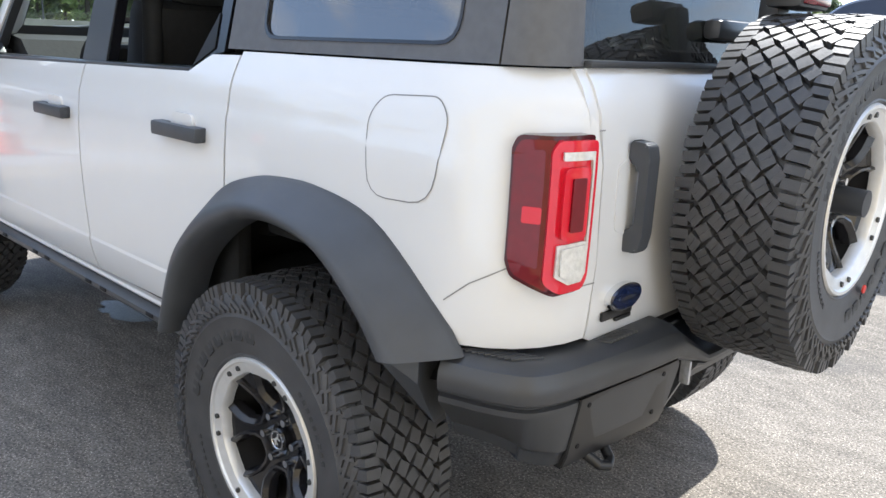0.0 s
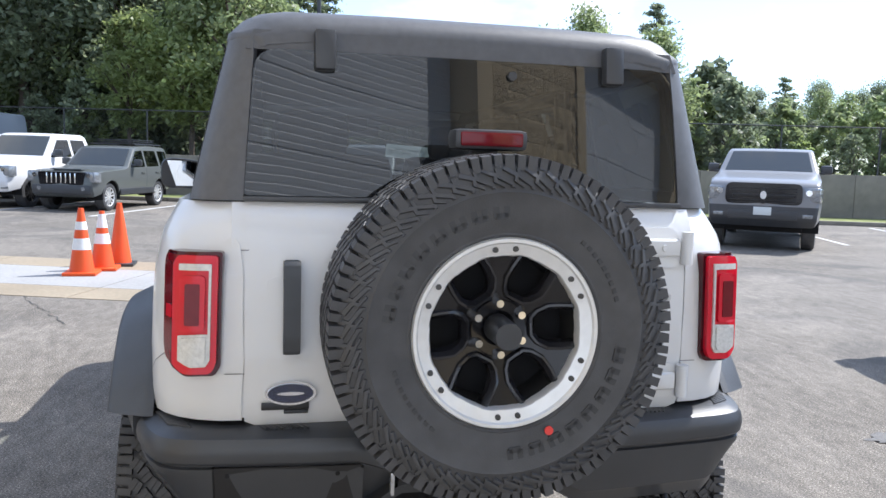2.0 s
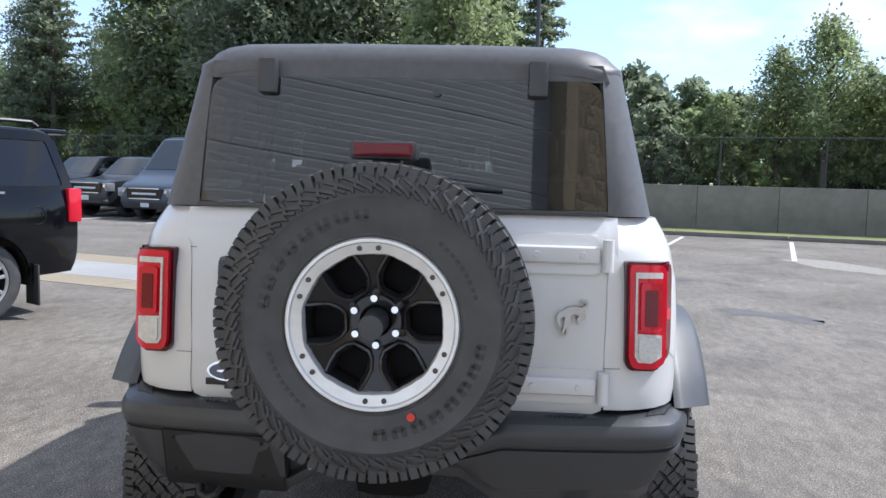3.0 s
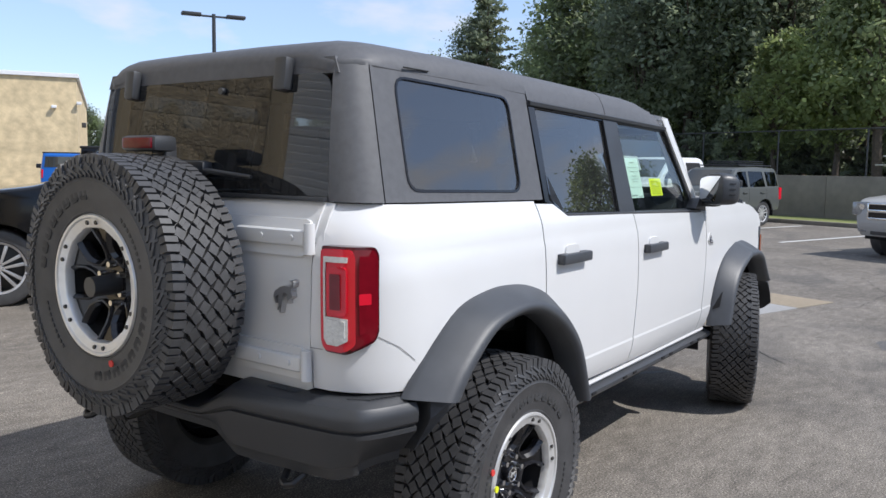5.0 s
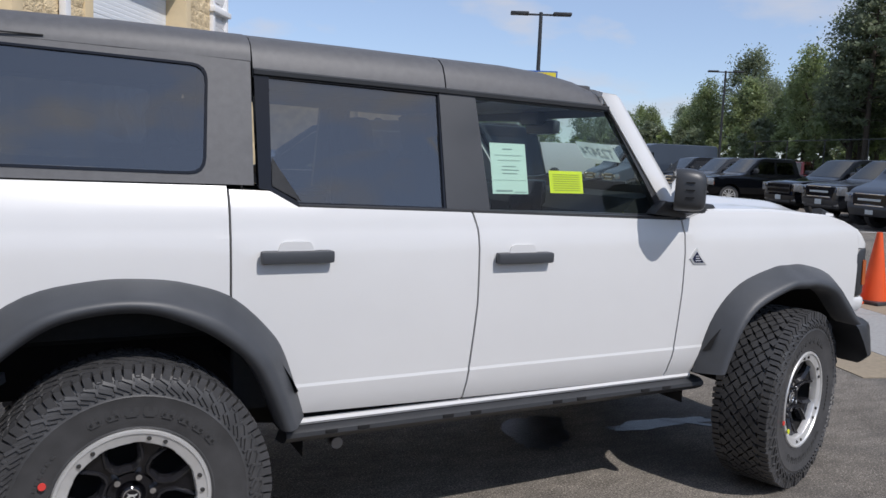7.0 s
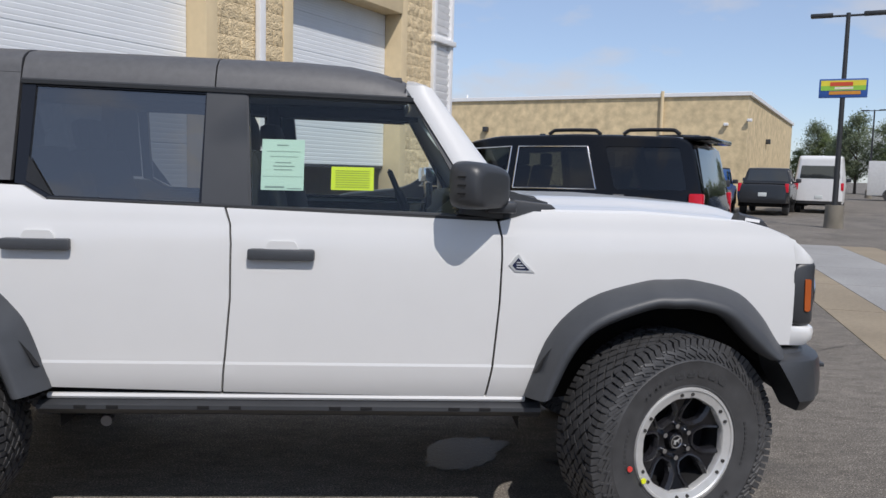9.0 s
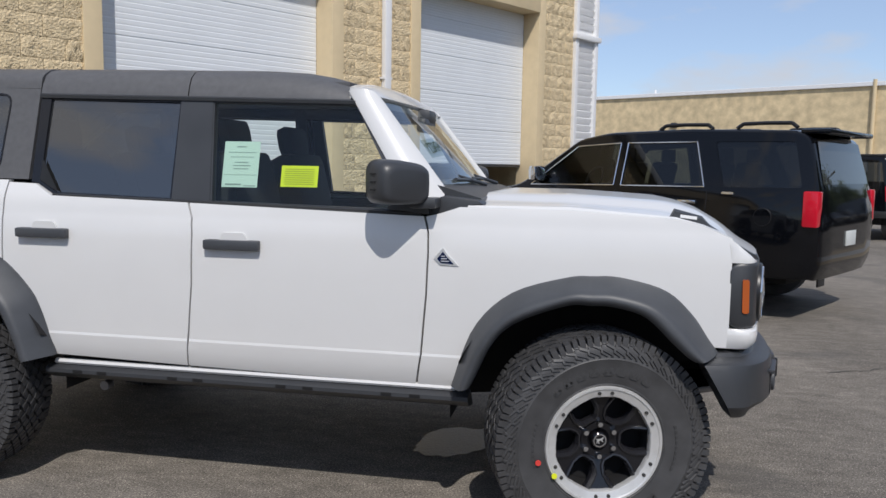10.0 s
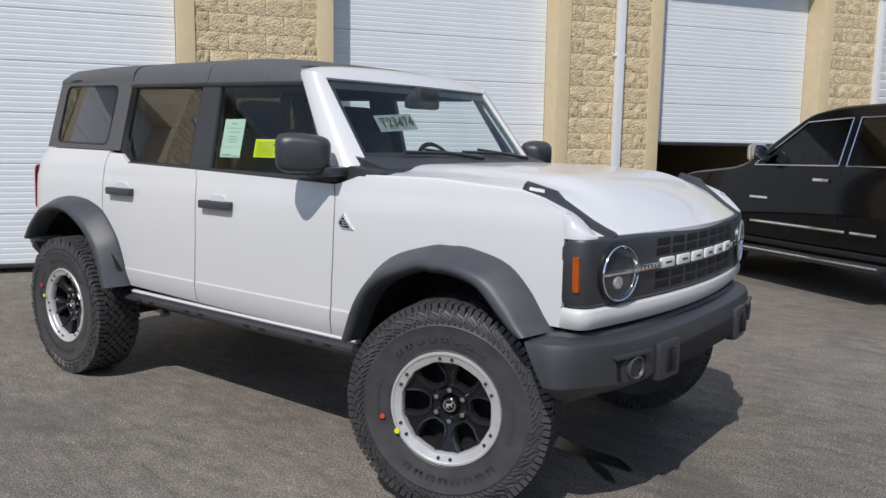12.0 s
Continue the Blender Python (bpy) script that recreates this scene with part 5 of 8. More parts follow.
def fender_top():
    """The shoulder between the wing and the bonnet, and the rounded corner above the lamp."""
    rings = []
    for x, z, y in ((2.40, 1.302, 0), (2.8, 1.301, 0), (3.20, 1.279, 0), (3.30, 1.255, 0), (3.38, 1.224, 0), (3.402, 1.212, 0.845), (3.425, 1.196, 0.847), (3.450, 1.174, 0.845), (3.472, 1.156, 0.836), (3.488, 1.144, 0.820), (3.498, 1.136, 0.800), (3.503, 1.131, 0.778)):
        zh = max(hood_edge(min(x, 3.485)) - 0.002, z - 0.012)
        w = y or body_y(z) - 0.001
        low = 1.122 if y else z - 0.004
        top = z if y else z + (zh - z) * 0.45 + 0.006
        rings.append([(x, -w, low), (x, -w, low + (z - low) * 0.6), (x - (0.006 if y else 0), -w + 0.006, z - 0.002), (x - (0.010 if y else 0), -w + 0.018, top + 0.004), (min(x, 3.488), -0.775, max(zh, z * 0.4 + zh * 0.6) - 0.001), (min(x, 3.488), -0.754, zh), (min(x, 3.488), -0.752, zh - 0.03)])
    return loft(rings, closed=False, caps=False)


both("fender_shoulder", fender_top, WHITE, smooth=50)
both("cowl_side", lambda: prism([(2.17, 1.262), (2.30, 1.272), (2.36, 1.300), (2.46, 1.312), (2.44, 1.33), (2.30, 1.345), (2.18, 1.30)], "y", -0.80, -0.66, 0.006), PLASTIC)
part("cowl", loft([[(2.20, y, 1.40), (2.26, y, 1.385), (2.44, y, 1.335), (2.44, y, 1.29), (2.20, y, 1.29)] for y in (-0.72, -0.4, 0, 0.4, 0.72)]), PLASTIC, CAR, "black windscreen cowl")


def ws_at(u, v):
    """On the windscreen: u across from right (0) to left (1), v up."""
    lo = Vector((2.255 + 0.04 * (1 - (2 * u - 1) ** 2), -0.690 + 1.38 * u, 1.385))
    hi = Vector((1.980 + 0.035 * (1 - (2 * u - 1) ** 2), -0.655 + 1.31 * u, 1.742))
    return lo.lerp(hi, v)


def sheet_on(f, n, m, th=0.004):
    b = bmesh.new()
    g = [[b.verts.new(f(i / n, j / m)) for j in range(m + 1)] for i in range(n + 1)]
    for i in range(n):
        for j in range(m):
            b.faces.new((g[i][j], g[i + 1][j], g[i + 1][j + 1], g[i][j + 1]))
    return b


part("windscreen", sheet_on(ws_at, 16, 8), FRONTGLASS, CAR, "clear windscreen with written stock number")
part("screen_border", sheet_on(lambda u, v: ws_at(0.0 + u, 0.88 + 0.12 * v) - Vector((0.004, 0, 0)), 16, 2), PLASTIC, CAR)
for u0, u1 in ((0.0, 0.035), (0.965, 1.0)):
    part("screen_border", sheet_on(lambda u, v, u0=u0, u1=u1: ws_at(u0 + (u1 - u0) * u, v) - Vector((0.004, 0, 0)), 2, 8), PLASTIC, CAR)


def a_pillar():
    lo0, lo1, lo2 = Vector((2.180, -0.800, 1.285)), Vector((2.285, -0.775, 1.30)), Vector((2.285, -0.685, 1.375))
    hi0, hi1, hi2 = Vector((1.868, -0.694, 1.770)), Vector((1.955, -0.690, 1.775)), Vector((1.990, -0.648, 1.752))
    rings = []
    for t in (0, 0.25, 0.5, 0.75, 0.94, 1.0):
        a, c, d = lo0.lerp(hi0, t), lo1.lerp(hi1, t), lo2.lerp(hi2, t)
        rings.append([a, a.lerp(c, 0.15) + Vector((0.0, -0.006, 0.004)), a.lerp(c, 0.7) + Vector((0.004, -0.008, 0.006)), c.lerp(d, 0.25) + Vector((0.006, -0.004, 0.002)), d, d + Vector((-0.05, 0.02, -0.02)), a + Vector((0.0, 0.03, 0.0))])
    return loft(rings)


both("a_pillar", a_pillar, WHITE, smooth=50)


def header():
    rings = []
    for i in range(25):
        u = -1 + 2 * i / 24
        bow = 0.035 * (1 - u * u)
        y = 0.690 * u
        e = abs(u) ** 8
        top = 1.828 - 0.022 * u * u - 0.02 * e
        rings.append([(1.872 + bow * 0.6, y, top), (1.895 + bow * 0.6, y, top - 0.001), (1.945 + bow, y, 1.792 - 0.01 * e), (1.990 + bow, y * 0.965, 1.748), (1.975 + bow, y * 0.965, 1.735), (1.87 + bow * 0.6, y, 1.74)])
    return loft(rings)


part("windscreen_header", header(), WHITE, CAR, smooth=50)


def wiper(y0, y1):
    b = rod((2.33, y0, 1.372), (2.262, (y0 * 0.3 + y1 * 0.7), 1.418), 0.010, 0.007)
    rod((2.275, y1 + (0.02 if y1 < y0 else -0.02), 1.405), (2.292, y0 - (0.12 if y1 < y0 else -0.12), 1.395), 0.008, n=8, bm=b)
    return b


part("wiper", wiper(0.18, -0.42), PLASTIC, CAR, "black windscreen wiper")
part("wiper", wiper(0.62, 0.05), PLASTIC, CAR, "black windscreen wiper")

# ---- grille and headlamps ----


def nose_x(y):
    return 3.600 - 0.085 * (abs(y) / 0.75) ** 2 - 0.095 * max(0, (abs(y) - 0.685) / 0.168) ** 9


def nose_slope(y):
    return (nose_x(y + 0.01) - nose_x(y - 0.01)) / 0.02


def nose_path(x_end, n=44):
    """The plan of the nose from the right flank round both corners to the left flank, with the inward way."""
    half = [(x_end + (3.425 - x_end) * i / 4, 0.848) for i in range(5)]
    half += [(3.440 + 0.068 * math.cos(radians(a)), 0.780 + 0.068 * math.sin(radians(a))) for a in (90, 75, 60, 45, 30, 13)]
    mid = [(nose_x(y), y) for y in [0.74 - 1.48 * i / n for i in range(n + 1)]]
    pts = [Vector(p) for p in half + mid + [(x, -y) for x, y in half[::-1]]]
    out = []
    for i, p in enumerate(pts):
        t = (pts[min(i + 1, len(pts) - 1)] - pts[max(i - 1, 0)]).normalized()
        w = Vector((-t.y, t.x))
        out.append((p.x, p.y, w.x, w.y) if w.dot(p - Vector((3.2, 0))) < 0 else (p.x, p.y, -w.x, -w.y))
    return out


def grille_section(x, y):
    # the panel's corners are rounded on the flank
    f = 0.034 * (1 - math.sqrt(1 - ramp(3.440 - x, 0, 0.042) ** 2))
    return [(0.050, 1.127 - f), (0.012, 1.127 - f), (0.004, 1.122 - f), (-0.001, 1.110 - f), (0.0, 1.00), (-0.001, 0.895 + f), (0.004, 0.882 + f), (0.012, 0.876 + f), (0.050, 0.876 + f)]


grille = part("grille", swept(nose_path(3.400), grille_section), PLASTIC, CAR, "black grille with headlamps and pale block letters", smooth=40)
# slots are near-black boxes on the panel, coloured as shaded holes
for row in (1.068, 0.938):
    for k in range(7):
        y = -0.372 + k * 0.124
        for dz in (-0.0185, 0.0185):
            part("grille_slot", box((nose_x(y) - 0.008, y, row + dz), (0.02, 0.104, 0.031), 0.004, m=pose(0, 0, 0, 0, 0, -math.degrees(math.atan(nose_slope(y))))), BLACKVOID, grille)
for k in range(6):
    y = -0.345 + k * 0.138
    lean = pose(0, 0, 0, 0, 0, -math.degrees(math.atan(nose_slope(y))))
    block = part("letter_block", box((nose_x(y), y, 1.003), (0.018, 0.108, 0.040), 0.005, m=lean), TRIMWHITE, grille, "pale block standing for a letter")
    part("letter_slot", box((nose_x(y) + 0.007, y + 0.004, 1.003), (0.006, 0.050, 0.009), 0.001, m=lean), PLASTIC, block)
for s in (-1, 1):
    bar = part("chrome_bar", box((nose_x(0.500) + 0.006, s * 0.500, 1.001), (0.020, 0.185, 0.024), 0.004, m=pose(0, 0, 0, 0, 0, s * 8.6)), CHROME, grille)
    for k in range(6):
        y = 0.432 + 0.024 * k
        part("bar_slot", box((nose_x(y) + 0.0155, s * y, 1.001), (0.004, 0.005, 0.014), m=pose(0, 0, 0, 0, 0, s * 8.6)), PLASTIC, bar)
part("grille_lower_panel", swept(nose_path(3.335), lambda x, y: [(0.050, 0.874), (0.004, 0.873), (0.003 - 0.009 * min(1, max(0, (x - 3.39) / 0.09)), 0.866), (0.002 - 0.012 * min(1, max(0, (x - 3.39) / 0.09)), 0.850), (0.003 - 0.009 * min(1, max(0, (x - 3.39) / 0.09)), 0.822), (0.014, 0.796), (0.06, 0.786)]), WHITE, CAR, "white band below the grille", smooth=40)


for s in (-1, 1):
    c = (nose_x(0.66) + 0.004, s * 0.672, 0.993)
    rz = 90 + s * 12
    lamp = part("headlamp", turned(revolve([(0.0, 0.05), (0.07, 0.045), (0.0965, 0.0), (0.0975, -0.010), (0.1005, -0.013), (0.1030, -0.010), (0.1040, 0.0), (0.1040, 0.05)], 56), c, rz), CHROME, CAR, "round headlamp with chrome ring")
    part("bezel", turned(revolve([(0.1035, -0.004), (0.108, -0.007), (0.114, -0.004), (0.116, 0.012)], 56), c, rz), SATIN, lamp)
    part("reflector", turned(revolve([(0.0, 0.03), (0.05, 0.028), (0.096, 0.002)], 40), c, rz), LAMPBOWL, lamp)
    part("projector", turned(revolve([(0.0, -0.004), (0.022, -0.002), (0.028, 0.012), (0.030, 0.04)], 24), (c[0], c[1], c[2] - 0.036), rz), HEADGLASS, lamp)
    part("light_bar", box((c[0] - 0.004, c[1], c[2]), (0.012, 0.175, 0.016), 0.004, m=pose(0, 0, 0, 0, 0, s * 12)), CHROME, lamp)
    part("cover", turned(revolve([(0.0, -0.020), (0.05, -0.016), (0.080, -0.009), (0.096, -0.003)], 40), c, rz), LAMPGLASS, lamp)
    mk = prism(rounded([(3.448, 0.935), (3.472, 0.935), (3.468, 1.062), (3.444, 1.062)], 0.006), "y", -0.853, -0.815, 0.004)
    part("side_marker", mk if s < 0 else flipped(mk), AMBER, CAR, "amber side marker lamp")
    # diamond badge on the wing
    bd = prism([(2.275, 1.098), (2.298, 1.128), (2.312, 1.140), (2.330, 1.112), (2.374, 1.070), (2.300, 1.072)], "y", -0.852, -0.842)
    bd2 = prism([(2.288, 1.097), (2.311, 1.126), (2.325, 1.108), (2.355, 1.078), (2.303, 1.080)], "y", -0.8545, -0.851)
    o = part("wing_badge", bd if s < 0 else flipped(bd), ALU, CAR, "small dark diamond badge with pale edge")
    part("badge_face", bd2 if s < 0 else flipped(bd2), BLUEOVAL, o)
    for k in range(3):
        part("badge_bar", box((2.312 + 0.004 * k, s * 0.8550, 1.108 - 0.010 * k), (0.016 + 0.008 * k, 0.002, 0.004)), ALU, o)

# ---- mirrors ----


# the right mirror is swung back, the left one stands out
MIRROR_AT = [Matrix.Translation((2.153, -0.938, 1.400)) @ pose(0, 0, 0, 0, 0, -42), Matrix.Translation((2.165, -1.000, 1.386)) @ pose(0, 0, 0, 0, 0, -9)]


def mirror_shell(at):
    """The housing, swung back a little: x forward, y across, seen square from behind the glass."""
    rings = []
    for x, k, up in ((-0.058, 0.97, 0.0), (-0.050, 1.0, 0.0), (-0.015, 1.0, 0.0), (0.022, 0.97, -0.002), (0.044, 0.90, -0.005), (0.058, 0.80, -0.008), (0.064, 0.62, -0.010)):
        ring = []
        for i in range(28):
            a = 2 * math.pi * i / 28
            c, d = math.cos(a), math.sin(a)
            y = 0.122 * k * abs(c) ** 0.45 * (1 if c > 0 else -1)
            z = 0.088 * k * abs(d) ** 0.45 * (1 if d > 0 else -1) + up
            # the top falls towards the car
            if z > 0:
                z *= 1 - 0.20 * ramp(y, -0.03, 0.12)
            ring.append((x, y, z))
        rings.append(ring)
    b = loft(rings)
    bmesh.ops.transform(b, matrix=at, verts=b.verts[:])
    return b


def mirror_pane(at):
    """The glass in the back of the housing."""
    b = prism(rounded([(-0.106, -0.072), (0.100, -0.072), (0.100, 0.054), (0.030, 0.070), (-0.106, 0.072)], 0.022), "x", -0.002, 0.002)
    bmesh.ops.transform(b, matrix=at @ Matrix.Translation((-0.0595, 0, 0)) @ pose(0, 0, 0, 0, -1, 3), verts=b.verts[:])
    return b


def mirror_slit(at, z):
    b = box((0.0, -0.1225, z), (0.034, 0.004, 0.005))
    bmesh.ops.transform(b, matrix=at, verts=b.verts[:])
    return b


for fl, at in zip((lambda b: b, flipped), MIRROR_AT):
    wing_mirror = part("wing_mirror", fl(mirror_shell(at)), PLASTIC, CAR, "black folding wing mirror", smooth=50)
    part("mirror_glass", fl(mirror_pane(at)), MIRRORGLASS, wing_mirror, "mirror glass")
    part("mirror_arm", fl(box((2.235, -0.845, 1.318), (0.11, 0.13, 0.042), 0.012)), PLASTIC, wing_mirror)
    part("mirror_base", fl(prism([(2.07, 1.288), (2.25, 1.270), (2.24, 1.33), (2.13, 1.345)], "y", -0.835, -0.775, 0.006)), PLASTIC, wing_mirror)
    for z in (-0.03, 0.0, 0.03):
        part("mirror_vent", fl(mirror_slit(at, z)), BLACKVOID, wing_mirror)

# ---- wheels ----


def tyre_mesh():
    """Tyre about the y axis, outer face at y = -0.158."""
    prof = [(0.214, -0.118), (0.224, -0.130), (0.240, -0.146), (0.244, -0.1445), (0.290, -0.156), (0.335, -0.1585), (0.341, -0.161), (0.346, -0.1575), (0.368, -0.154), (0.392, -0.147), (0.405, -0.136), (0.409, -0.114), (0.410, -0.06), (0.410, 0.0)]
    prof = prof + [(r, -y) for r, y in prof[-2::-1]]
    b = revolve(prof, 72)
    return b


def tread_mesh():
    """Diamond lattice of tread blocks with shoulder lugs that run down the sidewalls."""
    b = bmesh.new()

    def block(th, y, lt, ly, rot, r0, r1, chamf=0.84):
        """One tread block at angle th, lt along the run and ly across."""
        vs = []
        for r, k in ((r0, 1.0), (r1, chamf)):
            for sx, sy in ((-1, -1), (1, -1), (1, 1), (-1, 1)):
                u, v = sx * lt / 2 * k, sy * ly / 2 * k
                u, v = u * math.cos(rot) - v * math.sin(rot), u * math.sin(rot) + v * math.cos(rot)
                yy = y + v
                drop = 0.05 * max(0, abs(yy) - 0.10)
                a = th + u / r1
                vs.append(b.verts.new(((r - drop) * math.sin(a), yy, (r - drop) * math.cos(a))))
        for f in ((4, 5, 6, 7), (0, 1, 5, 4), (1, 2, 6, 5), (2, 3, 7, 6), (3, 0, 4, 7)):
            b.faces.new([vs[i] for i in f])

    def ribbon(path, w, s, h=0.0068):
        """A raised bar along a path of (angle, radius) on the sidewall."""
        pts = [Vector((a * 0.38, r)) for a, r in path]
        rows = []
        for i, p in enumerate(pts):
            e, f = pts[max(i - 1, 0)], pts[min(i + 1, len(pts) - 1)]
            t = (f - e).normalized()
            o = Vector((-t.y, t.x)) * w / 2
            row = []
            for q, up in ((p - o * 1.3, -0.002), (p - o * 0.8, h), (p + o * 0.8, h), (p + o * 1.3, -0.002)):
                y = float(np.interp(q.y, (0.335, 0.368, 0.392, 0.404, 0.413), (0.1585, 0.154, 0.146, 0.134, 0.124)))
                a = q.x / 0.38
                row.append(b.verts.new(((q.y + up * 0.3) * math.sin(a), s * (y + up), (q.y + up * 0.3) * math.cos(a))))
            rows.append(row)
        for r0, r1 in zip(rows, rows[1:]):
            for k in range(3):
                b.faces.new((r0[k], r0[k + 1], r1[k + 1], r1[k]))
        b.faces.new(rows[0])
        b.faces.new(rows[-1][::-1])

    pitches = 46
    rnd = random.Random(5)
    for i in range(pitches):
        t = 2 * math.pi * i / pitches
        d = 2 * math.pi / pitches
        for k in range(-3, 4):
            off = 0.5 * d if k % 2 else 0.0
            turn = 0.785 + (0.16 if k % 2 else -0.14) + rnd.uniform(-0.06, 0.06)
            high = 0.430 + rnd.uniform(-0.0007, 0.0007)
            for d2 in (-1, 1):
                gap = 0.0088 * d2
                block(t + off + gap * math.cos(turn) / 0.43, k * 0.0290 + gap * math.sin(turn), 0.0176, 0.0345 + 0.0015 * d2 * (-1) ** i, turn, 0.405, high - (0.0016 if d2 > 0 else 0.0), 0.955)
        long = 0.007 if i % 2 else 0.0
        for s in (-1, 1):
            tt = t + (0 if s < 0 else d * 0.5)
            for d2, wide in ((-0.0146, 0.0200), (0.0140, 0.0245)):
                block(tt + d2 / 0.43, s * (0.123 + long * 0.2), wide, 0.046 + long + 0.1 * d2, s * 0.10, 0.394, 0.4285, 0.93)
            # shoulder face below the lug
            ribbon([(tt - d * 0.30, 0.414), (tt - d * 0.30, 0.397)], 0.012, s)
            ribbon([(tt + d * 0.22, 0.414), (tt + d * 0.22, 0.399)], 0.014, s)
            # interlocking zigzag bars on the sidewall
            ribbon([(tt - d * 0.42, 0.394), (tt - d * 0.42, 0.378), (tt + d * 0.30, 0.358), (tt + d * 0.30, 0.350)], 0.0105, s)
            ribbon([(tt - d * 0.10, 0.396), (tt + d * 0.46, 0.380), (tt + d * 0.46, 0.366)], 0.0115, s)
            ribbon([(tt - d * 0.62, 0.368), (tt - d * 0.10, 0.353)], 0.0075, s)
    return b


def rim_mesh():
    b = revolve([(0.216, -0.118), (0.200, -0.095), (0.190, -0.06), (0.186, 0.02), (0.20, 0.12)], 60)
    # disc closing the wheel, near-black for the shade behind the windows
    revolve([(0.0, 0.005), (0.186, 0.005)], 36, bm=b)
    return b


def polar(r, w, deg=30.0):
    """A point at reach r and sideways w, measured from a line turned by deg from upright."""
    a = radians(deg)
    return Vector((r * math.sin(a) + w * math.cos(a), r * math.cos(a) - w * math.sin(a)))


def spoke_deep(p):
    return float(np.interp(p.length, (0.05, 0.085, 0.12, 0.16, 0.192), (-0.046, -0.060, -0.082, -0.096, -0.102)))


def spoke_mesh():
    """One spoke between two windows, pointing up, its face towards -y."""
    b = bmesh.new()
    half = [polar(0.050, 0.0), polar(0.090, 0.0), polar(0.090, -0.020), polar(0.100, -0.033), polar(0.122, -0.045), polar(0.150, -0.046), polar(0.183, -0.043)]
    poly = half + [Vector((0.02, 0.191)), Vector((-0.02, 0.191))] + [Vector((-p.x, p.y)) for p in half[::-1]]
    lo = [b.verts.new((p.x, spoke_deep(p) + 0.045, p.y)) for p in poly]
    hi = [b.verts.new((p.x, spoke_deep(p), p.y)) for p in poly]
    n = len(poly)
    b.faces.new(hi)
    for i in range(n):
        j = (i + 1) % n
        b.faces.new((lo[i], lo[j], hi[j], hi[i]))
    return b


def window_rim_mesh():
    """Raised bevelled rim round one wheel window; the window points up."""
    half = [(0.0, 0.090), (0.020, 0.090), (0.033, 0.100), (0.045, 0.122), (0.046, 0.150), (0.043, 0.188)]
    pts = [(-w, r) for w, r in half[:0:-1]] + half
    pts = [Vector(p) for p in pts]
    rings = []
    for i, p in enumerate(pts):
        a, c = pts[max(i - 1, 0)], pts[min(i + 1, len(pts) - 1)]
        t = (c - a).normalized()
        o = Vector((t.y, -t.x))
        d = spoke_deep(p)
        rings.append([(p.x + o.x * u, d + v, p.y + o.y * u) for u, v in ((0.0165, 0.004), (0.0120, -0.010), (0.006, -0.012), (-0.004, 0.004), (-0.007, 0.03))])
    return loft(rings, closed=False, caps=False)


def ring_mesh():
    """The bright ring; its inner edge is scalloped between the bolts."""
    b = revolve([(0.187, -0.098), (0.187, -0.128), (0.190, -0.133), (0.218, -0.1415), (0.222, -0.1475), (0.230, -0.1480), (0.2345, -0.138), (0.232, -0.128)], 144)
    for v in b.verts:
        r = math.hypot(v.co.x, v.co.z)
        if r < 0.192:
            a = math.atan2(v.co.x, v.co.z)
            k = 1 + 0.014 * min(1.0, max(0.0, 1.6 * math.cos(12 * a + math.pi)))
            v.co.x *= k
            v.co.z *= k
    return b


def shared(name, bm, mat, smooth=35):
    ob = part(name, bm, mat, None, "", smooth)
    me = ob.data
    bpy.data.objects.remove(ob)
    return me


TYRE = shared("tyre", tyre_mesh(), RUBBER, 28)
TREAD = shared("tread", tread_mesh(), RUBBER, 28)
RIM = shared("wheel", rim_mesh(), BLACKVOID)
SPOKE = shared("spoke", spoke_mesh(), GLOSSBLACK, 20)
RING = shared("beadlock_ring", ring_mesh(), ALU)
LUG = shared("lug_nut", rod((0, -0.055, 0.064), (0, -0.085, 0.064), 0.0125, 0.0095, n=14), CHROME)
RIMBLACK = material("satin_gloss_black_rim", (0.016, 0.016, 0.019), 0.20, var=0.05, spec=0.6)
WINDOWRIM = shared("window_rim", window_rim_mesh(), RIMBLACK, 20)
BOLTGREY = material("dark_grey_bolt", (0.07, 0.07, 0.068), 0.4, 0.5, var=0.1)
BOLT = shared("ring_bolt", rod((0, -0.122, 0.197), (0, -0.1345, 0.197), 0.0082, 0.0066, n=12), BOLTGREY)
CAPM = shared("hub_cap", revolve([(0.0, -0.082), (0.024, -0.082), (0.031, -0.076), (0.034, -0.04)], 28), GLOSSBLACK)
CAPRING = shared("cap_ring", revolve([(0.0215, -0.0825), (0.0225, -0.084), (0.0265, -0.0835), (0.0275, -0.080)], 28), CHROME)


def cap_mark():
    """A small leaping figure of rounded strokes on the hub cap."""
    b = bmesh.new()
    for x0, z0, x1, z1, w in ((-0.010, 0.002, 0.008, 0.006, 0.0075), (0.008, 0.006, 0.013, 0.013, 0.005), (-0.009, 0.001, -0.013, -0.010, 0.004), (-0.006, 0.0, -0.004, -0.012, 0.004), (0.006, 0.003, 0.012, -0.005, 0.004), (-0.011, 0.004, -0.015, 0.008, 0.003)):
        p, q = Vector((x0, z0)), Vector((x1, z1))
        t = (q - p).normalized()
        n = Vector((-t.y, t.x)) * w / 2
        prism([tuple(p - n), tuple(q - n * 0.7), tuple(q + n * 0.7), tuple(p + n)], "y", -0.0838, -0.0815, bm=b)
    return b


CAPMARK = shared("cap_emblem", cap_mark(), ALU, 0)
HUBM = shared("hub", revolve([(0.034, -0.050), (0.045, -0.060), (0.070, -0.062), (0.078, -0.046), (0.08, 0.0)], 36), GLOSSBLACK)


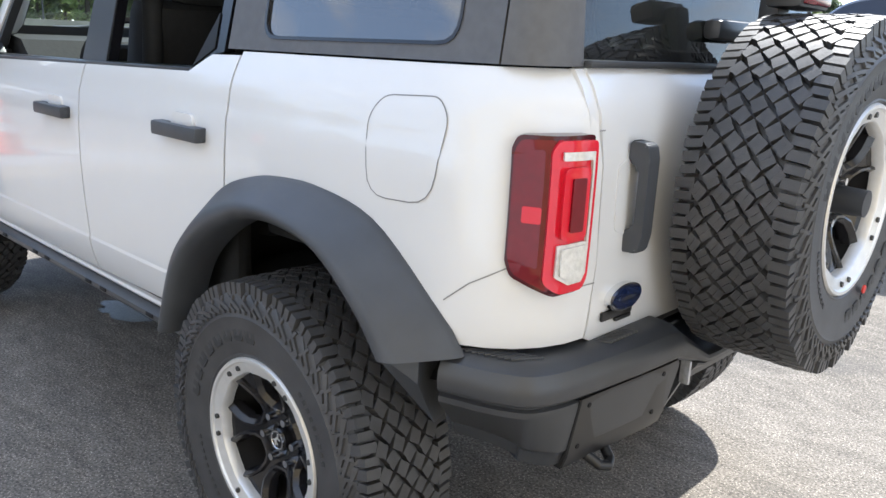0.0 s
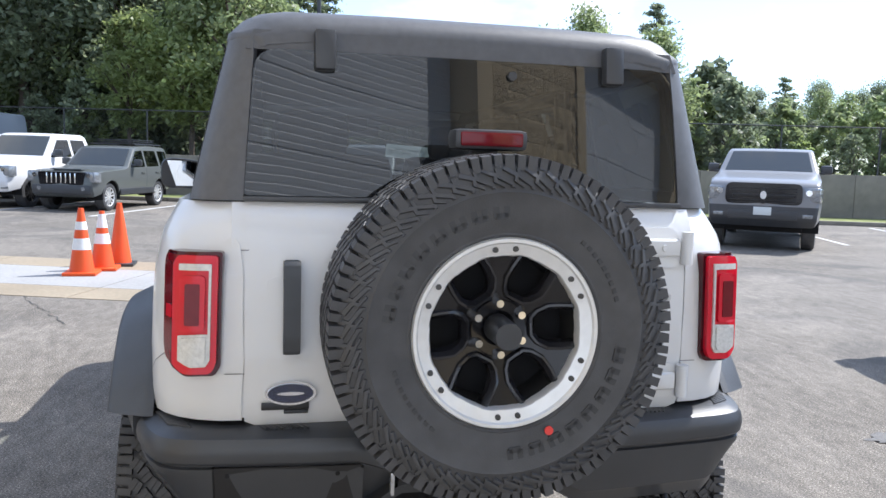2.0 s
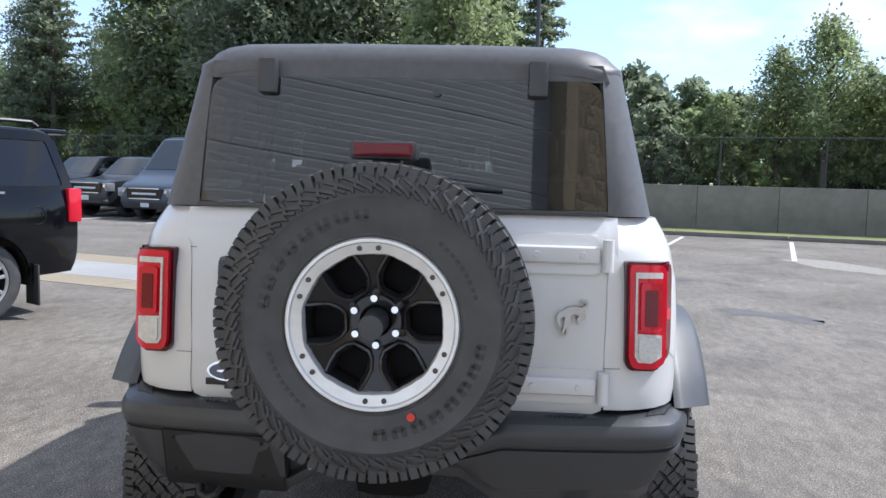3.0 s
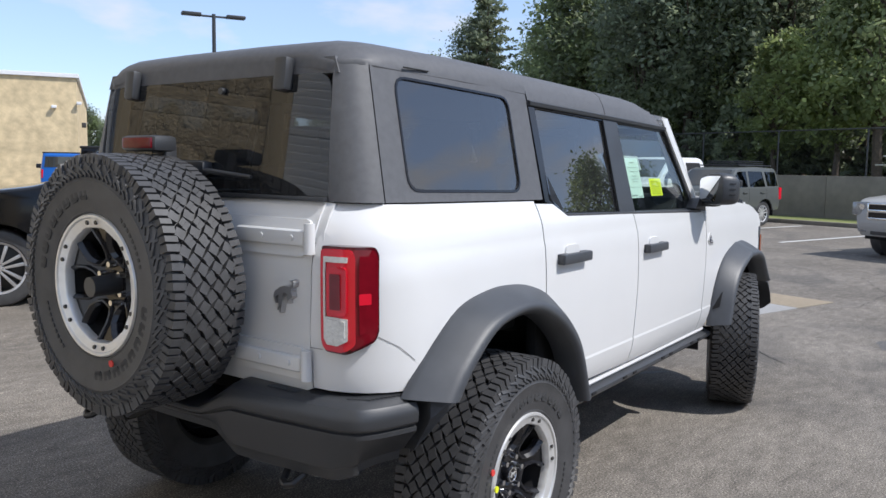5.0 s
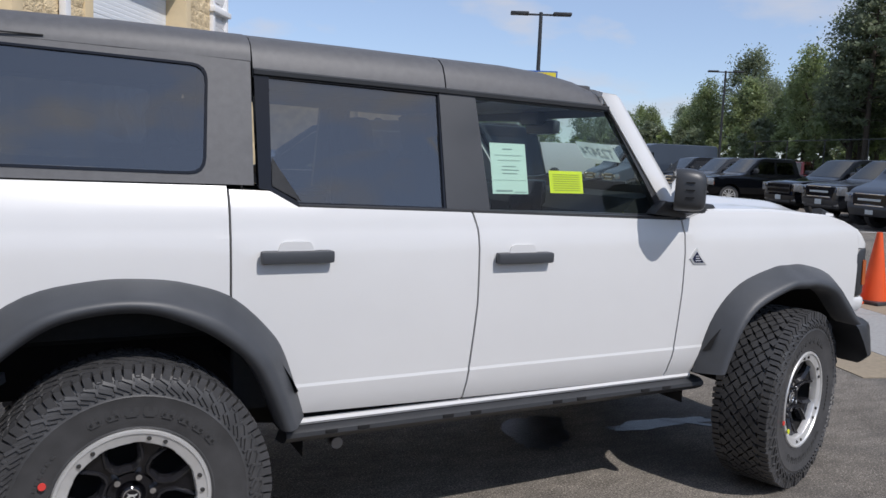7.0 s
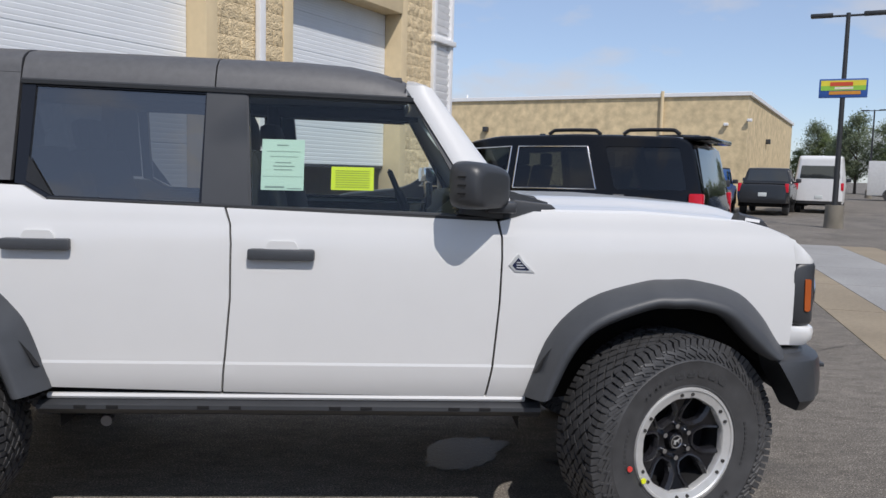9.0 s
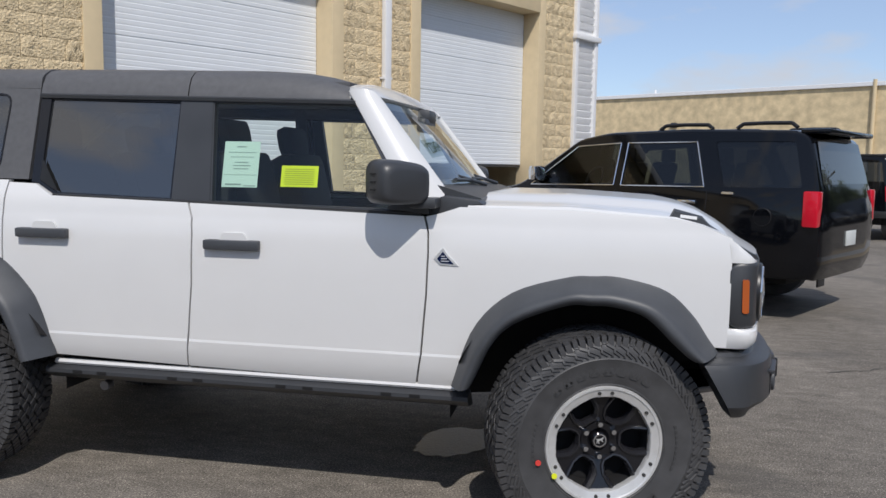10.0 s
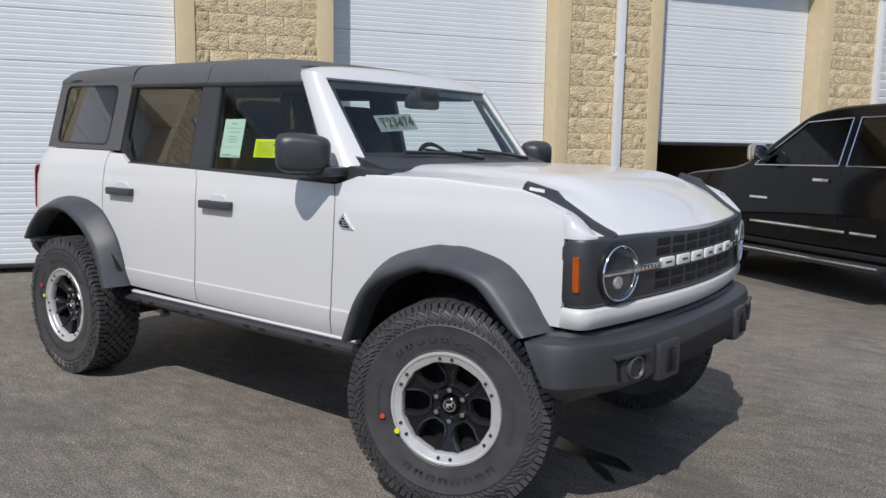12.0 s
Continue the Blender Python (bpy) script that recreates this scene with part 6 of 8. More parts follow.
def letter_bar(w, h, t=0.0045):
    """A raised outline of a letter's size."""
    b = bmesh.new()
    for c, sz in (((0, h / 2), (w, t)), ((0, -h / 2), (w, t)), ((-w / 2, 0), (t, h)), ((w / 2, 0), (t, h))):
        box((c[0], -0.1565, c[1]), (sz[0] + t * 0.4, 0.006, sz[1] + t * 0.4), bm=b)
    return b


BAR = shared("sidewall_letter", letter_bar(0.026, 0.040, 0.0105), RUBBER_BAR)
SMALLBAR = shared("sidewall_letter", prism([(-0.006, -0.005), (0.006, -0.005), (0.006, 0.005), (-0.006, 0.005)], "y", -0.1605, -0.155), RUBBER_BAR)


def wheel(m, cap=True, spin=0.0, dots=(), text=0.0):
    def add(name, me, parent, mm=None, label=""):
        o = new(name, me)
        o.parent = parent
        if mm is not None:
            o.matrix_local = mm
        if label:
            o["label"] = label
        return o

    w = add("wheel", RIM, CAR, m @ pose(0, 0, 0, 0, spin, 0), "black forked-spoke wheel")
    add("tyre", TYRE, w, None, "knobbly black mud-terrain tyre")
    tagged(add("tread", TREAD, w), kind="stuff")
    add("beadlock_ring", RING, w, None, "bright machined ring with bolts")
    add("hub", HUBM, w)
    for k in range(6):
        add("spoke", SPOKE, w, pose(0, 0, 0, 0, 60 * k, 0))
        add("window_rim", WINDOWRIM, w, pose(0, 0, 0, 0, 60 * k + 30, 0))
        add("lug_nut", LUG, w, pose(0, 0, 0, 0, 60 * k, 0))
        for d in (-7.0, 7.0):
            add("ring_bolt", BOLT, w, pose(0, 0, 0, 0, 60 * k + d, 0) @ Matrix.Translation((0, -0.009, 0.009)))
    if cap:
        add("hub_cap", CAPM, w)
        add("cap_ring", CAPRING, w)
        add("cap_emblem", CAPMARK, w)
    for base in (0, 180):
        for k in range(8):
            a = base + text - 42 + k * 10.5
            add("sidewall_letter", BAR, w, pose(0, 0, 0, 0, a, 0) @ Matrix.Translation((0, 0.0025, 0.305)))
        for k in range(9):
            add("sidewall_letter", SMALLBAR, w, pose(0, 0, 0, 0, base + text + 76 + k * 4.2, 0) @ Matrix.Translation((0, 0.003, 0.285)))
    for a, r, mat, nm in dots:
        o = part(nm, rod((0, -0.158, r), (0, -0.163, r), 0.011, n=14), mat, w)
        o.matrix_local = pose(0, 0, 0, 0, a, 0)
    return w


REDDOT = material("red_paint_dot", (0.65, 0.05, 0.04), 0.6, var=0.05)
YELLOWDOT = material("yellow_paint_dot", (0.75, 0.80, 0.02), 0.6, var=0.05)
STEER = 18.0
SMALLER = Matrix.Diagonal((0.985, 0.87, 0.985, 1))
wheel(Matrix.Translation((2.925, -0.832, 0.422)) @ pose(0, 0, 0, 0, 0, STEER) @ SMALLER, spin=0, dots=((-102, 0.268, REDDOT, "paint_dot"), (-119, 0.226, YELLOWDOT, "paint_dot")))
wheel(Matrix.Translation((0.0, -0.828, 0.422)) @ SMALLER, spin=20, dots=((-88, 0.268, REDDOT, "paint_dot"), (-101, 0.226, YELLOWDOT, "paint_dot")))
wheel(Matrix.Translation((2.949, 0.828, 0.422)) @ pose(0, 0, 0, 0, 0, 180 + STEER) @ SMALLER, spin=10)
wheel(Matrix.Translation((0.0, 0.828, 0.422)) @ pose(0, 0, 0, 0, 0, 180) @ SMALLER, spin=-35)
spare = wheel(Matrix.Translation((-0.882, 0.016, 1.116)) @ pose(0, 0, 0, 0, 0, -90) @ Matrix.Diagonal((0.948, 0.86, 0.948, 1)), cap=False, spin=-3, text=-34, dots=((158, 0.262, REDDOT, "paint_dot"),))
spare["label"] = "spare wheel with knobbly tyre on the tailgate"
part("camera_stalk", rod((-0.90, 0.016, 1.116), (-1.02, 0.016, 1.113), 0.034, 0.031, n=24), PLASTIC, CAR, "black reversing camera stalk")
part("spare_carrier", box((-0.765, 0.005, 1.12), (0.16, 0.26, 0.30), 0.03), PLASTIC, CAR)
bl = part("high_brake_lamp", box((-0.80, 0.02, 1.556), (0.085, 0.185, 0.050), 0.016), PLASTIC, CAR, "high brake lamp on a bracket over the spare wheel")
part("brake_lens", box((-0.842, 0.02, 1.557), (0.012, 0.156, 0.034), 0.006), REDMID, bl)
part("lamp_bracket", box((-0.745, 0.015, 1.46), (0.05, 0.07, 0.20), 0.012), PLASTIC, bl)

# ---- inside ----


def seat(x, y, w=0.50):
    root = part("seat_base", box((x, y, 0.93), (0.52, w, 0.20), 0.06), INTERIOR, CAR, "charcoal cloth seat")
    part("backrest", box((x - 0.27, y, 1.22), (0.16, w, 0.60), 0.06, m=pose(0, 0, 0, 0, -14, 0)), INTERIOR, root)
    part("headrest", box((x - 0.36, y, 1.585), (0.10, 0.27, 0.17), 0.05, m=pose(0, 0, 0, 0, -10, 0)), INTERIOR, root)
    for d in (-0.06, 0.06):
        part("headrest_rod", rod((x - 0.335, y + d, 1.46), (x - 0.355, y + d, 1.54), 0.008, n=8), CHROME, root)


seat(1.55, -0.38)
seat(1.55, 0.38)
seat(0.62, -0.38, 0.60)
seat(0.62, 0.38, 0.60)
part("dashboard", loft([[(2.02, y, 1.05), (1.98, y, 1.27), (2.06, y, 1.345), (2.24, y, 1.37), (2.26, y, 1.05)] for y in (-0.72, -0.3, 0.3, 0.72)]), INTERIOR, CAR)
part("dash_screen", box((1.99, 0.02, 1.315), (0.03, 0.30, 0.16), 0.01), GLOSSBLACK, CAR)
sw = part("steering_wheel", turned(revolve([(0.170, -0.014), (0.184, 0.0), (0.170, 0.014), (0.156, 0.0)], 40, closed=True), (0, 0, 0), 0), INTERIOR, CAR, "black steering wheel")
sw.matrix_local = Matrix.Translation((1.87, 0.38, 1.285)) @ pose(0, 0, 0, 0, -24, 0) @ pose(0, 0, 0, 0, 0, 90)
part("wheel_boss", box((0, 0, 0), (0.14, 0.05, 0.11), 0.02), INTERIOR, sw)
part("mirror_inside", box((2.05, 0.0, 1.66), (0.05, 0.25, 0.07), 0.02), PLASTIC, CAR)
part("sensor_housing", box((2.03, 0.03, 1.705), (0.10, 0.16, 0.07), 0.02), PLASTIC, CAR)
part("headlining", box((0.68, 0, 1.80), (2.35, 1.26, 0.03), 0.01), INTERIOR_GREY, CAR)
part("cargo_floor", box((-0.1, 0, 0.86), (0.95, 1.20, 0.04), 0.01), INTERIOR, CAR)
part("cabin_floor", box((1.3, 0, 0.72), (1.9, 1.45, 0.05), 0.01), INTERIOR, CAR)
for s in (-1, 1):
    for x0, x1 in ((0.31, 1.19), (1.21, 2.24)):
        part("door_card", box(((x0 + x1) / 2, s * 0.775, 0.94), (x1 - x0 - 0.03, 0.05, 0.64), 0.02), INTERIOR, CAR)
    part("roll_bar", rod((1.19, s * 0.60, 1.0), (1.16, s * 0.585, 1.77), 0.035), INTERIOR, CAR)
    part("roll_bar", rod((0.25, s * 0.62, 1.0), (0.28, s * 0.59, 1.77), 0.035), INTERIOR, CAR)
    part("roll_bar", rod((0.28, s * 0.59, 1.77), (1.95, s * 0.60, 1.745), 0.032), INTERIOR, CAR)
    part("inner_quarter", box((-0.1, s * 0.70, 1.12), (0.80, 0.05, 0.48), 0.02), INTERIOR, CAR)
part("gate_lining", box((-0.62, 0, 1.10), (0.04, 1.16, 0.50), 0.02), INTERIOR, CAR)

# papers behind the glass


def paper(name, x0, x1, z0, z1, mat, line, label, bars):
    y = lambda z: -upper_y(z) + 0.018
    b = bmesh.new()
    b.faces.new([b.verts.new(p) for p in ((x0, y(z0), z0), (x1, y(z0), z0), (x1, y(z1), z1), (x0, y(z1), z1))])
    o = part(name, b, mat, None, smooth=0)
    tagged(o, label, "paper")
    for u0, u1, v, h in bars:
        b = bmesh.new()
        za, zb = z0 + (z1 - z0) * v, z0 + (z1 - z0) * (v + h)
        xa, xb = x0 + (x1 - x0) * u0, x0 + (x1 - x0) * u1
        b.faces.new([b.verts.new(p) for p in ((xa, y(za) - 0.002, za), (xb, y(za) - 0.002, za), (xb, y(zb) - 0.002, zb), (xa, y(zb) - 0.002, zb))])
        part("print_bar", b, line, o, smooth=0)


paper("window_sheet", 1.320, 1.483, 1.360, 1.555, SHEET, PAPERLINE, "pale green printed window sheet behind the front door glass", [(0.1, 0.55, 0.05, 0.03), (0.62, 0.95, 0.03, 0.015), (0.04, 0.97, 0.27, 0.006), (0.30, 0.72, 0.40, 0.012), (0.28, 0.78, 0.47, 0.012), (0.32, 0.7, 0.54, 0.012), (0.2, 0.85, 0.66, 0.008), (0.12, 0.9, 0.76, 0.008), (0.35, 0.62, 0.88, 0.016)])
paper("window_label", 1.588, 1.752, 1.366, 1.455, YELLOW, YELLOWLINE, "bright yellow printed label behind the front door glass", [(0.1, 0.9, 0.12 + 0.1 * k, 0.025) for k in range(8)])


def on_quarter(x0, x1, z0, z1, lift):
    b = bmesh.new()
    b.faces.new([b.verts.new((x, upper_y(z) + lift, z)) for x, z in ((x0, z0), (x1, z0), (x1, z1), (x0, z1))])
    return b


warn = tagged(part("warning_sticker", on_quarter(0.094, 0.154, 1.518, 1.574, 0.004), YELLOWDOT, smooth=0), "small yellow sticker inside the quarter window", "sticker")
for x0, x1, z0, z1 in ((0.104, 0.144, 1.528, 1.535), (0.112, 0.140, 1.542, 1.556), (0.120, 0.132, 1.556, 1.566)):
    part("warning_mark", on_quarter(x0, x1, z0, z1, 0.006), GLOSSBLACK, warn, smooth=0)


def marker_writing():
    """The hand-written stock number inside the windscreen."""
    cu = bpy.data.curves.new("stock_number", "FONT")
    cu.body = "T23474"
    cu.size, cu.shear, cu.space_character = 0.080, 0.1, 1.0
    cu.extrude = 0.0006
    ob = new("stock_number", cu)
    dg = bpy.context.evaluated_depsgraph_get()
    me = bpy.data.meshes.new_from_object(ob.evaluated_get(dg))
    bpy.data.objects.remove(ob)
    o = new("stock_number", me)
    me.materials.clear()
    me.materials.append(material("dark_green_marker", (0.02, 0.05, 0.03), 0.6, var=0.05))
    p, q, r = ws_at(0.166, 0.37), ws_at(0.50, 0.455), ws_at(0.166, 0.71)
    xa = (q - p).normalized()
    za = xa.cross(r - p).normalized()
    ya = za.cross(xa)
    m = Matrix.Identity(4)
    for i, c in enumerate((xa, ya, za)):
        m.col[i] = (*c, 0)
    m.translation = p + za * 0.006
    o.matrix_world = m
    tagged(o, "green hand-written stock number on the windscreen", "writing")
    b = sheet_on(lambda u, v: ws_at(0.158 + 0.205 * u, 0.325 + 0.052 * u + 0.22 * v) - za * 0.006, 4, 2)
    tagged(part("number_card", b, leaf_material("thin_white_paper", (0.78, 0.84, 0.81)), smooth=0), "thin pale card with the stock number behind the windscreen", "card")


marker_writing()

# ---- other vehicles: x forward from the rear axle, y to the left ----


def paint(name, color, rough=0.25):
    return material(name, color, rough, var=0.02, coat=0.3, spec=0.4)


BLACKPAINT = material("black_car_paint", (0.003, 0.0035, 0.005), 0.07, var=0.02, spec=0.35)
SILVER = paint("silver_car_paint", (0.21, 0.21, 0.215), 0.3)
PALESILVER = paint("pale_silver_car_paint", (0.38, 0.375, 0.365), 0.3)
PALEWHITE = paint("white_car_paint", (0.72, 0.72, 0.72), 0.3)
GREYGREEN = paint("grey_green_car_paint", (0.095, 0.102, 0.099), 0.3)
VANBLUE = paint("dull_blue_grey_paint", (0.045, 0.06, 0.085), 0.35)
DARKBLUE = paint("dark_blue_car_paint", (0.012, 0.018, 0.035), 0.2)
MAROON = paint("maroon_car_paint", (0.07, 0.012, 0.012), 0.25)
BRIGHTBLUE = paint("bright_blue_car_paint", (0.01, 0.11, 0.42), 0.3)
CHARCOAL = paint("charcoal_car_paint", (0.022, 0.024, 0.028), 0.25)
AUTOGLASS = glass("dark_car_glass", (0.10, 0.11, 0.12), 1.6)
CLEARAUTO = glass("light_car_glass", (0.66, 0.76, 0.72), 1.5)
HEADLENS = material("headlamp_glass", (0.24, 0.25, 0.26), 0.10, 0.3, var=0.35, scale=30, coat=1.0)
PLATE = material("pale_number_plate", (0.60, 0.63, 0.62), 0.5, var=0.05)


def plain_wheel(parent, x, y, r, mat, pairs=6):
    s = 1 if y > 0 else -1
    b = revolve([(r * 0.64, -0.09), (r * 0.70, -0.12), (r * 0.86, -0.13), (r * 0.96, -0.115), (r, -0.08), (r, 0.10), (r * 0.7, 0.12)], 40)
    m = Matrix.Translation((x, y - s * 0.13, r)) @ pose(0, 0, 0, 0, 0, 180 if s > 0 else 0)
    w = part("wheel", b, RUBBER, parent)
    w.matrix_local = m
    part("rim", revolve([(0.0, -0.045), (r * 0.16, -0.05), (r * 0.18, -0.03), (r * 0.60, -0.01), (r * 0.62, -0.10), (r * 0.68, -0.112)], 40), SATIN, w)
    part("rim_edge", revolve([(r * 0.615, -0.098), (r * 0.63, -0.108), (r * 0.675, -0.114), (r * 0.685, -0.108)], 40), mat, w)
    part("hub_cap", rod((0, -0.10, 0), (0, -0.04, 0), r * 0.11, r * 0.14, n=16), mat, w)
    for k in range(pairs):
        for e in (-1, 1):
            sp = prism([(e * 0.006, r * 0.10), (e * 0.030, r * 0.12), (e * 0.066, r * 0.62), (e * 0.030, r * 0.64)], "y", -0.100, -0.06, 0.004)
            o = part("spoke", sp, mat, w)
            o.matrix_local = pose(0, 0, 0, 0, 360 / pairs * k + 10, 0)


def bent(pts, r):
    """An open line with its inner corners rounded."""
    out = [tuple(pts[0])]
    for i in range(1, len(pts) - 1):
        p, q, s = Vector(pts[i - 1]), Vector(pts[i]), Vector(pts[i + 1])
        a, c = p - q, s - q
        d = min(r, a.length * 0.45, c.length * 0.45)
        a, c = q + a.normalized() * d, q + c.normalized() * d
        for j in range(5):
            t = j / 4
            out.append(tuple((1 - t) ** 2 * a + 2 * t * (1 - t) * q + t * t * c))
    out.append(tuple(pts[-1]))
    return out


class Shape:
    """Outline of a vehicle: its line over the top from tail to nose, its width by height, and how its ends round off."""

    def __init__(self, top, widths, wb, r, belt, windows, screen, rear, lamp_z, bumper_z, round_off=0.13, corner=0.10):
        self.top, self.wb, self.r, self.belt, self.windows, self.screen, self.rear = bent(top, corner), wb, r, belt, windows, screen, rear
        self.zs, self.ys = [w[0] for w in widths], [w[1] for w in widths]
        self.x0, self.x1 = min(p[0] for p in self.top), max(p[0] for p in self.top)
        self.lamp_z, self.bumper_z, self.round_off = lamp_z, bumper_z, round_off

    def y(self, x, z):
        m, h = (self.x0 + self.x1) / 2, (self.x1 - self.x0) / 2
        k = max(0.0, (abs(x - m) / h - 0.72) / 0.28)
        return float(np.interp(z, self.zs, self.ys)) * (1 - self.round_off * min(1.0, k) ** 2.4)

    def end(self, z, front):
        """How far the nose or tail reaches at a height."""
        xs = []
        for (xa, za), (xb, zb) in zip(self.top, self.top[1:]):
            if min(za, zb) <= z <= max(za, zb) and za != zb:
                xs.append(xa + (xb - xa) * (z - za) / (zb - za))
        return max(xs) if front else min(xs)


def vehicle(name, label, category, m, col, sh, rimmat=None, front="bars", trimmat=None, group="", bright=False, clear=False, bed=None):
    car = thing(name, label, category, m, group)
    n = len(sh.top)
    lines = []
    for i, p in enumerate(sh.top):
        a, c = sh.top[max(i - 1, 0)], sh.top[min(i + 1, n - 1)]
        t = (Vector(c) - Vector(a)).normalized()
        lines.append((Vector(p), Vector((t.y, -t.x))))
    inner = [tuple(p + w * 0.03) for p, w in lines]
    zb = sh.top[0][1]
    low = [inner[-1]]
    R, cz = sh.r + 0.055, sh.r + 0.01
    for ax in (sh.wb, 0.0):
        a0 = math.degrees(math.asin(max(-1, (zb - cz) / R)))
        low += arc(ax, cz, R, a0, 180 - a0, 14)
    outline = inner + low[1:]
    wins = [rounded(w, 0.035, 3) for w in sh.windows]
    for s in (1, -1):
        def put(x, z, s=s):
            return Vector((x, s * sh.y(x, z), z)), Vector((0, -s, 0))
        part("body_side", turned_in(gridded(outline, 0.10, (sh.belt,), None, wins), put, 0.03), col, car, smooth=30)
        for i, w in enumerate(wins):
            def sunk(x, z, s=s):
                return Vector((x, s * (sh.y(x, z) - 0.008), z)), Vector((0, -s, 0))
            part("side_window", skin(w, sunk, 0.004, 0.2), CLEARAUTO if clear and i == 0 else AUTOGLASS, car)
        for ax in (0.0, sh.wb):
            # liner black made deeper than plastic, to carry the arch's shade
            lin = loft([[(x, s * (sh.y(ax, 0.6) - 0.01), z), (x, s * 0.45, z)] for x, z in arc(ax, cz, R + 0.01, -10, 190, 14)], closed=False, caps=False)
            part("wheel_liner", lin, BLACKVOID, car)
            plain_wheel(car, ax, s * (sh.y(ax, sh.r) + 0.01), sh.r, rimmat or ALU)

    def strip(i0, i1, nm, mat, parent=None, wide=1.0, lift=0.0, trim=None):
        rings = []
        for p, w in lines[i0:i1 + 1]:
            q = p + w * 0.03
            Y = sh.y(q.x, q.y)
            ring = []
            for f, d in ((-1.0, 0.03), (-0.975, 0.012), (-0.93, 0.002), (-0.6, -0.006), (0, -0.010), (0.6, -0.006), (0.93, 0.002), (0.975, 0.012), (1.0, 0.03)):
                if wide < 1 and abs(f) > 0.95:
                    continue
                c = p + w * (d - lift)
                ring.append((c.x, f * Y * wide, c.y))
            rings.append(ring)
        return part(nm, loft(rings, closed=False, caps=False), mat, parent or car, smooth=30)

    mid = (sh.x0 + sh.x1) / 2
    cut0 = max([i for i, (p, w) in enumerate(lines) if p.x < mid and p.y <= sh.bumper_z + 1e-6] or [1])
    cut1 = min([i for i, (p, w) in enumerate(lines) if p.x > mid and p.y <= sh.bumper_z + 1e-6] or [n - 2])
    strip(0, cut0, "rear_bumper", trimmat or col)
    strip(cut0, cut1, "body_top", col)
    strip(cut1, n - 1, "front_bumper", trimmat or col)

    def pane(q0, q1, nm):
        """A screen between two points of the top line."""
        p, q = Vector(q0), Vector(q1)
        t = (q - p).normalized()
        w = Vector((t.y, -t.x))
        rings = []
        for f in (0.04, 0.5, 0.96):
            c = p.lerp(q, f) - w * 0.012
            Y = sh.y(c.x, c.y)
            rings.append([(c.x - w.x * 0.010 * (1 - abs(k) ** 2), k * Y * 0.88, c.y - w.y * 0.010 * (1 - abs(k) ** 2)) for k in (-1, -0.6, 0, 0.6, 1)])
        b = loft(rings, closed=False, caps=False)
        part(nm, b, SCREEN, car, smooth=30)

    pane(sh.screen[0], sh.screen[1], "windscreen")
    pane(sh.rear[0], sh.rear[1], "rear_window")
    W = sh.ys[len(sh.ys) // 2] * 2
    lz = sh.lamp_z
    xf, xr = sh.end(lz, True), sh.end(lz, False)
    zb1 = sh.bumper_z
    tall = 0.08 if front == "cross" else 0.0
    g = part("grille", prism(rounded([(-W * 0.31 - tall * 0.6, lz - 0.19), (W * 0.31 + tall * 0.6, lz - 0.19), (W * 0.33, lz + 0.12 + tall), (-W * 0.33, lz + 0.12 + tall)], 0.04 + tall), "x", xf - 0.10, xf + 0.030), GLOSSBLACK, car)
    if front == "bars":
        bright_mat = trimmat if trimmat else CHROME
        for dz, hh in ((-0.175, 0.035), (-0.03, 0.050), (0.105, 0.030)):
            part("grille_bar", box((xf + 0.034, 0, lz + dz), (0.022, W * 0.62, hh), 0.006), bright_mat, g)
        for s in (1, -1):
            part("grille_side", box((xf + 0.034, s * W * 0.315, lz - 0.035), (0.022, 0.03, 0.30), 0.006), bright_mat, g)
        part("grille_emblem", prism(rounded([(-0.11, lz - 0.055), (0.11, lz - 0.055), (0.11, lz - 0.005), (-0.11, lz - 0.005)], 0.012), "x", xf + 0.04, xf + 0.055), SATIN, g)
    elif front == "frame":
        for dz in (-0.18, 0.12):
            part("grille_frame", box((xf + 0.036, 0, lz + dz), (0.016, W * 0.56, 0.03), 0.006), CHROME, g)
        part("grille_frame", box((xf + 0.036, 0, lz - 0.03), (0.016, W * 0.44, 0.06), 0.01), PLATE, g)
    elif front == "slots":
        for k in range(7):
            part("grille_slot", box((xf + 0.036, (-0.36 + 0.12 * k) * W / 1.8, lz - 0.03), (0.016, 0.03, 0.24), 0.008), CHROME, g)
    elif front == "cross":
        part("grille_bar", box((xf + 0.036, 0, lz - 0.03), (0.03, 0.06, 0.30), 0.01), SATIN, g)
        part("grille_bar", box((xf + 0.036, 0, lz - 0.03), (0.03, W * 0.54, 0.05), 0.01), SATIN, g)
        for dz in (-0.16, -0.11, 0.05, 0.10):
            part("grille_rib", box((xf + 0.030, 0, lz + dz), (0.012, W * 0.58, 0.012), 0.003), SATIN, g)
        part("grille_emblem", prism(ellipse(0, lz - 0.02, 0.055, 0.075, 20), "x", xf + 0.05, xf + 0.062), ALU, g)
    for s in (1, -1):
        x = sh.end(lz, True)
        lamp = part("headlamp", box((x - 0.105, s * W * 0.413, lz + 0.005), (0.24, W * 0.165, 0.26), 0.04, m=pose(0, 0, 0, 0, 0, -s * 14)), HEADLENS, car)
        part("lamp_bulb", rod((x - 0.02, s * W * 0.385, lz + 0.04), (x + 0.022, s * W * 0.385, lz + 0.04), 0.055, n=14), CHROME, lamp)
        part("turn_lens", box((x - 0.15, s * (W * 0.490 - 0.02), lz - 0.05), (0.10, 0.05, 0.09), 0.015), AMBER, lamp)
        zt = sh.belt - 0.16
        part("tail_lamp", box((sh.end(zt, False) + 0.075, s * W * 0.435, zt), (0.14, W * 0.07, 0.34), 0.02), REDLENS, car)
        wx = sh.windows[0]
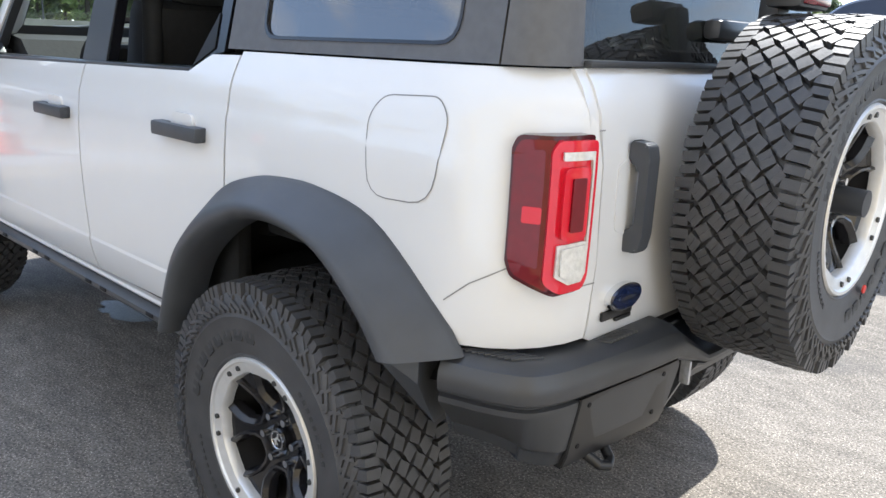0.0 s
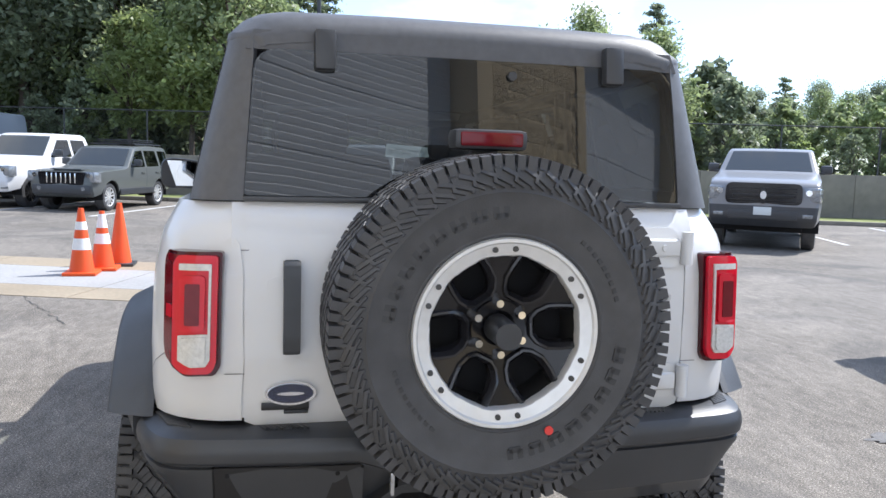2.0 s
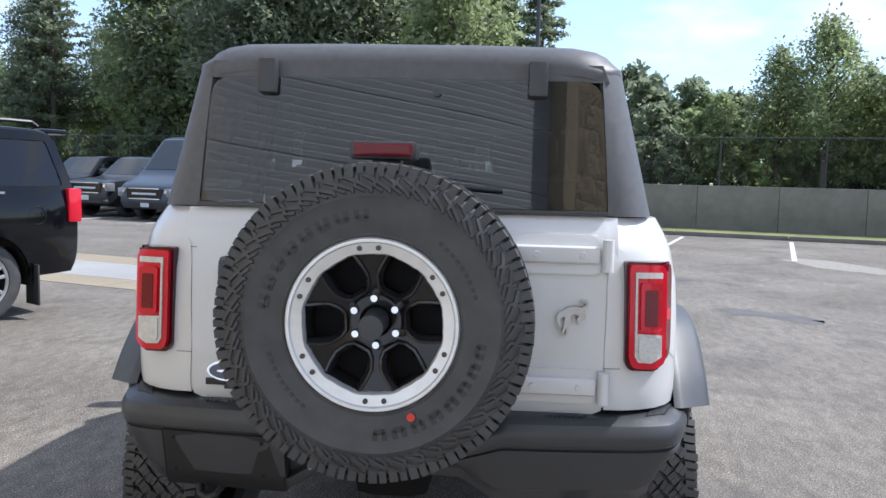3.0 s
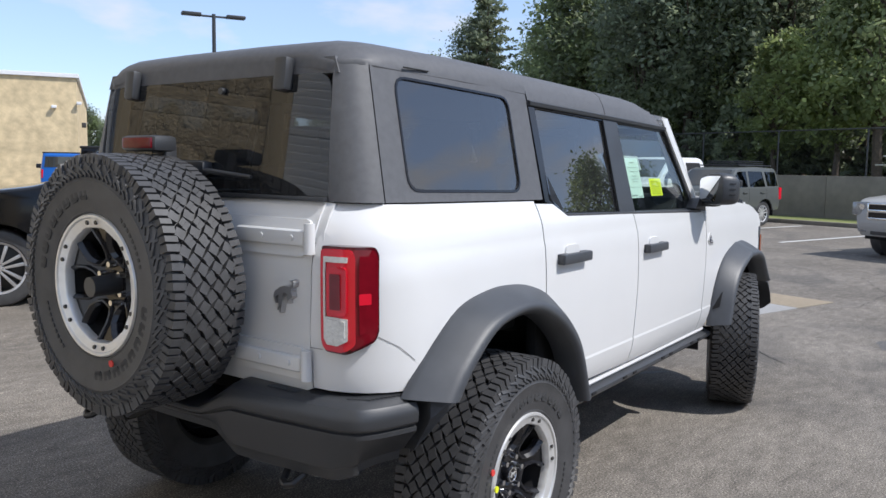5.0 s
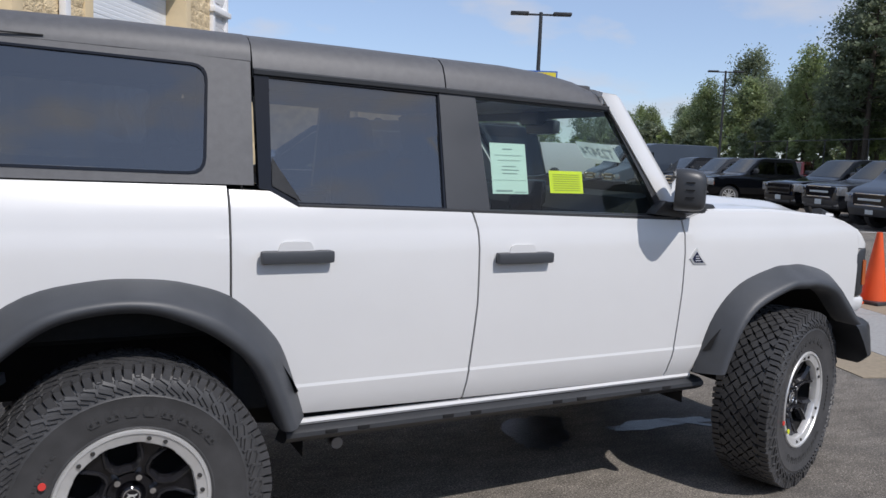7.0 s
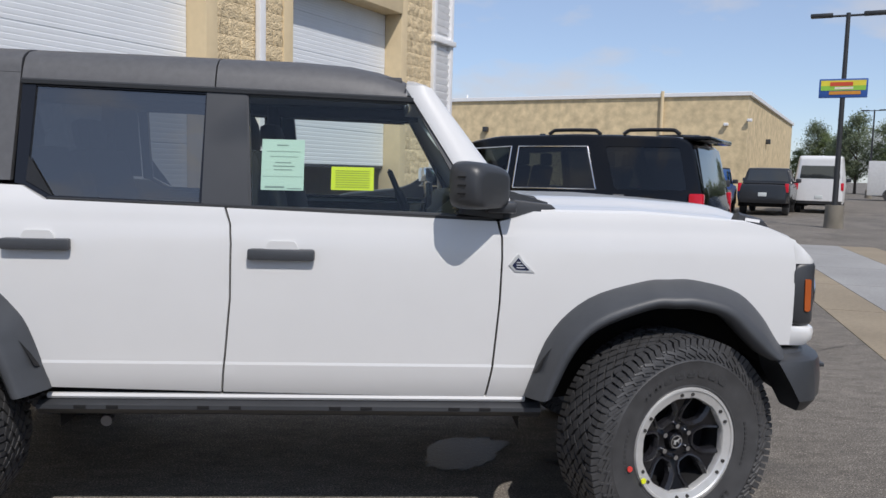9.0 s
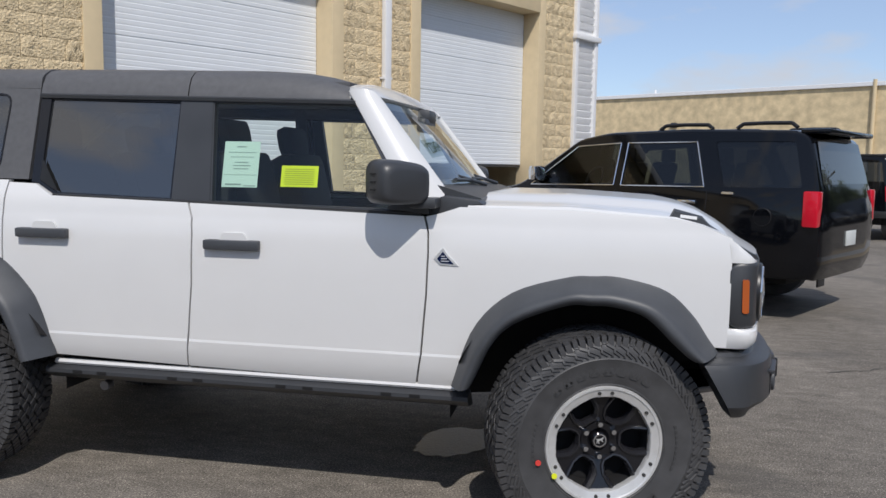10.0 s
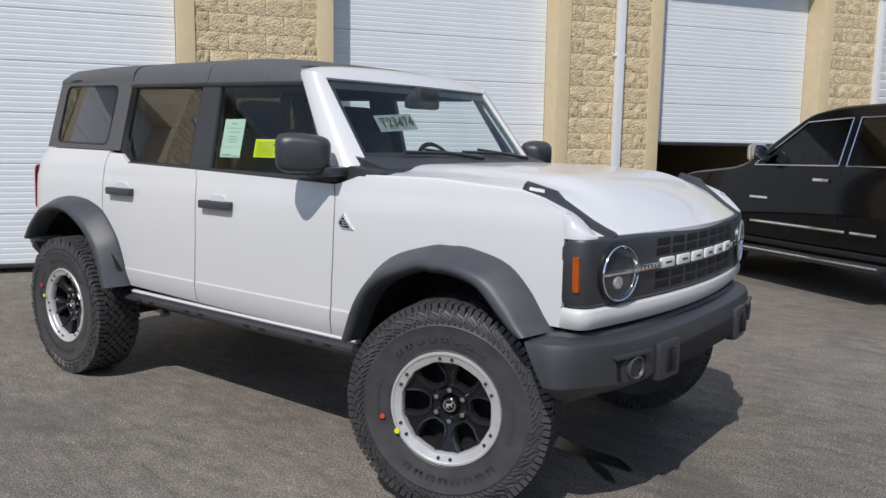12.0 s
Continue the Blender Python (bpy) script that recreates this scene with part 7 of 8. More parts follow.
        xm = max(p[0] for p in wx)
        part("mirror", box((xm - 0.16, s * (sh.y(xm, sh.belt) + 0.12), sh.belt + 0.13), (0.12, 0.22, 0.18), 0.05), CHROME if bright else PLASTIC, car)
        part("mirror_arm", box((xm - 0.12, s * (sh.y(xm, sh.belt) + 0.02), sh.belt + 0.06), (0.07, 0.14, 0.05), 0.01), PLASTIC, car)
        for w in sh.windows[:2]:
            x0 = min(p[0] for p in w)
            part("door_handle", box((x0 + 0.16, s * (sh.y(x0, sh.belt - 0.12) + 0.016), sh.belt - 0.13), (0.20, 0.03, 0.035), 0.012), CHROME if bright else col, car)
            part("door_gap", loft([[(x0 - 0.045 + d, s * (sh.y(x0, z) + 0.0015), z) for d in (0, 0.008)] for z in (sh.belt - 0.02, sh.belt - 0.2, 0.8, 0.6, 0.46)], closed=False, caps=False), BLACKVOID, car, smooth=0)
            if bright:
                for pp, qq in zip(w, w[1:] + w[:1]):
                    part("chrome_strip", rod((pp[0], s * (sh.y(*pp) + 0.004), pp[1]), (qq[0], s * (sh.y(*qq) + 0.004), qq[1]), 0.008, n=6), CHROME, car)
    if bed:
        xb = sh.end(zb1 - 0.20, True)
        part("lower_intake", box((xb - 0.02, 0, zb1 - 0.17), (0.07, W * 0.60, 0.17), 0.02), PLASTIC, car)
        for s in (1, -1):
            part("fog_lamp", box((xb - 0.01, s * W * 0.385, zb1 - 0.17), (0.05, W * 0.09, 0.07), 0.015), HEADLENS, car)
    part("number_plate", box((sh.end(zb1 - 0.10, True) + 0.02, 0, zb1 - 0.10), (0.015, 0.31, 0.15), 0.006), PLATE, car)
    part("rear_plate", box((sh.end(zb1 + 0.12, False) - 0.016, 0, zb1 + 0.14), (0.015, 0.31, 0.15), 0.006), PLATE, car)
    part("floor_pan", box(((sh.x0 + sh.x1) / 2, 0, 0.42), ((sh.x1 - sh.x0) * 0.86, W * 0.70, 0.16), 0.04), BLACKVOID, car)
    xs = [p[0] for w in sh.windows for p in w]
    part("cabin_trim", box(((min(xs) + max(xs)) / 2, 0, sh.belt - 0.32), (max(xs) - min(xs) + 0.2, W * 0.82, 0.5), 0.05), INTERIOR, car)
    for wx in sh.windows[:2]:
        x0 = min(p[0] for p in wx)
        for s in (1, -1):
            part("seat_back", box((x0 + 0.12, s * 0.38, sh.belt + 0.06), (0.14, 0.48, 0.46), 0.06, m=pose(0, 0, 0, 0, -12, 0)), INTERIOR, car)
            part("headrest", box((x0 + 0.04, s * 0.38, sh.belt + 0.36), (0.09, 0.25, 0.16), 0.04), INTERIOR, car)
    if bed:
        # near-black slab on the body top stands for the shade in the bed
        part("cargo_bed", box(((bed[0] + bed[1]) / 2, 0, bed[2] + 0.012), (bed[1] - bed[0], W * 0.80, 0.02), 0.006), BLACKVOID, car)
    return car


def facing(p, h, z=0.0):
    """The pose of a vehicle with its rear axle over p, heading h."""
    h = Vector((h[0], h[1], 0)).normalized()
    return Matrix(((h.x, -h.y, 0, p[0]), (h.y, h.x, 0, p[1]), (0, 0, 1, z), (0, 0, 0, 1)))


SCREEN = glass("windscreen_glass", (0.2, 0.22, 0.22), 1.75, 0.0, ((0.05, 0.055, 0.055), 0.72))
PICKUP = Shape([(-1.16, 0.50), (-1.20, 0.62), (-1.17, 1.24), (0.70, 1.26), (0.74, 1.34), (0.86, 1.84), (1.00, 1.905), (2.15, 1.905), (2.36, 1.85), (2.98, 1.28), (3.20, 1.22), (4.18, 1.14), (4.42, 1.08), (4.50, 0.96), (4.53, 0.62), (4.43, 0.42)], [(0.42, 0.92), (0.55, 0.97), (0.80, 1.01), (1.10, 1.00), (1.26, 0.965), (1.9, 0.78)], 3.62, 0.40, 1.27, [[(1.80, 1.29), (2.82, 1.275), (2.74, 1.34), (2.33, 1.74), (1.80, 1.755)], [(0.98, 1.30), (1.70, 1.29), (1.70, 1.755), (1.02, 1.75)]], ((2.36, 1.85), (2.98, 1.28)), ((0.74, 1.34), (0.86, 1.84)), 0.93, 0.70)
HEAVY = Shape([(-1.16, 0.55), (-1.20, 0.68), (-1.17, 1.36), (0.70, 1.38), (0.74, 1.44), (0.86, 1.88), (1.00, 1.94), (2.15, 1.94), (2.36, 1.89), (2.95, 1.46), (3.20, 1.42), (4.15, 1.33), (4.40, 1.27), (4.48, 1.17), (4.52, 0.84), (4.54, 0.60), (4.43, 0.46)], [(0.46, 0.93), (0.60, 0.99), (0.85, 1.01), (1.15, 1.0), (1.38, 0.965), (1.95, 0.80)], 3.62, 0.42, 1.40, [[(1.80, 1.42), (2.78, 1.405), (2.72, 1.46), (2.33, 1.79), (1.80, 1.80)], [(0.98, 1.43), (1.70, 1.42), (1.70, 1.80), (1.02, 1.80)]], ((2.36, 1.89), (2.95, 1.46)), ((0.74, 1.44), (0.86, 1.88)), 1.06, 0.845, 0.07)
SUV = Shape([(-0.96, 0.42), (-1.03, 0.58), (-1.03, 0.98), (-0.99, 1.28), (-0.85, 1.80), (-0.70, 1.865), (0.4, 1.895), (1.35, 1.87), (1.72, 1.80), (2.42, 1.29), (2.60, 1.235), (3.35, 1.15), (3.72, 1.06), (3.88, 0.94), (3.92, 0.60), (3.82, 0.36)], [(0.36, 0.92), (0.50, 0.98), (0.80, 1.02), (1.08, 1.015), (1.25, 0.985), (1.9, 0.775)], 2.946, 0.40, 1.27, [[(1.15, 1.285), (2.27, 1.265), (2.20, 1.32), (1.70, 1.715), (1.15, 1.75)], [(0.10, 1.295), (1.06, 1.285), (1.06, 1.75), (0.26, 1.755)], [(-0.84, 1.31), (-0.10, 1.30), (0.06, 1.755), (-0.72, 1.75)]], ((1.72, 1.80), (2.42, 1.29)), ((-0.97, 1.32), (-0.86, 1.78)), 0.90, 0.66, 0.16)
SMALL = Shape([(-0.80, 0.44), (-0.87, 0.56), (-0.86, 1.02), (-0.80, 1.10), (-0.70, 1.56), (-0.58, 1.62), (0.3, 1.65), (1.05, 1.62), (1.25, 1.57), (1.80, 1.09), (2.00, 1.05), (3.00, 1.00), (3.28, 0.95), (3.36, 0.84), (3.38, 0.55), (3.28, 0.36)], [(0.34, 0.82), (0.50, 0.87), (0.80, 0.895), (1.05, 0.875), (1.65, 0.72)], 2.63, 0.35, 1.07, [[(0.82, 1.09), (1.64, 1.07), (1.56, 1.14), (1.20, 1.50), (0.82, 1.52)], [(0.0, 1.10), (0.73, 1.09), (0.73, 1.52), (0.06, 1.52)], [(-0.68, 1.12), (-0.10, 1.11), (-0.06, 1.52), (-0.60, 1.51)]], ((1.25, 1.57), (1.80, 1.09)), ((-0.78, 1.14), (-0.71, 1.53)), 0.84, 0.60, 0.12, 0.06)
VAN = Shape([(-0.93, 0.42), (-0.96, 0.55), (-0.95, 2.38), (-0.86, 2.50), (2.30, 2.52), (2.62, 2.44), (3.42, 1.46), (3.60, 1.30), (4.16, 1.10), (4.34, 0.98), (4.40, 0.60), (4.30, 0.36)], [(0.36, 0.96), (0.55, 1.01), (1.2, 1.02), (1.5, 1.01), (2.5, 0.88)], 3.45, 0.36, 1.34, [[(2.46, 1.36), (3.30, 1.30), (3.26, 1.48), (2.80, 2.04), (2.46, 2.08)]], ((2.62, 2.44), (3.42, 1.46)), ((-0.95, 1.50), (-0.95, 2.10)), 0.82, 0.58, 0.10)
JEEP = Shape([(-0.74, 0.50), (-0.78, 0.60), (-0.78, 1.76), (-0.72, 1.83), (1.10, 1.84), (1.26, 1.80), (1.58, 1.22), (1.70, 1.18), (2.80, 1.12), (2.92, 1.06), (2.96, 0.62), (2.86, 0.50)], [(0.45, 0.76), (0.60, 0.80), (1.1, 0.80), (1.84, 0.68)], 2.46, 0.41, 1.18, [[(0.72, 1.22), (1.44, 1.20), (1.24, 1.70), (0.72, 1.72)], [(0.0, 1.22), (0.62, 1.22), (0.62, 1.72), (0.0, 1.72)]], ((1.26, 1.80), (1.58, 1.22)), ((-0.78, 1.26), (-0.78, 1.70)), 0.88, 0.66, 0.06, 0.05)


def near_suv():
    """The large black SUV nosed up to the half raised door."""
    h = (-N.x, -N.y)
    car = vehicle("large_suv", "large black SUV with chrome window trim facing the workshop door", "car", facing((4.55, 5.34), h), BLACKPAINT, SUV, rimmat=material("machined_alloy", (0.55, 0.55, 0.56), 0.28, 0.75, var=0.1), front="bars", bright=True, clear=True)
    for s in (1, -1):
        part("running_board", box((1.47, s * 1.04, 0.36), (1.95, 0.16, 0.06), 0.02), PLASTIC, car)
        part("chrome_strip", box((1.47, s * 1.125, 0.375), (1.95, 0.012, 0.02), 0.004), CHROME, car)
        for x0, x1 in ((0.62, 0.92), (0.98, 2.25)):
            part("side_moulding", box(((x0 + x1) / 2, s * 1.018, 0.66), (x1 - x0, 0.02, 0.026), 0.006), CHROME, car)
        part("mud_flap", box((-0.50, s * 0.93, 0.34), (0.02, 0.24, 0.40), 0.006), PLASTIC, car)
        part("trim_badge", box((-0.16, s * 1.002, 1.24), (0.12, 0.008, 0.022)), CHROME, car)
        part("name_badge", box((2.15, s * 1.016, 0.92), (0.26, 0.008, 0.022)), CHROME, car)
        part("fuel_flap", turned(revolve([(0.082, 0.002), (0.086, -0.003), (0.090, 0.002)], 30), (-0.52, s * 1.012, 1.02), 0 if s < 0 else 180), SATIN, car)
        # near-black strip paints the line of shade under the sill
        part("sill_shadow_gap", box((1.47, s * 0.99, 0.45), (2.0, 0.05, 0.05), 0.01), BLACKVOID, car)
        for x in (-0.40, 0.45):
            rb = bmesh.new()
            pts = [(x - 0.30, s * 0.70, 1.89), (x - 0.24, s * 0.69, 1.935), (x, s * 0.69, 1.940), (x + 0.24, s * 0.69, 1.935), (x + 0.30, s * 0.70, 1.89)]
            for p, q in zip(pts, pts[1:]):
                rod(p, q, 0.02, n=8, bm=rb)
            part("roof_rail", rb, SATIN, car)
    part("spoiler", box((-0.87, 0, 1.85), (0.28, 1.42, 0.05), 0.02), BLACKPAINT, car)
    part("roof_antenna", box((1.10, 0, 1.905), (0.16, 0.04, 0.06), 0.012, taper=(0.4, 0.6)), BLACKPAINT, car)
    sw = part("steering_wheel", revolve([(0.165, -0.013), (0.178, 0.0), (0.165, 0.013), (0.152, 0.0)], 30, closed=True), INTERIOR, car)
    sw.matrix_local = Matrix.Translation((1.74, 0.42, 1.33)) @ pose(0, 0, 0, 0, -22, 0) @ pose(0, 0, 0, 0, 0, 90)


near_suv()


def pickup(label, p, h, col, front="bars", trim=None, rim=None, group="row of parked vehicles", r=0.40):
    return vehicle("pickup_truck", label, "pickup truck", facing(p, h), col, PICKUP, front=front, trimmat=trim, rimmat=rim, group=group, bed=(-1.08, 0.66, 1.262))


toward = (-B.x, -B.y)


def in_row(a, front_axle_b, wb):
    p = ab(a, front_axle_b + wb)
    return (p.x, p.y)


# the dark pickup in the next bay, close by
near_truck = pickup("dark blue-black pickup with black wheels in the next bay", (-1.62, -5.70), (1, 0.0), DARKBLUE, trim=PLASTIC, rim=SATIN, group="nearby vehicles", r=0.42)
for s in (1, -1):
    part("corner_marker", box((4.32, s * 0.955, 1.0), (0.09, 0.04, 0.06), 0.015), AMBER, near_truck)
# facing row along the retaining wall
p = Vector((11.05, -9.05))
h = Vector((-0.80, 0.60))
vehicle("pickup_truck", "silver heavy pickup with black grille and bumper", "pickup truck", facing(tuple(p - h * 3.62), tuple(h)), SILVER, HEAVY, front="cross", trimmat=PLASTIC, rimmat=SATIN, group="row of parked vehicles", bed=(-1.08, 0.66, 1.382))
p, h = Vector((14.10, -1.12)), Vector((-0.89, 0.45)).normalized()
silver = pickup("pale silver pickup with chrome grille by the parking lines", tuple(p - h * 3.40), tuple(h), PALESILVER, front="bars", rim=ALU)
silver.scale = (0.94, 0.94, 0.94)
pickup("white pickup with black grille in the facing row", in_row(13.05, 16.4, 3.62), toward, PALEWHITE, front="bars", trim=None, rim=SATIN)
pickup("dark pickup in the facing row", in_row(18.3, 16.3, 3.62), toward, CHARCOAL, front="frame", trim=PLASTIC, rim=SATIN)
pickup("black pickup in the facing row", in_row(20.9, 16.6, 3.62), toward, BLACKPAINT, front="bars", trim=SATIN, rim=SATIN)
pickup("black pickup with bright grille in the facing row", in_row(26.3, 16.4, 3.62), toward, BLACKPAINT, front="bars", rim=ALU)
pickup("black pickup with bright grille in the facing row", in_row(29.0, 16.6, 3.62), toward, CHARCOAL, front="bars", rim=ALU)
pickup("black pickup in the facing row", in_row(31.7, 16.4, 3.62), toward, BLACKPAINT, front="bars", rim=SATIN)
# dark pickup seen along its side further on
pickup("black pickup parked across the end of the lot", (31.0, 17.4), (-0.92, -0.36), BLACKPAINT, front="bars", trim=SATIN, rim=SATIN)
pickup("maroon pickup parked at the end of the lot", (34.0, 24.0), (-0.9, -0.4), MAROON, front="bars", rim=ALU)
pickup("charcoal pickup seen from behind by the warehouse", (16.8, 27.8), (0.5, 0.86), CHARCOAL, rim=SATIN)

def compact_suv():
    car = vehicle("compact_suv", "grey-green compact SUV with roof basket in the facing row", "car", facing(in_row(10.75, 16.2, 2.63), toward), GREYGREEN, SMALL, front="slots", group="row of parked vehicles")
    for s in (1, -1):
        part("roof_rail", rod((-0.6, s * 0.62, 1.68), (0.95, s * 0.62, 1.68), 0.018, n=8), SATIN, car)
        part("sill_cladding", box((1.31, s * 0.872, 0.46), (1.80, 0.05, 0.16), 0.02), PLASTIC, car)
        part("fog_lamp", rod((3.36, s * 0.56, 0.56), (3.405, s * 0.56, 0.56), 0.05, n=14), HEADLENS, car)
        part("turn_lens", box((3.22, s * 0.80, 0.80), (0.10, 0.06, 0.06), 0.02), AMBER, car)
    part("lower_bumper", box((3.33, 0, 0.53), (0.13, 1.50, 0.24), 0.04), PLASTIC, car)
    part("hood_scoop", box((2.75, 0, 1.022), (0.85, 0.80, 0.03), 0.012), GREYGREEN, car)
    basket = part("roof_basket", box((0.2, 0, 1.70), (1.2, 1.0, 0.03), 0.01), SATIN, car)
    for z in (1.75, 1.80):
        for s in (1, -1):
            part("basket_rail", rod((-0.4, s * 0.5, z), (0.8, s * 0.5, z), 0.012, n=8), SATIN, basket)
            part("basket_rail", rod((0.2 + s * 0.6, -0.5, z), (0.2 + s * 0.6, 0.5, z), 0.012, n=8), SATIN, basket)


compact_suv()
def van(label, p, h, col, stripe=None):
    car = vehicle("delivery_van", label, "van", facing(p, h), col, VAN, front="frame", trimmat=PLASTIC, group="row of parked vehicles", rimmat=STEEL)
    if stripe:
        for s in (1, -1):
            part("swoosh", prism(rounded([(1.2, 1.62), (0.2, 1.50), (-0.5, 1.66), (0.2, 1.56)], 0.05), "y", s * 1.0, s * 1.012), stripe, car)
            part("side_mark", box((2.95, s * 1.03, 1.02), (0.40, 0.006, 0.12)), PALEWHITE, car)
    return car


CYAN = paint("pale_cyan_stripe", (0.05, 0.35, 0.55), 0.4)
van("dark blue-grey delivery van with a pale blue stripe", in_row(15.7, 16.05, 3.45), toward, VANBLUE, CYAN)
van("dark blue-grey delivery van further along the row", in_row(35.0, 16.0, 3.45), toward, VANBLUE, CYAN)
van("dark blue-grey delivery van further along the row", in_row(37.8, 16.0, 3.45), toward, VANBLUE, CYAN)
van("white van with roof rack by the warehouse", (20.6, 30.6), (0.5, 0.86), PALEWHITE)


def open_jeep(label, p, h, col):
    car = vehicle("small_off_roader", label, "car", facing(p, h), col, JEEP, front="slots", trimmat=PLASTIC, rimmat=SATIN)
    part("hard_top", box((0.20, 0, 1.83), (1.90, 1.38, 0.06), 0.025), SATIN, car)
    return car


open_jeep("bright blue small off-roader by the warehouse", (14.6, 28.3), (0.5, 0.86), BRIGHTBLUE)
open_jeep("black small off-roader parked in the yard", (8.7, 15.4), (0.55, 0.83), BLACKPAINT)

# ---- lot furniture ----


def lamp_post(p, h, label, sign=False, z0=0.0, turn=0.0):
    root = thing("lamp_post", label, "lamp post", Matrix.Translation((p[0], p[1], z0)) @ pose(0, 0, 0, 0, 0, turn))
    part("base", rod((0, 0, 0), (0, 0, 0.7), 0.28, 0.26, n=20), WALLGREY, root)
    part("pole", rod((0, 0, 0.6), (0, 0, h), 0.085, 0.06, n=14), POLE, root)
    part("arm", rod((0, -0.75, h - 0.08), (0, 0.75, h - 0.08), 0.035, n=10), POLE, root)
    for s in (1, -1):
        part("lamp_head", box((0, s * 0.72, h - 0.05), (0.34, 0.62, 0.10), 0.03), POLE, root)
    if sign:
        part("sign_frame", box((0, 0, h * 0.655), (0.16, 1.32, 0.56), 0.02), material("sign_blue", (0.03, 0.10, 0.35), 0.5), root)
        for x in (-0.083, 0.083):
            part("sign_panel", box((x, 0, h * 0.655 + 0.15), (0.006, 1.22, 0.16)), material("sign_yellow", (0.75, 0.62, 0.05), 0.5), root)
            part("sign_panel", box((x, 0, h * 0.655), (0.006, 1.22, 0.14)), material("sign_green", (0.28, 0.55, 0.06), 0.5), root)
            part("sign_bar", box((x * 1.06, 0.05, h * 0.655 + 0.12), (0.006, 0.62, 0.12)), material("sign_red", (0.62, 0.08, 0.03), 0.5), root)
            part("sign_bar", box((x * 1.06, -0.02, h * 0.655 + 0.0), (0.006, 0.50, 0.07)), material("sign_pale", (0.75, 0.70, 0.55), 0.5), root)
            part("sign_bar", box((x * 1.06, -0.05, h * 0.655 - 0.14), (0.006, 0.85, 0.10)), material("sign_orange", (0.62, 0.26, 0.03), 0.5), root)
    return root


lamp_post((15.2, 19.75), 6.45, "tall dark lamp post carrying a small colourful sign", True, turn=60)
lamp_post((36.7, 31.9), 7.2, "tall dark lamp post at the end of the lot", turn=55)
lamp_post((24.4, -1.3), 9.0, "tall dark lamp post beside the retaining wall", turn=20)
lamp_post((42.0, 62.0), 7.5, "distant dark lamp post", turn=40)


def cone(p, h, bands, label):
    root = thing("traffic_cone", label, "traffic cone", Matrix.Translation((p[0], p[1], 0.006)), group="cones on the pad")
    part("base", box((0, 0, 0.02), (0.38, 0.38, 0.04), 0.015), ORANGE if bands else PLASTIC, root)
    part("cone_body", rod((0, 0, 0.03), (0, 0, h), 0.145, 0.03, n=28), ORANGE, root)
    for z0, z1 in bands:
        r = lambda z: 0.145 + (0.03 - 0.145) * (z - 0.03) / (h - 0.03) + 0.003
        part("reflective_band", rod((0, 0, h * z0), (0, 0, h * z1), r(h * z0), r(h * z1), n=28), REFLECT, root)


cone((7.55, 2.66), 0.80, ((0.38, 0.55), (0.68, 0.80)), "orange traffic cone with two white bands on the concrete")
cone((7.96, 2.50), 0.74, ((0.45, 0.62), (0.72, 0.95)), "orange traffic cone with white bands on the concrete")
cone((8.38, 2.36), 0.82, (), "plain orange traffic cone with black base")


def picnic_table():
    root = thing("picnic_table", "weathered white picnic table on the lawn above the wall", "table", Matrix.Translation((27.6, 0.3, 1.36)) @ pose(0, 0, 0, 0, 0, 70))
    wood = material("weathered_white_wood", (0.50, 0.48, 0.44), 0.8, var=0.15)
    for k in range(5):
        part("top_board", box((0, -0.30 + 0.15 * k, 0.74), (1.8, 0.135, 0.04), 0.006), wood, root)
    for s in (1, -1):
        part("bench_board", box((0, s * 0.72, 0.44), (1.8, 0.26, 0.04), 0.006), wood, root)
        for x in (-0.6, 0.6):
            part("leg", rod((x, s * 0.25, 0.72), (x, s * 0.62, 0.0), 0.04, n=6), wood, root)
    for x in (-0.6, 0.6):
        part("cross_beam", box((x, 0, 0.42), (0.05, 1.6, 0.08)), wood, root)
    part("umbrella_stub", rod((0, 0, 0.7), (0, 0, 1.25), 0.02, n=8), wood, root)


picnic_table()
b = box((0, 0, 1.7), (14.0, 2.6, 2.6), 0.04)
trailer = tagged(part("box_trailer", b, material("white_trailer_sheet", (0.62, 0.64, 0.66), 0.5, var=0.05)), "long white box trailer at the far end of the lot", "trailer")
trailer.matrix_world = Matrix.Translation((44, 52, 0)) @ pose(0, 0, 0, 0, 0, -33)
for x in (-5.5, -4.2, 5.0):
    w = part("trailer_wheel", rod((x, -1.3, 0.45), (x, 1.3, 0.45), 0.45, n=24), RUBBER, trailer)

# ---- trees: tapered trunk, limbs and a crown of many small leaves ----


def leaf_cloud(b, centre, radius, count, size, rnd, flat=1.0):
    """Loose leaves round a twig end."""
    for _ in range(count):
        d = Vector((rnd.gauss(0, 1), rnd.gauss(0, 1), rnd.gauss(0, 1) * flat))
        p = centre + d * radius * 0.45
        n = Vector((rnd.uniform(-1, 1), rnd.uniform(-1, 1), rnd.uniform(0.1, 1.2))).normalized()
        t = n.orthogonal().normalized()
        t = (Matrix.Rotation(rnd.uniform(0, 6.28), 3, n) @ t)
        q = n.cross(t)
        s = size * rnd.uniform(0.6, 1.3)
        b.append((p - t * s, p + q * s * 0.55, p + t * s, p - q * s * 0.55))


def leaves_mesh(name, quads, mat):
    me = bpy.data.meshes.new(name)
    vs, fs = [], []
    for q in quads:
        k = len(vs)
        vs.extend(q)
        fs.append((k, k + 1, k + 2, k + 3))
    me.from_pydata(vs, [], fs)
    me.materials.append(mat)
    return me


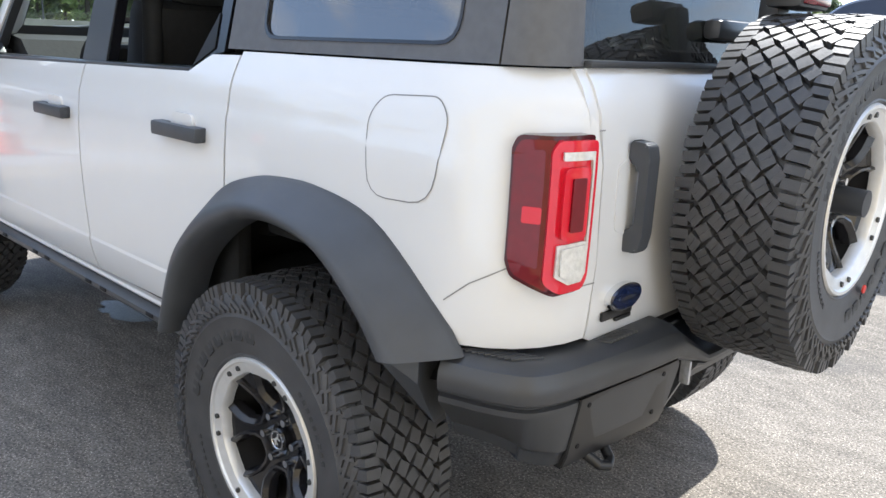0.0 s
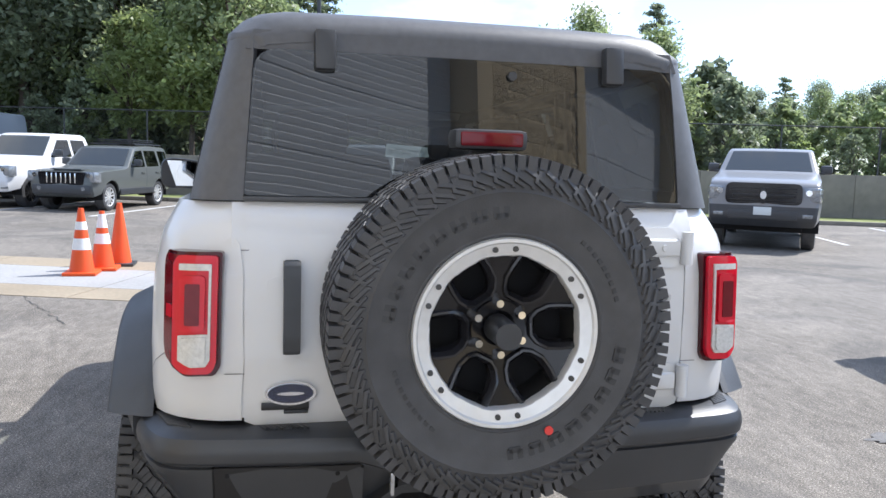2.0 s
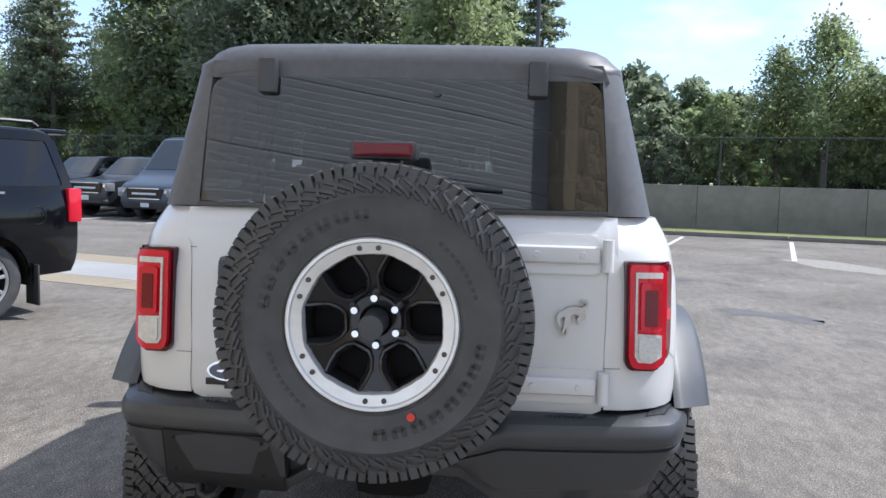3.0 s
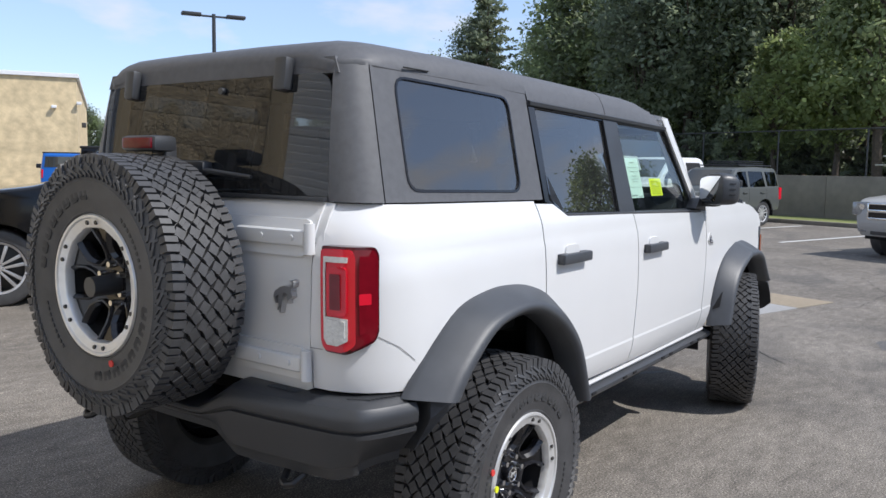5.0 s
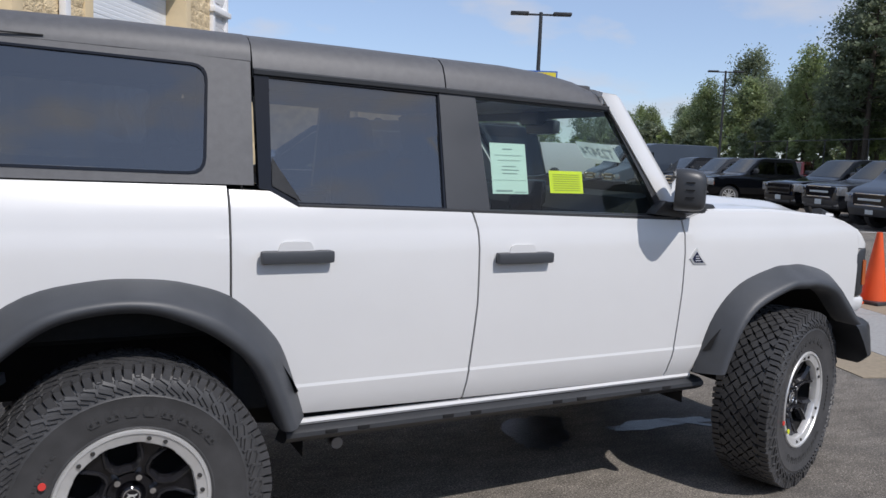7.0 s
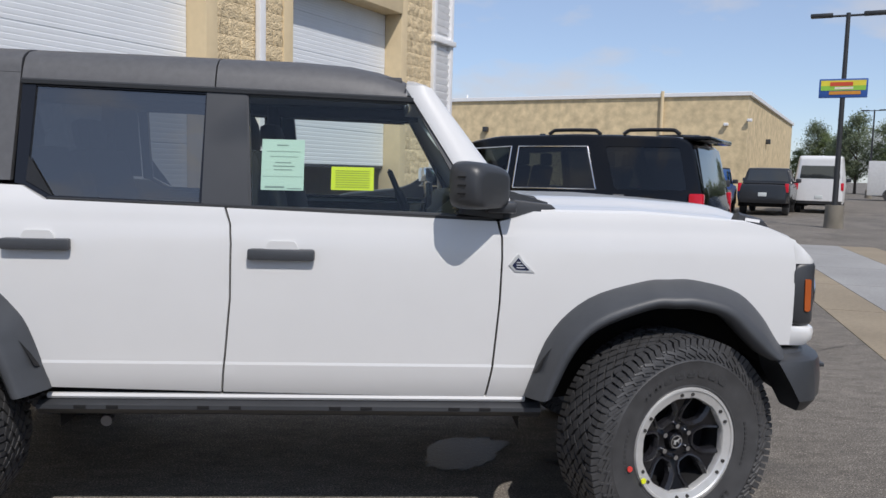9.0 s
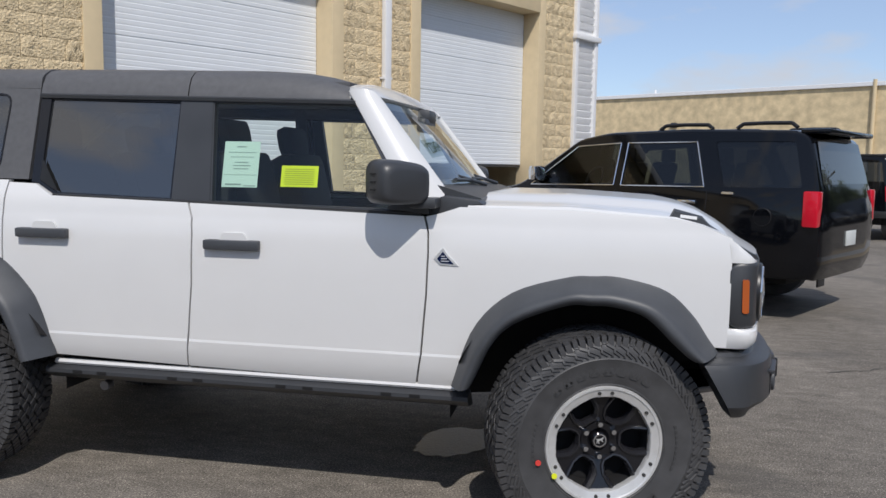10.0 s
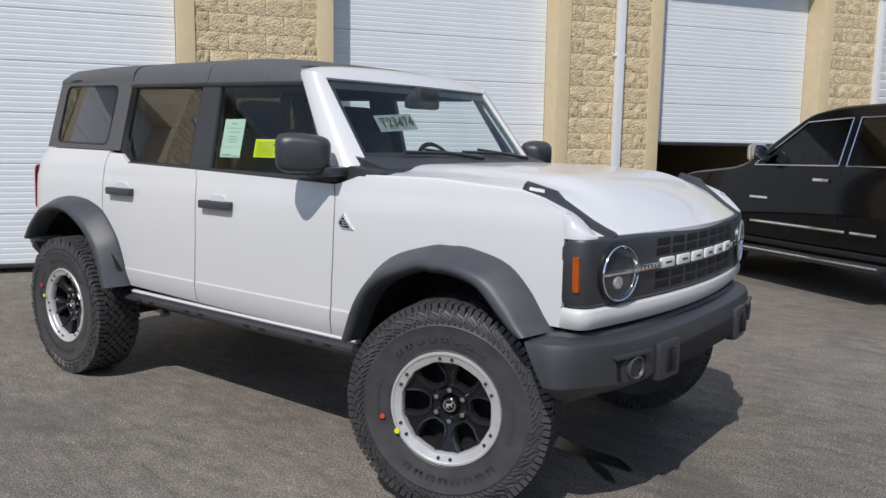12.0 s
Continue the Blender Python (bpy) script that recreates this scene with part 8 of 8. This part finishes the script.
def broadleaf(seed, height, spread, mat, clumps=95, per=52, leaf=0.15, low=0.22):
    rnd = random.Random(seed)
    tb = bmesh.new()
    rod((0, 0, -0.3), (rnd.uniform(-.2, .2), rnd.uniform(-.2, .2), height * 0.45), height * 0.020, height * 0.013, n=8, bm=tb)
    quads = []
    for i in range(clumps):
        v = low + (1 - low) * (i + rnd.random()) / clumps
        # egg-shaped outline, broken by noise
        prof = math.sin(math.pi * min(1, max(0.02, (v - low) / (1.02 - low))) ** 0.75) ** 0.7
        a = rnd.uniform(0, 6.283)
        wob = 0.70 + 0.45 * noise.noise((math.cos(a) * 1.4 + seed, math.sin(a) * 1.4, v * 3.0 + seed * 2.1))
        rr = spread * prof * wob * math.sqrt(rnd.uniform(0.25, 1.0))
        c = Vector((rr * math.cos(a), rr * math.sin(a), height * v * (0.95 + 0.1 * rnd.random())))
        if i % 4 == 0:
            s = Vector((0, 0, max(height * 0.15, c.z - rr * 0.9 - height * 0.05)))
            rod(s, c, height * 0.007, 0.012, n=5, bm=tb, cap=False)
        leaf_cloud(quads, c, rnd.uniform(0.45, 0.85) * height / 8.0 * 1.1, per, leaf, rnd, 0.75)
    tm = bpy.data.meshes.new("trunk")
    tb.to_mesh(tm)
    tb.free()
    tm.materials.append(BARK)
    return tm, leaves_mesh("crown", quads, mat)


def pine(seed, height, spread, mat, whorls=15, per=46):
    rnd = random.Random(seed)
    tb = bmesh.new()
    rod((0, 0, -0.3), (0, 0, height * 0.97), height * 0.018, 0.03, n=8, bm=tb)
    quads = []
    for i in range(whorls):
        v = 0.26 + 0.74 * i / (whorls - 1)
        reach = spread * (1.0 - v) ** 0.7 * rnd.uniform(0.75, 1.15) + 0.35
        for k in range(rnd.randint(4, 6)):
            a = rnd.uniform(0, 6.283)
            z = height * v + rnd.uniform(-0.2, 0.2)
            tip = Vector((reach * math.cos(a), reach * math.sin(a), z + reach * rnd.uniform(-0.05, 0.25)))
            rod((0, 0, z), tip, 0.035, 0.012, n=4, bm=tb, cap=False)
            for f in (0.45, 0.7, 0.92):
                leaf_cloud(quads, Vector((0, 0, z)).lerp(tip, f), 0.50, per // 3 + 4, 0.16, rnd, 0.40)
    tm = bpy.data.meshes.new("trunk")
    tb.to_mesh(tm)
    tb.free()
    tm.materials.append(BARK)
    return tm, leaves_mesh("crown", quads, mat)


KINDS = {
    "mid": [broadleaf(1, 9.5, 3.4, LEAF_MID, 120, 60), broadleaf(2, 10.5, 3.2, LEAF_MID, 130, 58), broadleaf(7, 8.5, 3.0, LEAF_MID, 105, 58)],
    "dark": [broadleaf(3, 11.5, 3.6, LEAF_DARK, 140, 60), broadleaf(8, 12.5, 3.8, LEAF_DARK, 150, 60)],
    "light": [broadleaf(4, 6.8, 2.6, LEAF_LIGHT, 90, 60, 0.14), broadleaf(5, 5.0, 2.0, LEAF_LIGHT, 70, 60, 0.13, 0.1)],
    "pine": [pine(11, 13.0, 3.6, LEAF_DARK), pine(12, 11.5, 3.2, LEAF_DARK)],
    "bush": [broadleaf(21, 2.6, 1.7, LEAF_MID, 46, 56, 0.12, 0.02), broadleaf(22, 2.2, 1.6, LEAF_LIGHT, 42, 56, 0.11, 0.02), broadleaf(23, 3.2, 1.9, LEAF_DARK, 52, 56, 0.13, 0.02)],
}
WORDS = {"mid": ("tree", "green broadleaf tree above the retaining wall"), "dark": ("tree", "tall dark green broadleaf tree in the wood"), "light": ("tree", "yellow-green young tree above the retaining wall"), "pine": ("pine_tree", "tall dark pine with layered branches"), "bush": ("bush", "dense green bush by the fence")}


def plant(kind, p, z, k, scale, turn, label=None):
    tm, cm = KINDS[kind][k % len(KINDS[kind])]
    nm, lb = WORDS[kind]
    root = thing(nm, label or lb, "bush" if kind == "bush" else "tree", Matrix.Translation((p[0], p[1], z)) @ pose(0, 0, 0, 0, 0, turn) @ Matrix.Scale(scale, 4), group="wood above the wall")
    for n2, me in (("trunk", tm), ("crown", cm)):
        o = new(n2, me)
        o.parent = root


def wood():
    rnd = random.Random(31)
    top = 1.36

    def row(a0, a1, step, b0, b1, kinds, s0, s1, label=None):
        a = a0
        while a < a1:
            plant(rnd.choice(kinds), ab(a + rnd.uniform(-0.3, 0.3) * step, rnd.uniform(b0, b1)), top, rnd.randrange(9), rnd.uniform(s0, s1), rnd.uniform(0, 360), label)
            a += step

    # the tall dark wood
    row(17.5, 35, 2.5, 30.5, 32.5, ["dark", "mid", "dark"], 0.95, 1.12)
    row(13.5, 34, 2.7, 36, 39, ["dark", "pine", "dark", "mid"], 1.0, 1.25)
    row(14, 36, 3.2, 44, 50, ["dark", "pine"], 1.15, 1.4)
    # sunlit younger trees before it
    row(11.3, 16.5, 1.9, 28.0, 29.5, ["light", "mid"], 0.80, 0.98)
    plant("pine", ab(10.6, 38.0), top, 1, 0.88, 40)
    plant("pine", ab(12.6, 37.0), top, 0, 0.80, 140)
    # low growth where the sky opens
    row(3.0, 10.5, 1.7, 28.5, 32, ["light", "bush", "mid"], 0.40, 0.58)
    # loose group of middling trees
    for a, b, k, s in ((-1.0, 30.0, "mid", 0.48), (-2.6, 29.3, "mid", 0.56), (-4.0, 30.2, "light", 0.70), (-5.4, 29.4, "mid", 0.54), (-6.8, 31.0, "light", 0.58), (1.2, 30.5, "mid", 0.42)):
        plant(k, ab(a, b), top, rnd.randrange(9), s, rnd.uniform(0, 360))
    plant("pine", ab(-6.2, 36), top, 0, 0.58, 10)
    # low bushes by the fence towards the open side
    row(-10, 14, 1.2, 32.5, 36, ["bush"], 1.0, 1.5)
    row(-46, -8, 2.2, 28, 33, ["bush", "light", "bush"], 0.42, 0.62)
    row(-8, 33, 1.5, 29.5, 31.0, ["bush"], 0.7, 1.15)
    row(12, 75, 2.0, 53, 58, ["bush"], 1.6, 2.4)
    row(14, 36, 1.6, 40, 43, ["bush"], 1.0, 1.5)
    row(14, 36, 1.9, 31.5, 35, ["bush", "mid"], 0.7, 1.0)
    # the far line of trees, hazy with distance
    far = "distant hazy green tree beyond the upper lawn"
    row(-95, 14, 4.2, 88, 100, ["mid", "dark", "dark"], 0.72, 0.92, far)
    row(-60, 14, 1.9, 42, 48, ["bush"], 1.3, 2.0)
    row(-95, 10, 5.0, 106, 116, ["dark", "pine"], 0.85, 1.08, far)
    row(-80, -6, 4.5, 74, 82, ["bush", "bush", "mid"], 0.7, 1.0, far)
    # the wood goes on and falls away towards the end of the lot
    plant("pine", ab(36.3, 30.0), top, 0, 0.84, 10)
    plant("pine", ab(38.0, 31.0), top, 1, 0.90, 80)
    a = 37.0
    while a < 86:
        f = (a - 37) / 45
        k = max(0.42, 0.92 - 0.50 * f)
        for b0 in (29.5, 34.5):
            plant(rnd.choice(["mid", "dark", "mid", "dark"]), ab(a + rnd.uniform(-1, 1), b0 + rnd.uniform(0, 3)), top, rnd.randrange(9), k * rnd.uniform(0.86, 1.05) * 0.86, rnd.uniform(0, 360))
        plant("bush", ab(a, 27.5), top, rnd.randrange(9), rnd.uniform(0.8, 1.2), rnd.uniform(0, 360))
        a += 2.8
    pts = [(58, 72), (56, 82), (54, 92), (50, 100), (44, 106), (36, 112), (28, 116)]
    for (x0, y0), (x1, y1) in zip(pts, pts[1:]):
        for i in range(4):
            f = i / 4
            plant(rnd.choice(["mid", "dark"]), (x0 + (x1 - x0) * f + rnd.uniform(-1.5, 1.5), y0 + (y1 - y0) * f + rnd.uniform(-1.5, 1.5)), 0.0, rnd.randrange(9), rnd.uniform(0.6, 0.78), rnd.uniform(0, 360), "distant green tree at the end of the lot")


wood()
